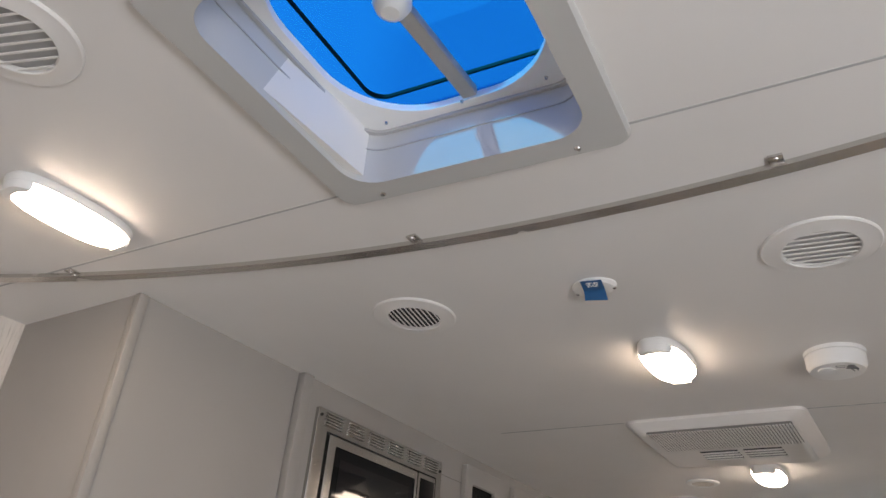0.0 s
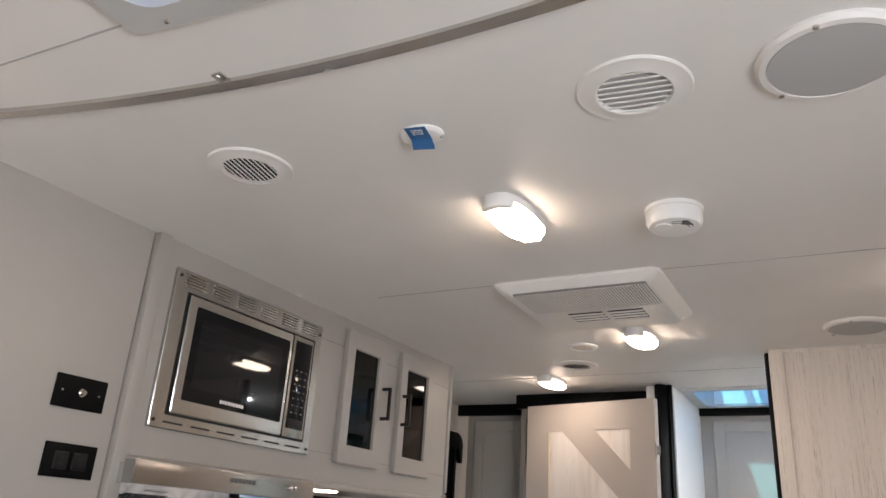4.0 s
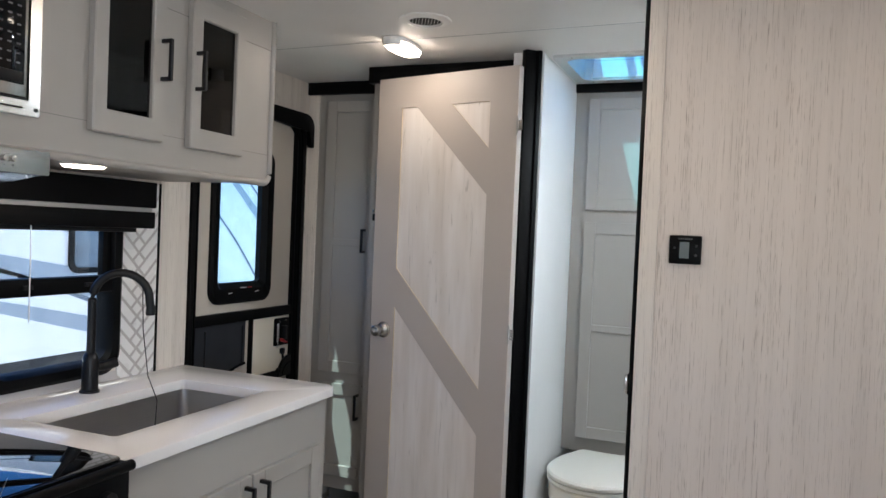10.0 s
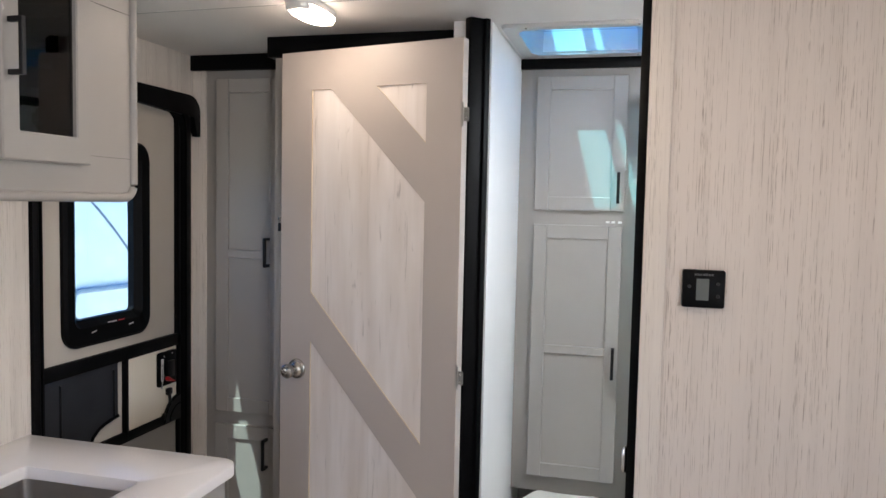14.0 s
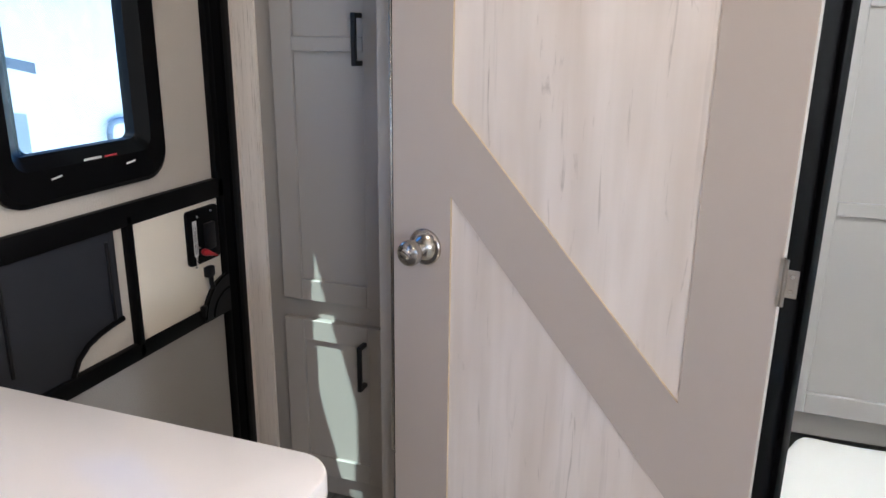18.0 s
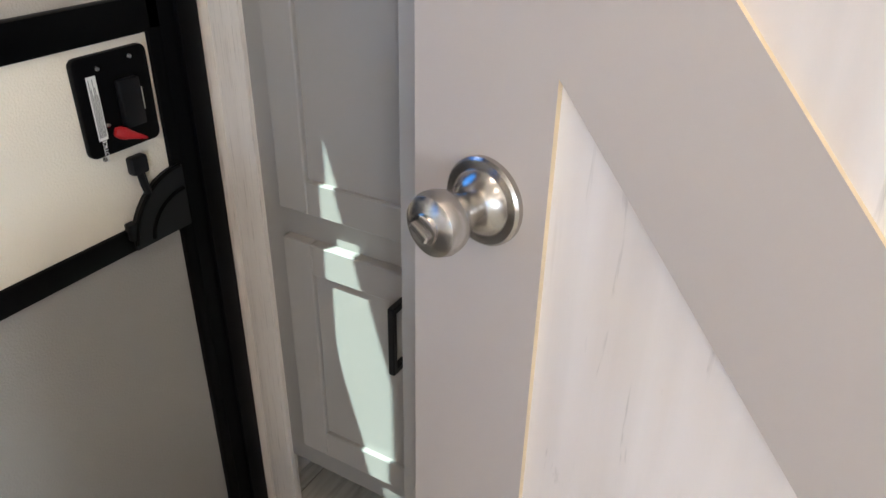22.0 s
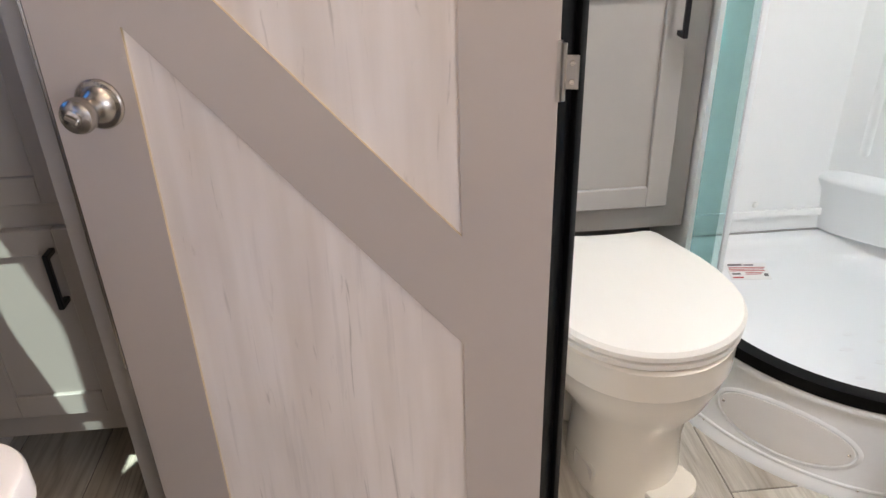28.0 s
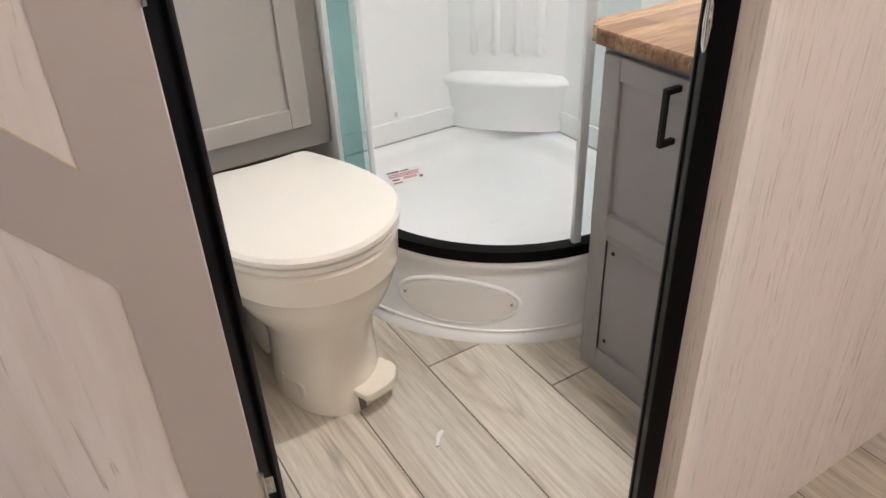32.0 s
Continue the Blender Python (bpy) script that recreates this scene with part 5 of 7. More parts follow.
base_cabinet()

# ---------------------------------------------------------------- entry door


def entry_door():
    e = thing("door_1", (WX, 3.5, 0.0), "black-framed trailer entry door with a rounded window and grey textured skin", "door", kind="structure")
    x = WX
    y0, y1 = 3.131, 3.912
    ztop = 1.935
    o, i = round_rect(y0, y1, -0.1, ztop, 0.07), round_rect(y0 + 0.036, y1 - 0.066, -0.06, ztop - 0.060, 0.09)
    mid = round_rect(y0 + 0.014, y1 - 0.030, -0.08, ztop - 0.030, 0.08)
    fl = lambda u, v, w: (w, u, max(v, 0.002))
    part("door_frame", ring([(o, x + 0.0), (o, x + 0.014), (mid, x + 0.020), (i, x + 0.012), (i, x - 0.045)], fl), M["black_trim"], e, "black moulded door frame")
    part("frame_rib", ring([(round_rect(y0 + 0.020, y1 - 0.036, -0.08, ztop - 0.036, 0.08), x + 0.016), (round_rect(y0 + 0.020, y1 - 0.036, -0.08, ztop - 0.036, 0.08), x + 0.024), (round_rect(y0 + 0.026, y1 - 0.044, -0.08, ztop - 0.044, 0.08), x + 0.024), (round_rect(y0 + 0.026, y1 - 0.044, -0.08, ztop - 0.044, 0.08), x + 0.012)], fl), M["black_trim"], e)
    wy0, wy1, wz0, wz1 = 3.253, 3.667, 1.066, 1.735
    # upper skin with the window's hole
    b = bmesh.new()
    rows = [(3.140, wy0 + 0.02, 0.0, 1.90), (wy1 - 0.02, 3.885, 0.0, 1.90), (wy0 + 0.02, wy1 - 0.02, 0.0, wz0 + 0.02), (wy0 + 0.02, wy1 - 0.02, wz1 - 0.02, 1.90)]
    for a, c, d, f in rows:
        box(x - 0.030, x - 0.004, a, c, d, f, bm=b)
    part("door_skin", b, M["door_skin"], e, "grey pebbled door skin", smooth=False)
    o, i = round_rect(wy0, wy1, wz0, wz1, 0.06), round_rect(wy0 + 0.056, wy1 - 0.070, wz0 + 0.086, wz1 - 0.055, 0.016)
    m1, m2 = round_rect(wy0 + 0.010, wy1 - 0.010, wz0 + 0.010, wz1 - 0.010, 0.055), round_rect(wy0 + 0.040, wy1 - 0.048, wz0 + 0.062, wz1 - 0.040, 0.03)
    # The last loop's near edge is set further in to trim the indoor sun patch.
    fr = part("window_frame", ring([(o, x - 0.004), (o, x + 0.008), (m1, x + 0.016), (m2, x + 0.014), (i, x - 0.006), (round_rect(wy0 + 0.094, wy1 - 0.070, wz0 + 0.086, wz1 - 0.055, 0.016), x - 0.03)], to_x), M["black_trim"], e, "black rounded window frame")
    for yy, tn in ((3.375, 8), (3.555, 8)):
        b = box(0, 0.002, -0.012, 0.012, -0.0016, 0.0016, 0.0006, 1)
        bmesh.ops.transform(b, matrix=Matrix.Translation((x + 0.0145, yy, wz0 + 0.045)) @ Matrix.Rotation(radians(tn), 4, "X"), verts=b.verts)
        part("clip_mark", b, M["label_white"], fr)
    part("maker_mark", box(x + 0.0146, x + 0.0152, 3.440, 3.482, wz0 + 0.0635, wz0 + 0.068), M["grey_slot"], fr)
    part("maker_mark", box(x + 0.0146, x + 0.0152, 3.490, 3.520, wz0 + 0.064, wz0 + 0.067), M["red_ink"], fr)
    part("pane", box(x - 0.022, x - 0.018, wy0 + 0.03, wy1 - 0.03, wz0 + 0.03, wz1 - 0.03), M["door_pane"], e)
    # screen door: rails, dark guard, cream latch panel
    part("middle_rail", box(x - 0.006, x + 0.012, 3.150, 3.850, 0.984, 1.030, 0.004), M["black_trim"], e)
    part("lower_rail", box(x - 0.006, x + 0.012, 3.150, 3.850, 0.696, 0.732, 0.004), M["black_trim"], e)
    part("side_rail", box(x - 0.006, x + 0.012, 3.826, 3.852, 0.02, 1.88, 0.004), M["black_trim"], e)
    part("screen_guard", slab([(3.155, 1.0), (3.500, 1.0), (3.500, 0.800), (3.470, 0.797), (3.435, 0.790), (3.405, 0.780), (3.378, 0.760), (3.360, 0.730), (3.155, 0.730)], to_x, x - 0.005, x + 0.003), M["screen_mesh"], e, "dark screen guard")
    part("guard_rib", tube([(x + 0.004, 3.478, 0.965 - 0.012 * i) for i in range(10)] + [(x + 0.004, 3.480, 0.805)], 0.0045, 8), M["black_metal"], e)
    part("guard_rib", tube([(x + 0.004, 3.24, 0.965 - 0.012 * i) for i in range(16)], 0.0045, 8), M["black_metal"], e)
    part("guard_curve", tube([(x + 0.004, 3.360, 0.730), (x + 0.004, 3.378, 0.760), (x + 0.004, 3.405, 0.780), (x + 0.004, 3.435, 0.790), (x + 0.004, 3.470, 0.797), (x + 0.004, 3.500, 0.800)], 0.006, 8), M["black_trim"], e)
    part("post", box(x - 0.006, x + 0.012, 3.528, 3.546, 0.70, 1.006, 0.003), M["black_trim"], e)
    part("latch_panel", box(x - 0.005, x + 0.006, 3.546, 3.826, 0.716, 1.002, 0.002), M["cream_skin"], e, "cream textured latch panel")
    part("lower_panel", box(x - 0.006, x + 0.002, 3.150, 3.850, 0.03, 0.700), M["lower_skin"], e, "grey lower panel")
    la = part("latch", slab(round_rect(3.704, 3.814, 0.846, 0.974, 0.010, 4), to_x, x + 0.006, x + 0.016, 0.002), M["black_trim"], e, "black latch plate with a red lever")
    part("latch_box", box(x + 0.014, x + 0.026, 3.757, 3.790, 0.874, 0.938, 0.004), M["black_metal"], la)
    part("notice_strip", box(x + 0.0158, x + 0.0166, 3.7195, 3.733, 0.868, 0.950), M["label_white"], la, "white notice strip")
    mm = Matrix.Translation((x + 0.0168, 3.7265, 0.854)) @ FACE_PX @ Matrix.Rotation(radians(90), 4, "Z")
    words("NOTICE", 0.0080, mm, M["label_white"], "print", la)
    for k in range(6):
        part("print_bar", box(x + 0.0165, x + 0.0169, 3.7215 + k * 0.0018, 3.7222 + k * 0.0018, 0.872, 0.946 - (k % 3) * 0.01), M["label_ink"], la, smooth=False)
    part("side_label", box(x + 0.0158, x + 0.0165, 3.7915, 3.797, 0.89, 0.92), M["label_white"], la)
    way = Vector((0.30, 0.86, -0.40)).to_track_quat("Z", "Y").to_matrix().to_4x4()
    part("lever", lathe([(0, -0.004), (0.006, -0.002), (0.0085, 0.004), (0.0082, 0.011), (0.0055, 0.020), (0.003, 0.034), (0.0015, 0.040), (0, 0.041)], (x + 0.022, 3.743, 0.875), way, 16), M["red"], la, "red plastic lever")
    for yy, zz in ((3.738, 0.957), (3.787, 0.962), (3.737, 0.885), (3.722, 0.843)):
        part("screw", lathe([(0.0035, 0), (0.0025, 0.002), (0, 0.002)], (x + 0.016, yy, zz), "x", 10), M["chrome"], la)
    st = part("door_catch", box(x + 0.006, x + 0.022, 3.756, 3.782, 0.806, 0.832, 0.004), M["black_metal"], e, "black door catch")
    part("catch_stem", tube([(x + 0.016, 3.769, 0.812), (x + 0.016, 3.772, 0.79), (x + 0.016, 3.776, 0.775)], 0.006, 8), M["black_metal"], st)
    b = bmesh.new()
    c = [b.verts.new((x + 0.004, 3.838, 0.700))]
    pts = [(x, 3.838 - 0.098 * math.cos(radians(a)), 0.700 + 0.095 * math.sin(radians(a))) for a in range(0, 91, 9)]
    lo, hi = [b.verts.new((x + 0.006, p[1], p[2])) for p in pts], [b.verts.new((x + 0.018, p[1], p[2])) for p in pts]
    k0, k1 = b.verts.new((x + 0.006, 3.838, 0.700)), b.verts.new((x + 0.018, 3.838, 0.700))
    b.verts.remove(c[0])
    for i in range(len(pts) - 1):
        b.faces.new((lo[i], lo[i + 1], hi[i + 1], hi[i]))
        b.faces.new((hi[i], hi[i + 1], k1))
        b.faces.new((lo[i + 1], lo[i], k0))
    quad = part("slide_quadrant", b, M["black_metal"], e, "black quarter-round slide")
    for rr, zz in ((0.096, 0.094), (0.066, 0.058)):
        part("quadrant_rib", tube([(x + 0.018, 3.836 - rr * math.cos(radians(a)), 0.702 + zz * math.sin(radians(a))) for a in range(4, 89, 7)], 0.0035, 8), M["black_trim"], quad)
    part("quadrant_foot", box(x + 0.006, x + 0.020, 3.733, 3.748, 0.716, 0.742, 0.003), M["black_metal"], quad)
    # awning-like black hood over the frame's far corner
    pts = [(3.30, ztop + 0.004), (3.81, ztop + 0.004)] + [(3.88 + 0.07 * math.sin(radians(a)), ztop - 0.066 + 0.07 * math.cos(radians(a))) for a in range(0, 91, 15)] + [(3.953, ztop - 0.15), (3.920, ztop - 0.15), (3.905, ztop - 0.075), (3.30, ztop - 0.05)]
    part("frame_hood", slab(pts, to_x, x + 0.010, x + 0.034, 0.004), M["black_trim"], e, "black moulded frame corner")


entry_door()



def far_window(name, put, u0, u1, v0, v1, w):
    e = thing(name, put((u0 + u1) / 2, v0, w), "black-framed window that lets in daylight", "window", kind="structure")
    s = 1 if w > 0 else -1
    o, i = round_rect(u0 - 0.02, u1 + 0.02, v0 - 0.02, v1 + 0.02, 0.06), round_rect(u0 + 0.03, u1 - 0.03, v0 + 0.03, v1 - 0.03, 0.04)
    part("window_frame", ring([(o, w), (o, w - s * 0.015), (i, w - s * 0.012), (i, w + s * 0.03)], put), M["black_trim"], e, "black frame")


far_window("window_2", to_x, -0.95, 0.55, 0.93, 1.59, RX)
far_window("window_3", to_y, -0.8, 0.4, 1.0, 1.6, -1.6)

# ---------------------------------------------------------------- pantry and refrigerator
PY = 3.952


def pantry():
    e = thing("pantry_cabinet", (-1.5, 4.2, 0.0), "tall greige pantry cabinet with an upper and a lower door", "cabinet")
    x0, x1 = -1.684, -1.275
    part("body", boxes([(x0, x0 + 0.02, PY + 0.018, BY - 0.02, 0.15, 2.04), (x1 - 0.02, x1, PY + 0.018, BY - 0.02, 0.15, 2.04), (x0, x1, PY + 0.018, BY - 0.02, 0.15, 0.17)]), M["cabinet"], e, smooth=False)
    part("face_frame", box(x0, x1, PY, PY + 0.018, 0.150, 2.045, 0.001), M["cabinet"], e)
    # Set-back dark board paints the deep shade under the pantry.
    part("toe_kick", box(x0, x1, PY + 0.22, PY + 0.24, 0, 0.15), M["shade_and_seam"], e)
    d = framed_door_y(e, "door", PY, x0 + 0.050, -1.345, 0.712, 2.008, 0.055, M["cabinet"], (1.335,))
    bar_pull(d, -1.405, PY - 0.020, 1.290, 1.402, (0, -1, 0))
    d = framed_door_y(e, "door", PY, x0 + 0.050, -1.345, 0.215, 0.660, 0.055, M["cabinet"])
    bar_pull(d, -1.408, PY - 0.020, 0.502, 0.622, (0, -1, 0))
    c = solid("trim_pantry_cornice", boxes([(WX, x1 + 0.01, PY - 0.025, PY + 0.02, 2.040, TOP)], 0.002), M["black_trim"], "black cornice above the pantry", "trim", kind="structure")
    solid("trim_pantry_filler", boxes([(WX, x0, PY - 0.008, PY + 0.01, 0.0, 2.04)], 0.001), M["trim_paper"], "cream filler strip beside the pantry", "trim", kind="structure")


pantry()


def refrigerator():
    e = thing("refrigerator", (-0.91, 4.0, 0.48), "tall black refrigerator half hidden behind the open bathroom door", "refrigerator")
    x0, x1, y = -1.228, -0.585, 3.690
    part("body", box(x0 + 0.01, x1, y + 0.05, 4.3, 0.49, 1.985, 0.003), M["black_trim"], e)
    a = part("freezer_door", box(x0, x1 - 0.01, y, y + 0.05, 1.485, 1.985, 0.006), M["black_gloss"], e)
    c = part("fridge_door", box(x0, x1 - 0.01, y, y + 0.05, 0.485, 1.470, 0.006), M["black_gloss"], e)
    part("edge_strip", box(x0 - 0.002, x0 + 0.003, y - 0.002, y + 0.02, 0.50, 1.465, 0.001), M["nickel"], c, "steel door edge")
    part("edge_strip", box(x0 - 0.002, x0 + 0.003, y - 0.002, y + 0.02, 1.50, 1.975, 0.001), M["nickel"], a, "steel door edge")
    part("hinge", box(x0 - 0.008, x0 + 0.03, y - 0.014, y + 0.03, 1.440, 1.470, 0.003), M["black_metal"], e)
    part("hinge_cap", box(x0 - 0.008, x0 + 0.03, y - 0.014, y + 0.02, 1.474, 1.490, 0.003), M["chrome"], e)
    k = thing("refrigerator_surround", (-0.91, 4.0, 0.0), "greige cabinet surround under and above the refrigerator", "cabinet")
    part("lower_panel", box(-1.226, -0.57, y + 0.01, y + 0.03, 0.0, 0.480, 0.002), M["cabinet"], k)
    part("side_panel", box(-1.260, -1.231, 3.700, PY, 0.0, 2.03, 0.001), M["cabinet"], k)
    part("upper_panel", box(-1.226, -0.57, y + 0.01, y + 0.03, 1.992, 2.04, 0.001), M["cabinet"], k)
    solid("trim_cornice_black", boxes([(-1.282, -0.56, y - 0.010, y + 0.04, 2.030, TOP)], 0.002), M["black_trim"], "black cornice above the refrigerator", "trim", kind="structure")


refrigerator()

# ---------------------------------------------------------------- bathroom door, swung open
D0, D1 = Vector((-1.198, 3.620, 0)), Vector((-0.549, 3.472, 0))
DW = (D1 - D0).length
DM = Matrix.Translation(D0) @ Matrix.Rotation(math.atan2((D1 - D0).y, (D1 - D0).x), 4, "Z")


def bath_door():
    e = thing("bathroom_door", tuple(D1) , "taupe and whitewashed plank-style bathroom door standing open", "door")

    def put(name, b, mat, par, lab="", smooth=35):
        bmesh.ops.transform(b, matrix=DM, verts=b.verts)
        return part(name, b, mat, par, lab, smooth)

    z0, z1 = 0.035, 2.026
    core = put("core_panel", box(0.007, DW - 0.002, 0.005, 0.033, z0 + 0.002, z1 - 0.002, 0.001), M["inset"], e, "whitewashed wood-print panel", False)
    for u0, u1 in ((0.004, 0.0075), (DW - 0.0025, DW + 0.001)):
        put("edge_band", box(u0, u1, 0.001, 0.034, z0, z1, 0.0005, 1), M["door_rail"], e)
    a, b_ = 0.128, 0.548           # inner edges of the stiles
    zt, zb, s = 1.902, 0.060, 1.02   # top rail's lower edge, bottom rail's upper edge, slope of the braces

    def plate(name, pts):
        """Overlay board: taupe face, raw board edge."""
        bm = bmesh.new()
        f, k = [bm.verts.new((u, 0.0, z)) for u, z in pts], [bm.verts.new((u, 0.005, z)) for u, z in pts]
        bm.faces.new(f)
        bm.faces.new(k[::-1])
        for i in range(len(f)):
            j = (i + 1) % len(f)
            bm.faces.new((f[i], f[j], k[j], k[i])).material_index = 1
        bmesh.ops.transform(bm, matrix=DM, verts=bm.verts)
        return part(name, bm, [M["door_rail"], M["mdf"]], e, "", False)

    plate("stile", [(0.005, z0), (a, z0), (a, z1), (0.005, z1)])
    plate("stile", [(b_, z0), (DW, z0), (DW, z1), (b_, z1)])
    plate("top_rail", [(a, zt), (b_, zt), (b_, z1), (a, z1)])
    plate("bottom_rail", [(a, z0), (b_, z0), (b_, zb), (a, zb)])
    plate("brace", [(b_, 1.550), (b_, 1.726), (0.3735, zt), (0.203, zt)])
    plate("brace", [(a, 1.249), (a, 1.088), (b_, 0.636), (b_, 0.812)])
    # knob with its rose and turn button
    ku, kz = 0.076, 0.989
    rose = put("rose", lathe([(0.0335, 0.0), (0.0335, 0.0045), (0.0315, 0.0065), (0.0255, 0.0070), (0.0245, 0.0095), (0.0175, 0.0155), (0.0125, 0.0185)], (ku, 0, kz), Matrix.Rotation(radians(90), 4, "X"), 32), M["nickel"], e, "brushed nickel rose")
    knob = put("knob", lathe([(0.0115, 0.014), (0.0115, 0.023), (0.0125, 0.0255), (0.0155, 0.030), (0.0205, 0.038), (0.0232, 0.046), (0.0235, 0.052), (0.0215, 0.058), (0.016, 0.0615), (0.0, 0.0630)], (ku, 0, kz), Matrix.Rotation(radians(90), 4, "X"), 32), M["nickel"], e, "brushed nickel knob")
    put("button_ring", lathe([(0.011, 0.0615), (0.011, 0.0650), (0.009, 0.0655), (0.0, 0.0650)], (ku, 0, kz), Matrix.Rotation(radians(90), 4, "X"), 20), M["chrome"], knob)
    b = box(-0.0085, 0.0085, -0.0695, -0.064, -0.003, 0.003, 0.001, 1)
    bmesh.ops.transform(b, matrix=Matrix.Translation((ku, 0, kz)) @ Matrix.Rotation(radians(28), 4, "Y"), verts=b.verts)
    put("turn_button", b, M["chrome"], knob)
    for hz in (1.805, 1.035, 0.172):
        h = put("hinge", lathe([(0.0032, -0.034), (0.0032, 0.034), (0, 0.034)], (DW + 0.006, -0.004, hz), "z", 10), M["hinge_nickel"], e, "satin nickel hinge")
        put("door_leaf", box(DW - 0.002, DW + 0.004, -0.002, 0.003, hz - 0.036, hz + 0.036), M["hinge_nickel"], h)
        put("jamb_leaf", box(DW + 0.006, DW + 0.024, -0.004, -0.0015, hz - 0.020, hz + 0.020, 0.0006, 1), M["hinge_nickel"], h)
        for q in (-0.011, 0.011):
            put("screw", lathe([(0.0035, 0), (0.003, 0.0015), (0, 0.0015)], (DW + 0.016, -0.004, hz + q), Matrix.Rotation(radians(90), 4, "X"), 8), M["chrome"], h)


bath_door()

# ---------------------------------------------------------------- thermostat
e = thing("thermostat", (0.088, TY, 1.341), "black square wall thermostat with a grey display", "thermostat")
part("case", box(0.046, 0.131, TY - 0.018, TY, 1.341, 1.420, 0.004), M["black_trim"], e)
part("display", box(0.074, 0.099, TY - 0.0186, TY - 0.015, 1.357, 1.402), M["lcd"], e, "grey display")
for i in range(7):
    part("maker_mark", box(0.070 + i * 0.0055, 0.0738 + i * 0.0055, TY - 0.0185, TY - 0.0175, 1.4085, 1.4125), M["key_ink"], e, smooth=False)
for xx, zz in ((0.060, 1.385), (0.117, 1.392), (0.117, 1.366)):
    part("button_mark", lathe([(0.004, 0), (0.004, 0.0006), (0.003, 0.0006), (0.003, 0)], (xx, TY - 0.0183, zz), Matrix.Rotation(radians(90), 4, "X"), 12), M["key_ink"], e)
e = thing("strike_plate", (-0.06, 3.05, 0.95), "chrome strike plate on the black door jamb", "strike plate")
cn = Vector((-0.0205, 3.080, 0)) - UJ * 0.0165
rot = Matrix.Translation((cn.x, cn.y, 0.98)) @ Matrix.Rotation(math.atan2(UJ.y, UJ.x), 4, "Z")
b = box(-0.0015, 0.0015, -0.036, -0.010, -0.032, 0.032, 0.0008, 1)
bmesh.ops.transform(b, matrix=rot, verts=b.verts)
part("plate", b, M["chrome"], e)
b = lathe([(0.004, -0.030), (0.009, -0.022), (0.011, 0), (0.009, 0.022), (0.004, 0.030)], (0, 0, 0), "z", 14, (0.5, 1))
bmesh.ops.transform(b, matrix=rot @ Matrix.Translation((-0.001, -0.036, 0)), verts=b.verts)
part("lip", b, M["chrome"], e)

# ---------------------------------------------------------------- bathroom


def linen_cabinet():
    e = thing("linen_cabinet", (-0.25, 4.3, 0.44), "tall greige bathroom cabinet above the toilet", "cabinet")
    y = 4.202
    part("face_frame", box(BX0, -0.042, y, y + 0.018, 0.435, 2.065, 0.001), M["cabinet"], e)
    part("body", boxes([(BX0, -0.042, y + 0.018, BY - 0.002, 0.435, 0.45), (-0.06, -0.042, y + 0.018, BY - 0.002, 0.45, 2.06)]), M["cabinet"], e, smooth=False)
    d = framed_door_y(e, "door", y, -0.426, -0.096, 0.500, 1.476, 0.052, M["cabinet"], (1.0,))
    bar_pull(d, -0.116, y - 0.020, 0.905, 1.02, (0, -1, 0))
    d = framed_door_y(e, "door", y, -0.426, -0.091, 1.530, 2.032, 0.052, M["cabinet"])
    bar_pull(d, -0.116, y - 0.020, 1.56, 1.675, (0, -1, 0))
    for xx in (-0.15, -0.13, -0.105):
        part("hinge_chip", box(xx - 0.008, xx + 0.006, y - 0.002, y, 1.486, 1.494), M["label_white"], e, smooth=False)
    solid("trim_bathroom_cornice", boxes([(BX0, -0.030, y - 0.02, y + 0.02, 2.060, TOP)], 0.002), M["black_trim"], "black cornice above the bathroom cabinet", "trim", kind="structure")
    # The dark grey of this panel paints the shade of the recess.
    solid("wall_recess", boxes([(BX0, -0.042, 4.40, 4.42, 0, 0.435)]), M["shade_and_seam"], "panel behind the toilet, the recess's shade put into its dark grey", "wall", kind="structure", smooth=False)


linen_cabinet()


# Unseen lamp added to brighten the bathroom the way its skylight would.
ceiling_lamp(0.36, 3.42, 0.21, 0.092, 90, "unseen cool-white lamp added to fill out the bathroom's skylight", "bath_fill")


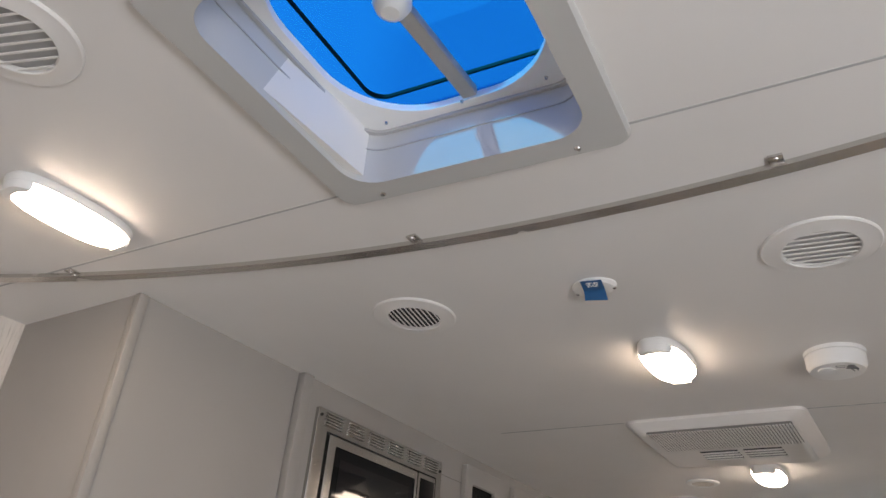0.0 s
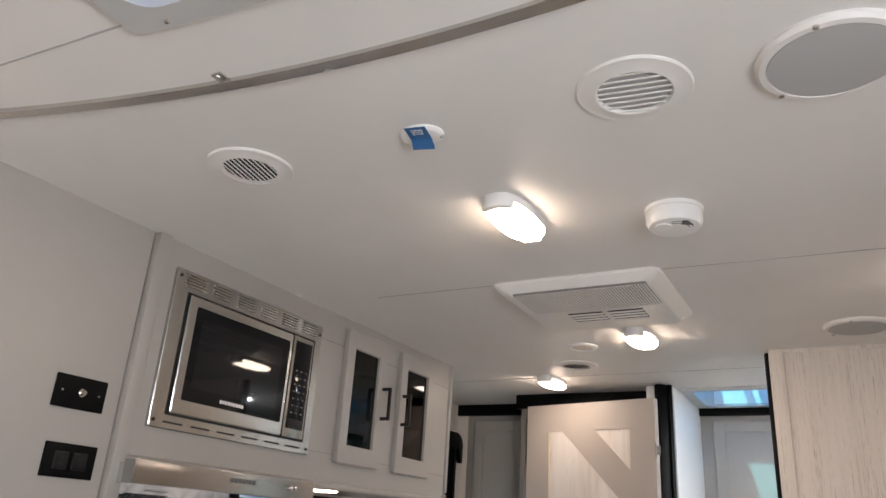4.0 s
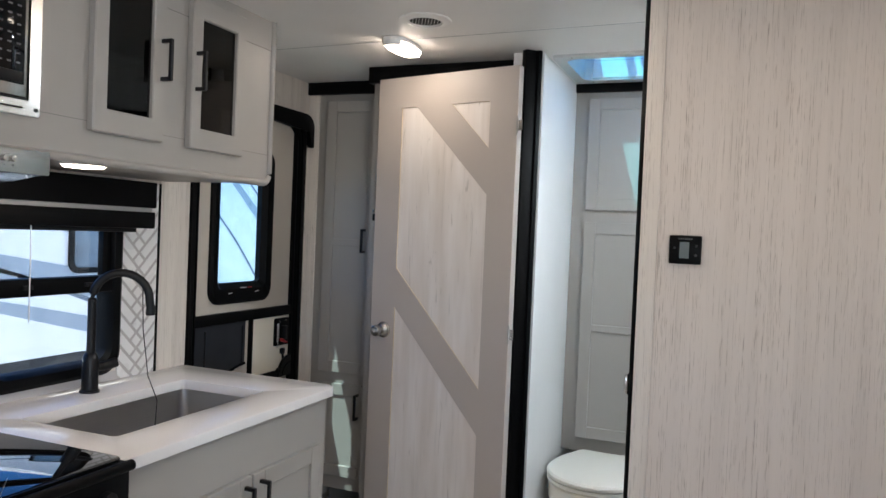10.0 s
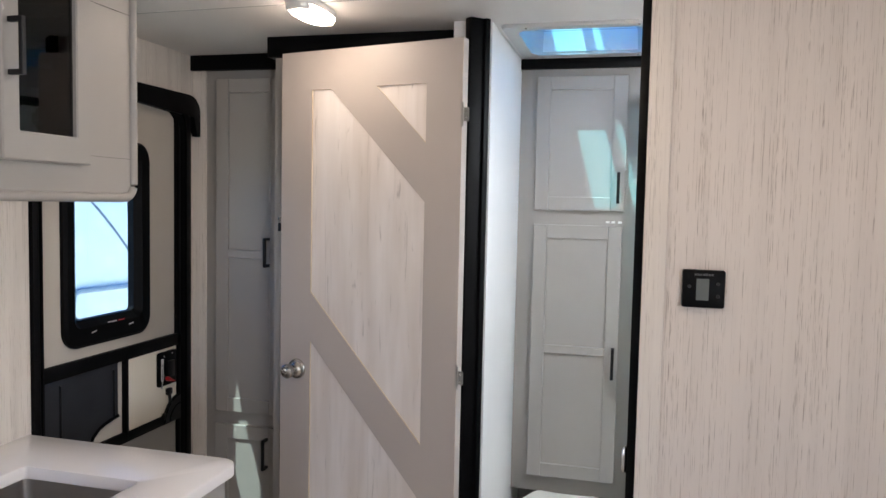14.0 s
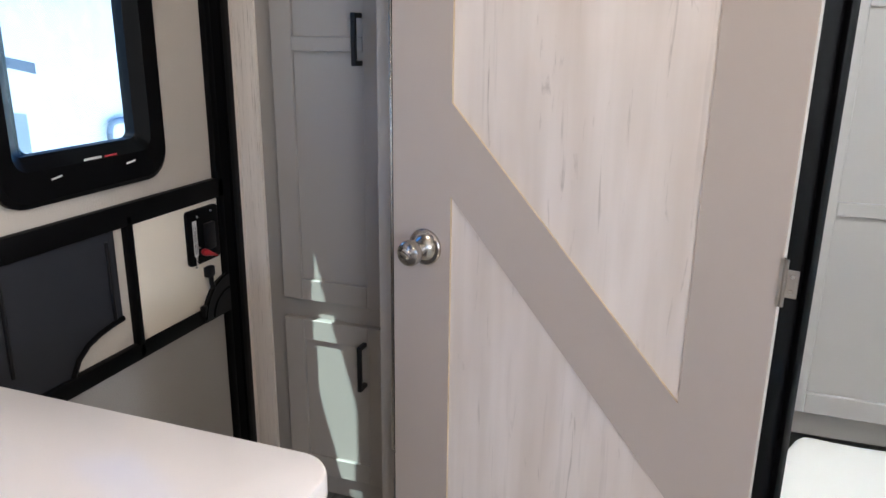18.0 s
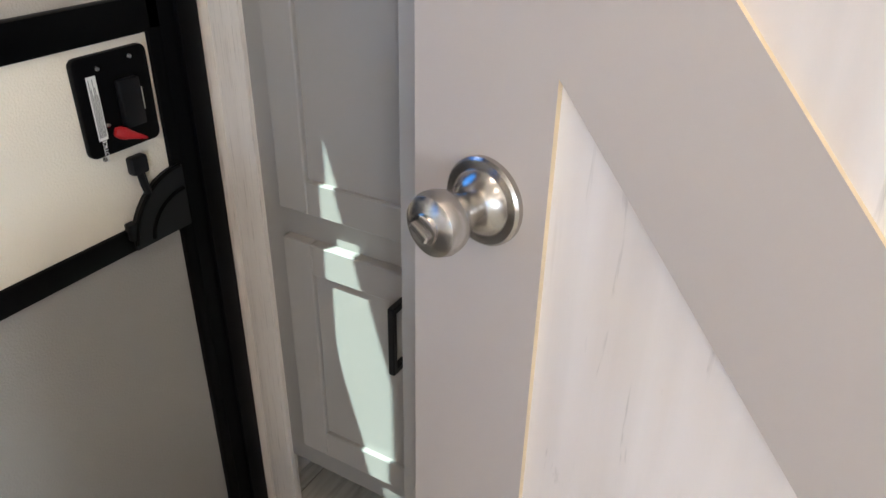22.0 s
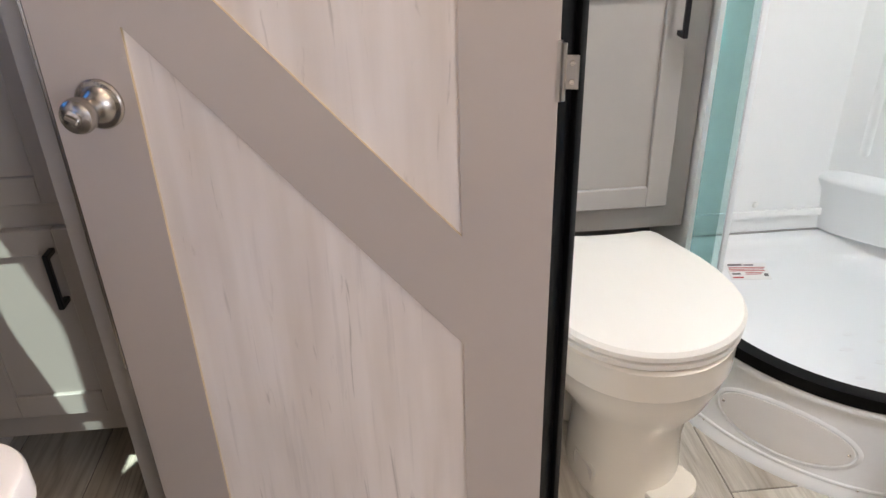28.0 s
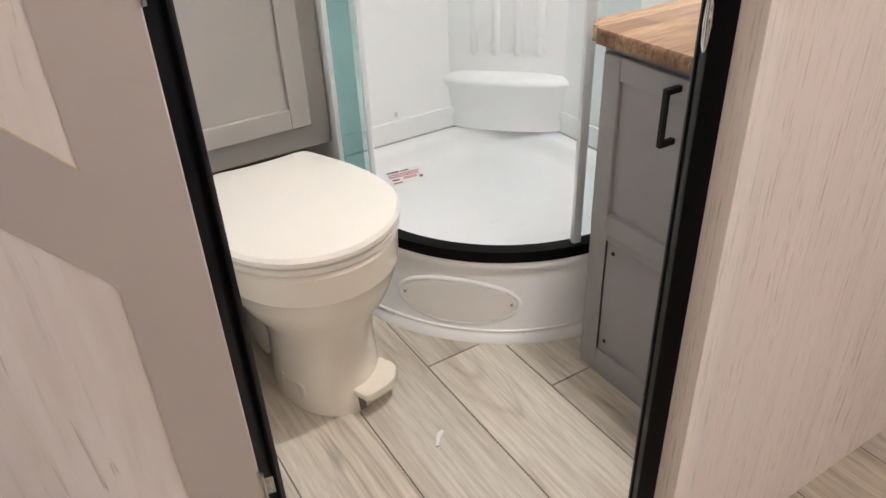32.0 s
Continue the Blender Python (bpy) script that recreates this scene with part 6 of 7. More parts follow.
def toilet():
    cx, cy = -0.262, 3.873
    e = thing("toilet", (cx, cy, 0.0), "white toilet with a closed ivory lid and foot pedal", "toilet")

    def ell(a, b, dy=0.0, n=40, p=1.0):
        return [(cx + a * math.cos(2 * math.pi * i / n), cy + dy + b * math.sin(2 * math.pi * i / n)) for i in range(n)]

    part("bowl", ring([(ell(0.122, 0.172, 0.0), 0.0), (ell(0.121, 0.171, 0.0), 0.03), (ell(0.118, 0.164, 0.0), 0.09), (ell(0.116, 0.155, 0.0), 0.15), (ell(0.126, 0.158, 0.0), 0.215), (ell(0.162, 0.188, -0.005), 0.270), (ell(0.182, 0.203, -0.005), 0.315),
                       (ell(0.189, 0.208, -0.005), 0.345), (ell(0.193, 0.212, -0.005), 0.350), (ell(0.195, 0.215, -0.005), 0.415), (ell(0.188, 0.208, -0.005), 0.422)], to_z, closed=False), M["porcelain"], e, "ivory ceramic bowl and pedestal", 30)

    def lid(k):
        pts = []
        for i in range(31):
            a = math.pi + math.pi * i / 30
            pts.append((0.204 * math.cos(a), -0.01 + 0.211 * math.sin(a)))
        right = [(0.197, 0.06), (0.181, 0.12), (0.157, 0.178), (0.138, 0.222), (0.128, 0.245), (0.116, 0.259), (0.100, 0.263), (0.05, 0.257), (0.0, 0.255)]
        pts += right
        pts += [(-u, v) for u, v in reversed(right[:-1])]
        f = 1 - k / 0.2
        return [(cx + u * f, cy + 0.02 + (v - 0.02) * f) for u, v in pts]

    part("seat", ring([(lid(0.006), 0.424), (lid(0.002), 0.428), (lid(0.002), 0.438), (lid(0.006), 0.441)], to_z, closed=False), M["toilet_lid"], e, "ivory seat")
    part("lid", ring([(lid(0.004), 0.443), (lid(0.0), 0.447), (lid(0.0), 0.457), (lid(0.006), 0.465), (lid(0.020), 0.4685), (lid(0.06), 0.4695), (lid(0.11), 0.4700), (lid(0.16), 0.4702), (lid(0.19), 0.4702)], to_z, closed=False), M["toilet_lid"], e, "closed ivory plastic lid")
    part("tank_neck", box(cx - 0.11, cx + 0.11, cy + 0.13, cy + 0.34, 0.0, 0.40, 0.02), M["porcelain"], e)
    for sgn in (-1, 1):
        part("seat_hinge", lathe([(0.018, -0.02), (0.018, 0.02), (0, 0.02)], (cx + sgn * 0.158, cy + 0.06, 0.400), "z", 12), M["porcelain"], e)
    foot = [(cx + 0.026 + 0.092 * math.cos(radians(a)), cy - 0.142 + 0.062 * math.sin(radians(a))) for a in range(-100, 81, 9)] + [(cx + 0.03, cy - 0.06), (cx - 0.02, cy - 0.12)]
    part("foot_pedal", slab(foot, to_z, 0.050, 0.070, 0.008), M["porcelain"], e, "ivory foot pedal")
    # Solid dark box paints the shaded notch under the pedal.
    part("pedal_slot", box(cx + 0.006, cx + 0.024, cy - 0.172, cy - 0.12, 0.004, 0.050, 0.003), M["shade_and_seam"], e)
    side = lambda u, v, w: (cx - 0.1195 * math.sqrt(1 - (u / 0.170) ** 2) - w, cy + u, v)
    part("base_scoop", ring([(round_rect(-0.105, -0.025, 0.012, 0.082, 0.012), -0.02), (round_rect(-0.105, -0.025, 0.012, 0.082, 0.012), 0.001), (round_rect(-0.100, -0.030, 0.017, 0.077, 0.010), 0.0016), (round_rect(-0.098, -0.032, 0.019, 0.075, 0.009), -0.002)], side), M["porcelain"], e, "ivory moulded fixing recess")
    # Nothing is hollowed out: a tan plate on the surface paints the recess's shade.
    part("scoop_floor", slab(round_rect(-0.097, -0.033, 0.020, 0.074, 0.009), side, -0.004, 0.0006), M["tan_lens"], e, "tan plate that paints the shade in the fixing recess", False)


toilet()
CX, CYY, CR = 0.478, 4.174, 0.516


def pan_outline(k, n=24, back=0.30):
    """Plan of the neo-round shower with its rounded far corner, k metres inside its outer edge."""
    xe, ye = BX1 - 0.003 - k, BY - 0.003 - k
    r = back - k
    pts = [(xe - r + r * math.cos(radians(a)), ye - r + r * math.sin(radians(a))) for a in np.linspace(0, 90, 14)]
    r2 = 0.08
    pts += [(CX - CR + k + r2 - r2 * math.sin(radians(a)), ye - r2 + r2 * math.cos(radians(a))) for a in np.linspace(0, 90, 6)]
    pts += [(CX + (CR - k) * math.cos(radians(a)), CYY + (CR - k) * math.sin(radians(a))) for a in np.linspace(180, 270, n)]
    pts += [(xe, CYY - CR + k)]
    return pts


def shower():
    e = thing("shower", (0.4, 4.1, 0.0), "white neo-round shower with curved glass and black rails", "shower")

    def foot(k):
        """Outer edge of the pan, its round front flared by k metres."""
        return [(CX + (u - CX) * (1 + k / CR), CYY + (v - CYY) * (1 + k / CR)) if i >= 20 and i < 44 else ((u, CYY - CR - k) if i == 44 else (u, v)) for i, (u, v) in enumerate(pan_outline(0.0))]
    b = bmesh.new()
    rows = [[b.verts.new((u, v, w)) for u, v in pts] for pts, w in ((foot(0.056), 0.0), (foot(0.053), 0.012), (foot(0.042), 0.021), (foot(0.034), 0.035), (foot(0.0), 0.160), (pan_outline(0.004), 0.185), (pan_outline(0.000), 0.196), (pan_outline(0.008), 0.210), (pan_outline(0.052), 0.211), (pan_outline(0.062), 0.205), (pan_outline(0.072), 0.190), (pan_outline(0.085), 0.166), (pan_outline(0.100), 0.150), (pan_outline(0.120), 0.141), (pan_outline(0.150), 0.1365), (pan_outline(0.19), 0.135))]
    for a, c in zip(rows, rows[1:]):
        for i in range(len(a)):
            b.faces.new((a[i], a[(i + 1) % len(a)], c[(i + 1) % len(a)], c[i]))
    b.faces.new(rows[-1])
    pan = part("pan", b, M["acrylic"], e, "white moulded shower pan", 50)
    # black sill rail along the arc
    def arc(r, a0, a1, n=28):
        return [(CX + r * math.cos(radians(a)), CYY + r * math.sin(radians(a))) for a in np.linspace(a0, a1, n)]
    def band(name, r0, r1, z0, z1, a0, a1, mat, par, lab=""):
        pts = arc(r1, a0, a1) + arc(r0, a1, a0)
        return part(name, slab(pts, to_z, z0, z1), mat, par, lab, 40)
    band("sill_rail", CR - 0.040, CR - 0.004, 0.210, 0.240, 182, 270, M["black_trim"], e, "black sill rail")
    band("head_rail", CR - 0.045, CR - 0.008, 1.930, 1.965, 180, 270, M["black_trim"], e, "black head rail")
    band("fixed_pane", CR - 0.020, CR - 0.015, 0.240, 1.930, 179, 194, M["shower_glass_mid"], e, "greenish fixed glass")
    band("sliding_pane", CR - 0.036, CR - 0.031, 0.240, 1.930, 168, 188, M["shower_glass_deep"], e, "greenish sliding glass")
    band("fixed_pane", CR - 0.020, CR - 0.015, 0.240, 1.930, 255.5, 270, M["shower_glass_pale"], e, "greenish fixed glass")
    for a, wd, m in ((194, 0.006, "shower_profile"), (256.0, 0.022, "shower_profile")):
        cx, cy = CX + (CR - 0.022) * math.cos(radians(a)), CYY + (CR - 0.022) * math.sin(radians(a))
        b = box(-0.008, 0.008, -wd / 2, wd / 2, 0.240, 1.93, 0.002)
        bmesh.ops.transform(b, matrix=Matrix.Translation((cx, cy, 0)) @ Matrix.Rotation(radians(a), 4, "Z"), verts=b.verts)
        part("edge_profile", b, M[m], e)
    a = 193
    for r0 in (CR - 0.012, CR - 0.068):
        cx, cy = CX + (r0 + 0.014) * math.cos(radians(a)), CYY + (r0 + 0.014) * math.sin(radians(a))
        rot = Matrix.Rotation(radians(a), 4, "Z") @ Matrix.Rotation(radians(90), 4, "Y")
        part("door_knob", lathe([(0.018, -0.018), (0.020, -0.014), (0.020, 0.014), (0.018, 0.018)], (cx, cy, 1.06), rot, 20), M["black_metal"], e, "black round door knob")
    # oval access plate on the apron
    ca = 222
    def wrap(u, v, w):
        a = radians(ca) + u / CR
        r = CR + 0.034 * (0.160 - 0.100 - v) / 0.125 + w
        return (CX + r * math.cos(a), CYY + r * math.sin(a), 0.100 + v)
    def oval(a, b_):
        return [(a * math.cos(2 * math.pi * i / 48), b_ * math.sin(2 * math.pi * i / 48)) for i in range(48)]
    part("access_rim", ring([(oval(0.166, 0.064), -0.003), (oval(0.160, 0.060), 0.0015), (oval(0.152, 0.054), 0.003), (oval(0.148, 0.051), -0.002)], wrap), M["acrylic"], pan)
    pl = part("access_plate", ring([(oval(0.147, 0.0505), -0.002), (oval(0.146, 0.050), 0.003), (oval(0.09, 0.034), 0.0035), (oval(0.04, 0.015), 0.0035), (oval(0.01, 0.004), 0.0035)], wrap, closed=False), M["white_plastic"], pan, "oval white access plate")
    for u, v in ((-0.136, 0.0), (0.136, 0.0)):
        p = Vector(wrap(u, v, 0.0))
        b = lathe([(0.0045, 0), (0.003, 0.002), (0, 0.002)], (0, 0, 0), "x", 10)
        bmesh.ops.transform(b, matrix=Matrix.Translation(p) @ Matrix.Rotation(radians(ca) + u / CR, 4, "Z") @ Matrix.Translation((0.004, 0, 0)), verts=b.verts)
        part("screw", b, M["chrome"], pl)
    for u in (-0.165, 0.165):
        p = Vector(wrap(u, -0.072, 0.002))
        b = lathe([(0.0045, 0), (0.003, 0.002), (0, 0.002)], (0, 0, 0), "x", 10)
        bmesh.ops.transform(b, matrix=Matrix.Translation(p) @ Matrix.Rotation(radians(ca) + u / CR, 4, "Z"), verts=b.verts)
        part("screw", b, M["chrome"], pan)
    b = tube([(CX + (CR + 0.036) * math.cos(radians(a)), CYY + (CR + 0.036) * math.sin(radians(a)), 0.030 + 0.012 * max(0, (a - 240) / 30)) for a in range(186, 271, 4)], 0.0045, 8)
    part("apron_ridge", b, M["acrylic"], pan)
    # moulded surround
    x0, x1, y1 = CX - CR + 0.004, BX1 - 0.004, BY - 0.004
    zs = 1.185
    def sweep(d0, d1, z0, z1, z0b=None):
        """Band that follows the shower's wall: from d0 to d1 metres off it."""
        out = pan_outline(0.0)[:21] + [(x0, CYY)]
        pa, pb = [(x1, CYY - CR + 0.02)] + pan_outline(d0)[:20] + [(CX - CR + d0, CYY)], [(x1 - d1, CYY - CR + 0.02)] + pan_outline(d1)[:20] + [(CX - CR + d1, CYY)]
        b = bmesh.new()
        rows = [[b.verts.new((u, v, w)) for u, v in pts] for pts, w in ((pa, z0), (pa, z1), (pb, z1), (pb, z0 if z0b is None else z0b))]
        for a, c in zip(rows, rows[1:] + rows[:1]):
            for q in range(len(a) - 1):
                b.faces.new((a[q], a[q + 1], c[q + 1], c[q]))
        for q in (0, -1):
            b.faces.new([r[q] for r in rows])
        return b
    su = part("surround", sweep(0.002, 0.014, 0.215, zs), M["acrylic"], e, "white moulded wall surround", 50)
    part("ledge", sweep(0.002, 0.030, zs - 0.012, zs + 0.014), M["acrylic"], su, smooth=50)
    part("bead", sweep(0.004, 0.022, 0.262, 0.286), M["acrylic"], su, smooth=50)
    part("caulk_line", sweep(0.010, 0.018, 0.2105, 0.2130), M["grey_slot"], su, smooth=50)
    # corner column with ribs and a shelf
    cc = Vector((x1 - 0.012, y1 - 0.012, 0))
    pts = [(cc.x, cc.y), (cc.x - 0.27, cc.y), (cc.x - 0.225, cc.y - 0.035), (cc.x - 0.035, cc.y - 0.225), (cc.x, cc.y - 0.27)]
    part("corner_column", slab(pts, to_z, 0.40, zs - 0.014, 0.01), M["acrylic"], su)
    pts2 = [(cc.x, cc.y), (cc.x - 0.29, cc.y), (cc.x - 0.27, cc.y - 0.05), (cc.x - 0.20, cc.y - 0.13), (cc.x - 0.13, cc.y - 0.20), (cc.x - 0.05, cc.y - 0.27), (cc.x, cc.y - 0.29)]
    b = ring([([(cc.x + (u - cc.x) * 0.90, cc.y + (v - cc.y) * 0.90) for u, v in pts2], 0.216), ([(cc.x + (u - cc.x) * 0.94, cc.y + (v - cc.y) * 0.94) for u, v in pts2], 0.345), (pts2, 0.378), (pts2, 0.388), ([(cc.x + (u - cc.x) * 0.97, cc.y + (v - cc.y) * 0.97) for u, v in pts2], 0.398), ([(cc.x + (u - cc.x) * 0.86, cc.y + (v - cc.y) * 0.86) for u, v in pts2], 0.408), ([(cc.x + (u - cc.x) * 0.70, cc.y + (v - cc.y) * 0.70) for u, v in pts2], 0.416)], to_z, closed=False)
    part("corner_shelf", b, M["acrylic"], su, "white moulded corner shelf", 60)
    for i in range(4):
        t = (i + 0.5) / 4
        p = Vector((cc.x - 0.228 + 0.198 * t, cc.y - 0.030 - 0.198 * t, 0))
        part("rib", lathe([(0, 0.452), (0.010, 0.4545), (0.018, 0.462), (0.022, 0.474), (0.022, 0.482), (0.022, 1.15), (0, 1.15)], (p.x + 0.011, p.y + 0.011, 0), "z", 20), M["acrylic"], su)
    st = part("sticker", box(-0.045, 0.045, -0.026, 0.026, 0, 0.0005), M["label_white"], e, "white and red care sticker", False)
    st.matrix_basis = Matrix.Translation(Vector((0.285, 4.425, 0.1462)) - ORIGIN[e.name]) @ Matrix.Rotation(radians(-6), 4, "Z") @ Matrix.Rotation(radians(15), 4, "X") @ Matrix.Scale(1.3, 4) @ Matrix.Translation(ORIGIN[e.name])
    for a, c, v, h, m in ((-0.042, -0.010, 0.018, 0.006, "label_ink"), (-0.006, 0.016, 0.018, 0.004, "label_ink"), (-0.042, 0.040, 0.011, 0.002, "red_ink"), (-0.042, 0.036, 0.006, 0.002, "red_ink"), (-0.042, 0.038, 0.001, 0.002, "red_ink"),
                          (-0.008, 0.030, -0.005, 0.002, "red_ink"), (-0.008, 0.026, -0.010, 0.002, "red_ink"), (-0.040, -0.016, -0.021, 0.004, "red_ink"), (0.032, 0.041, -0.016, 0.008, "label_ink"), (-0.038, -0.020, -0.010, 0.005, "label_ink")):
        part("print_bar", box(a, c, v, v + h, 0.0005, 0.0009), M[m], st, smooth=False)
    part("wall_plug", lathe([(0, -0.004), (0.006, -0.004), (0.009, -0.002), (0.009, 0.001), (0, 0.001)], (0.330, 4.538, 0.308), "y", 14), M["label_white"], e, "small grey round wall plug")
    return e


shower()


def shower_hose():
    e = thing("shower_hose", (0.42, BY - 0.03, 1.5), "black hand-shower hose and bracket on the shower wall", "shower hose")
    y = BY
    part("bracket", box(0.385, 0.425, y - 0.03, y, 1.66, 1.72, 0.006), M["black_metal"], e)
    part("hose", tube([(0.41, y - 0.03, 1.72), (0.395, y - 0.035, 1.62), (0.40, y - 0.04, 1.55), (0.43, y - 0.045, 1.47), (0.48, y - 0.05, 1.40), (0.56, y - 0.05, 1.34)], 0.0065, 8), M["black_metal"], e)
    part("clip", box(0.36, 0.425, y - 0.02, y - 0.006, 1.535, 1.548, 0.002), M["black_metal"], e)


shower_hose()


def vanity():
    e = thing("vanity", (0.5, 3.3, 0.0), "grey bathroom vanity with a framed door and black handle", "vanity")
    x, y0, y1 = 0.272, TY + 0.045, 3.556
    part("body", box(x + 0.012, BX1 - 0.003, y0, y1, 0.0, 0.788, 0.001), M["vanity"], e)
    part("face_frame", boxes([(x, x + 0.012, y0, 3.098, 0.0, 0.788), (x, x + 0.012, 3.507, y1, 0.0, 0.788), (x, x + 0.012, 3.098, 3.507, 0.0, 0.073), (x, x + 0.012, 3.098, 3.507, 0.370, 0.788)], 0.001), M["vanity"], e)

    def fd(name, a, c, z0, z1, st):
        d = part(name, box(x - 0.008, x, a + 0.003, c - 0.003, z0 + 0.003, z1 - 0.003), M["vanity"], e, smooth=False)
        for i, r in enumerate(((a, a + st, z0, z1), (c - st, c, z0, z1), (a + st, c - st, z0, z0 + st), (a + st, c - st, z1 - st, z1))):
            part("stile" if i < 2 else "rail", box(x - 0.018, x, *r, 0.0018, 1), M["vanity"], d)
        return d
    d = fd("door", 3.16, 3.540, 0.400, 0.772, 0.045)
    bar_pull(d, x - 0.018, 3.352, 0.655, 0.762, (-1, 0, 0))
    p = part("lower_panel", box(x + 0.005, x + 0.0118, 3.0985, 3.5065, 0.0735, 0.3695, 0.001), M["vanity"], e, "plain recessed panel")
    for z in (0.343, 0.104):
        part("screw", lathe([(0.005, 0), (0.004, 0.002), (0, 0.002)], (x + 0.005, 3.487, z), AXIS["x"] @ Matrix.Rotation(radians(180), 4, "X"), 10), M["black_metal"], p)
    t = thing("bathroom_worktop", (0.5, 3.3, 0.79), "brown wood-look bathroom worktop with a rounded corner", "worktop")
    X0, X1, Y0, Y1 = 0.240, BX1 - 0.003, TY + 0.035, 3.592
    out = [(X1, Y0), (X1, Y1)] + [(X0 + 0.05 + 0.05 * math.cos(radians(a)), Y1 - 0.05 + 0.05 * math.sin(radians(a))) for a in range(90, 181, 10)] + [(X0, Y0)]
    part("slab", slab(out, to_z, 0.7885, 0.818, 0.011), M["butcher"], t)
    s = thing("wash_basin", (0.52, 3.28, 0.82), "white round basin on the brown bathroom worktop", "basin")
    part("bowl", lathe([(0.13, 0.0), (0.15, 0.03), (0.16, 0.06), (0.155, 0.065), (0.14, 0.04), (0.06, 0.012), (0, 0.01)], (0.54, 3.30, 0.8185), "z", 36, (1.0, 1.15)), M["porcelain"], s)


vanity()
solid("paint_chip", slab([(-0.170, 3.512), (-0.150, 3.540), (-0.136, 3.545), (-0.132, 3.538), (-0.150, 3.527), (-0.164, 3.508)], to_z, 0.0045, 0.008), M["label_white"], "small white plastic scrap on the floor", "scrap", smooth=False)
for i, (xx, yy, rr_) in enumerate(((0.36, 4.04, 0.022), (0.42, 3.98, 0.028), (0.47, 4.06, 0.02), (0.33, 3.93, 0.016), (0.52, 4.12, 0.024), (0.40, 4.10, 0.016))):
    pts = [(xx + rr_ * (0.8 + 0.2 * math.sin(3.1 * k + i)) * math.cos(k * 0.5236), yy + rr_ * 0.45 * (0.8 + 0.2 * math.sin(3.1 * k + i)) * math.sin(k * 0.5236)) for k in range(12)]
    solid("dust_mark", slab(pts, to_z, 0.1352, 0.1356), M["dust"], "grey dusty footprint mark in the shower pan", "dust mark", "dust marks", smooth=False)

# ---------------------------------------------------------------- floor, laid plank by plank
fl = solid("floor", boxes([(WX, RX, -1.6, 4.61, -0.03, 0.0)]), M["joint"], "greige wood-look vinyl plank floor", "floor", kind="structure", smooth=False)
PWD, GAP, PL = 0.2065, 0.0028, 1.22
xs0 = -0.052 - 9 * PWD


def plank_mesh(w, l):
    b = box(0, w, 0, l, 0.0, 0.004, 0.0012, 1)
    me = bpy.data.meshes.new("plank")
    b.to_mesh(me)
    b.free()
    me.materials.append(M["plank"])
    return me


meshes = {}
for c in range(18):
    x = xs0 + c * PWD
    if x > RX or x + PWD < WX:
        continue
    off = {9: 3.742, 10: 3.520, 8: 2.95, 7: 3.35, 11: 3.10}.get(c, 3.0 + (c * 0.37) % 1.0)
    y = off - 5 * PL
    while y < 4.61:
        a, d = max(y, -1.6), min(y + PL, 4.61)
        xa, xb = max(x, WX), min(x + PWD, RX)
        if d - a > 0.02 and xb - xa > 0.01:
            key = (round(xb - xa - GAP, 4), round(d - a - GAP, 4))
            if key not in meshes:
                meshes[key] = plank_mesh(*key)
            ob = new("plank", meshes[key])
            ob.location = (xa + GAP / 2, a + GAP / 2, 0.0)
            ob.parent = fl
        y += PL

# ---------------------------------------------------------------- backsplash, strip by strip
bs = solid("wall_backsplash", boxes([(WX, WX + 0.003, 1.35, 2.290, 0.85, 1.535), (WX, WX + 0.003, 2.792, 2.965, 0.85, 1.535), (WX, WX + 0.003, 2.290, 2.792, 0.85, 0.88), (WX, WX + 0.003, 2.290, 2.792, 1.44, 1.535), (WX, WX + 0.003, 0.91, 1.35, 0.85, 1.37)]),
           M["grout"], "white and grey herringbone backsplash panel", "wall", kind="structure", smooth=False)
W_, L_ = 0.080, 0.160


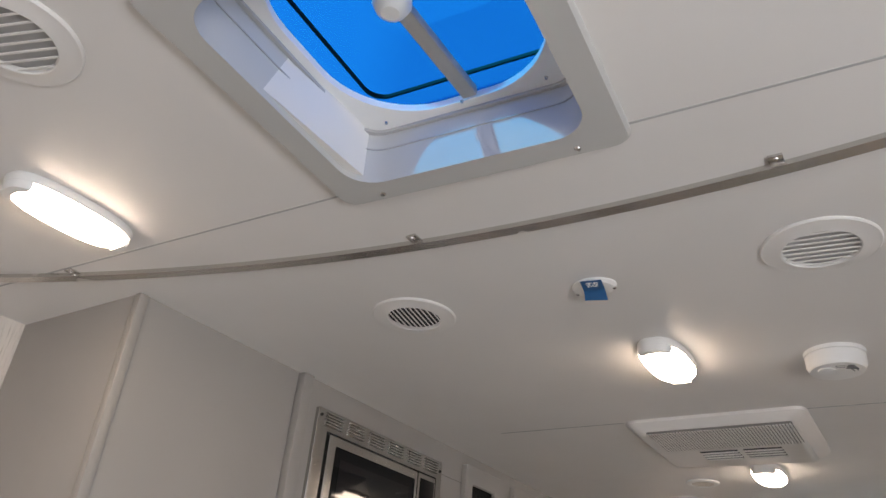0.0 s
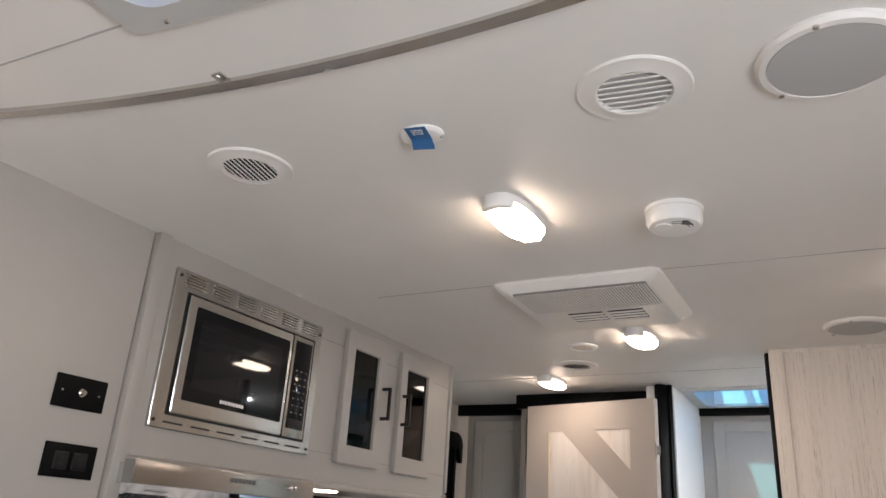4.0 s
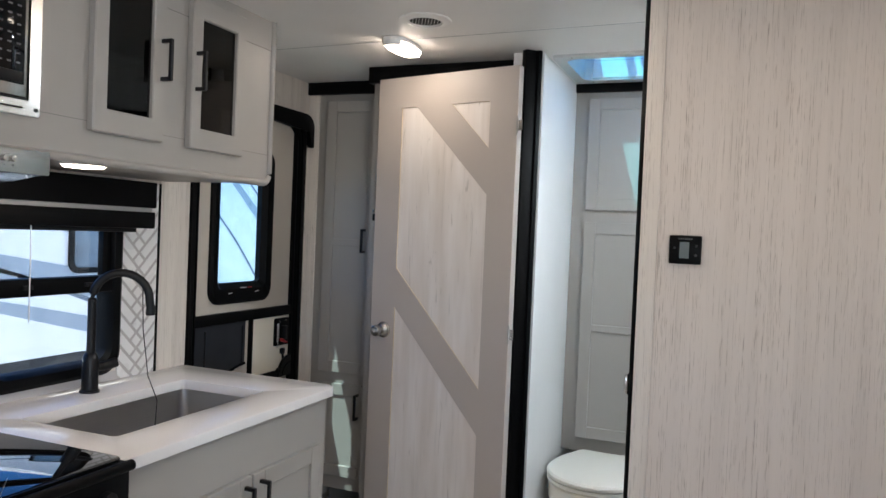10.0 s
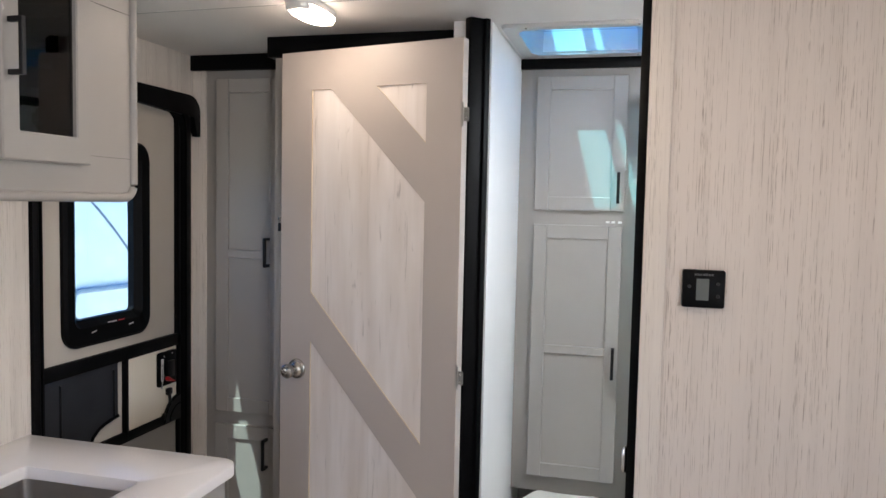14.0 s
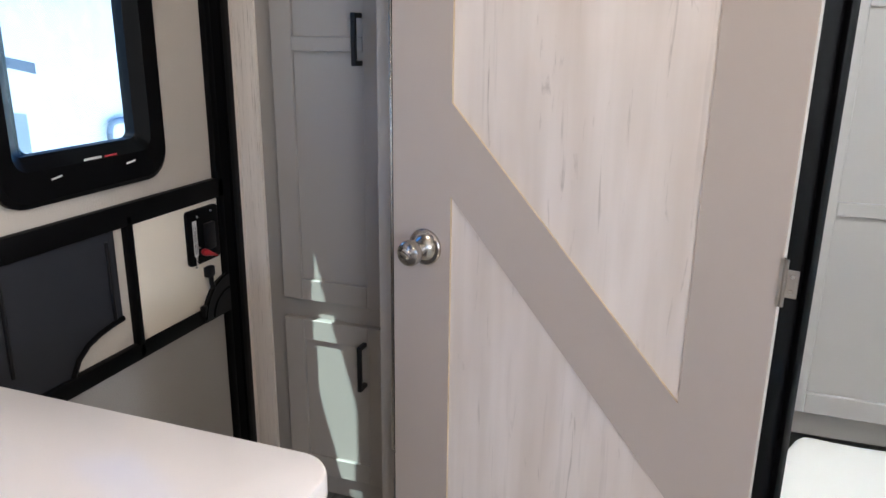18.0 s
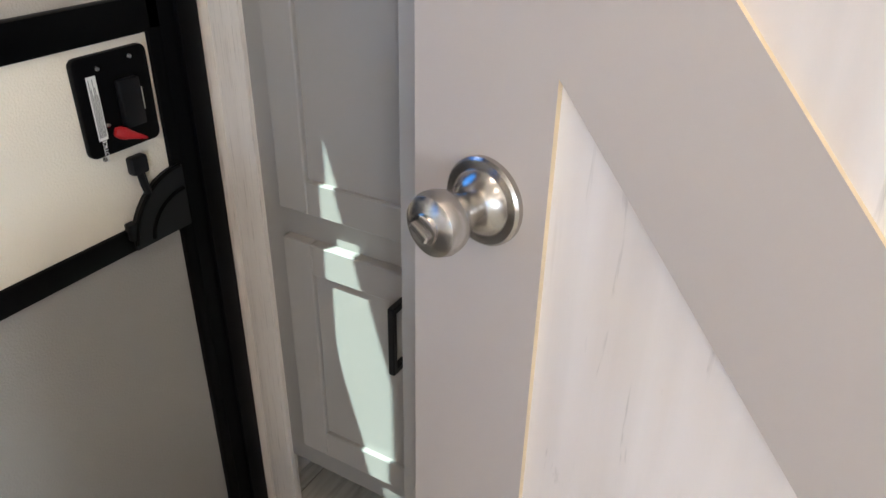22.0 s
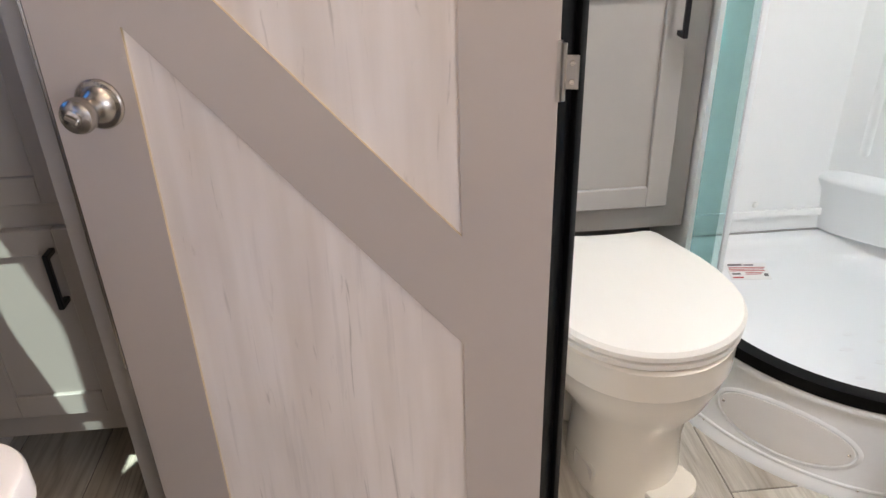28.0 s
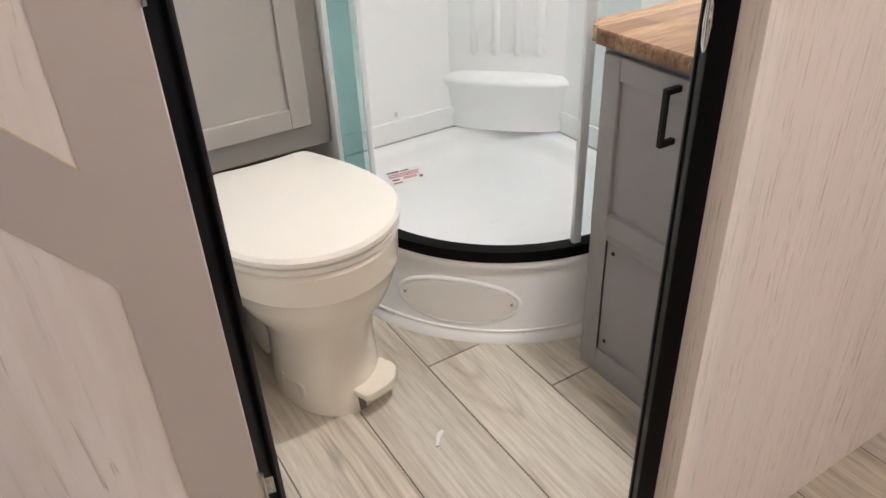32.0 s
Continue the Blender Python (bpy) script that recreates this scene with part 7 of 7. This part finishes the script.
def clip_poly(pts, lo_u, hi_u, lo_v, hi_v):
    for axis, lim, sign in ((0, lo_u, 1), (0, hi_u, -1), (1, lo_v, 1), (1, hi_v, -1)):
        out = []
        for i in range(len(pts)):
            a, c = pts[i - 1], pts[i]
            da, dc = sign * (a[axis] - lim), sign * (c[axis] - lim)
            if (da >= 0) != (dc >= 0):
                t = da / (da - dc)
                out.append((a[0] + t * (c[0] - a[0]), a[1] + t * (c[1] - a[1])))
            if dc >= 0:
                out.append(c)
        pts = out
        if len(pts) < 3:
            return []
    return pts


rest = bmesh.new()
made = 0
for k in range(-40, 41):
    for q in range(-14, 15):
        for up in (0, 1):
            x, y = k * W_ + q * L_, k * W_ - q * L_
            g = 0.0056
            # each board of the pattern: one whole strip, and one cut into a short and a long piece
            bits = ((g, L_ - g, g, W_ / 2 - g), (g, 0.26 * L_ - g, W_ / 2 + g, W_ - g), (0.26 * L_ + g, L_ - g, W_ / 2 + g, W_ - g))
            c45 = math.sqrt(0.5)
            for l0, l1, w0, w1 in bits:
              r = (x + l0, x + l1, y + w0, y + w1) if not up else (x + w0, x + w1, y + W_ + l0, y + W_ + l1)
              pts = [(r[0], r[2]), (r[1], r[2]), (r[1], r[3]), (r[0], r[3])]
              pts = [(2.0 + (a - b_) * c45, 1.2 + (a + b_) * c45) for a, b_ in pts]
              for u0, u1, v0, v1 in ((1.42, 2.288, 0.85, 1.535), (2.794, 2.963, 0.85, 1.535), (0.92, 1.42, 0.85, 1.37)):
                  p = clip_poly(pts, u0, u1, v0, v1)
                  if len(p) < 3:
                      continue
                  area = abs(sum(p[i - 1][0] * p[i][1] - p[i][0] * p[i - 1][1] for i in range(len(p)))) / 2
                  if area < 2e-5:
                      continue
                  b = slab(p, to_x, WX + 0.003, WX + 0.0046)
                  if made < 290 and u0 > 1.0:
                      made += 1
                      part("strip", b, M["tile"], bs, smooth=False)
                  else:
                      merge(rest, b)
if len(rest.verts):
    tagged(part("strips", rest, M["tile"], bs, smooth=False), kind="stuff")
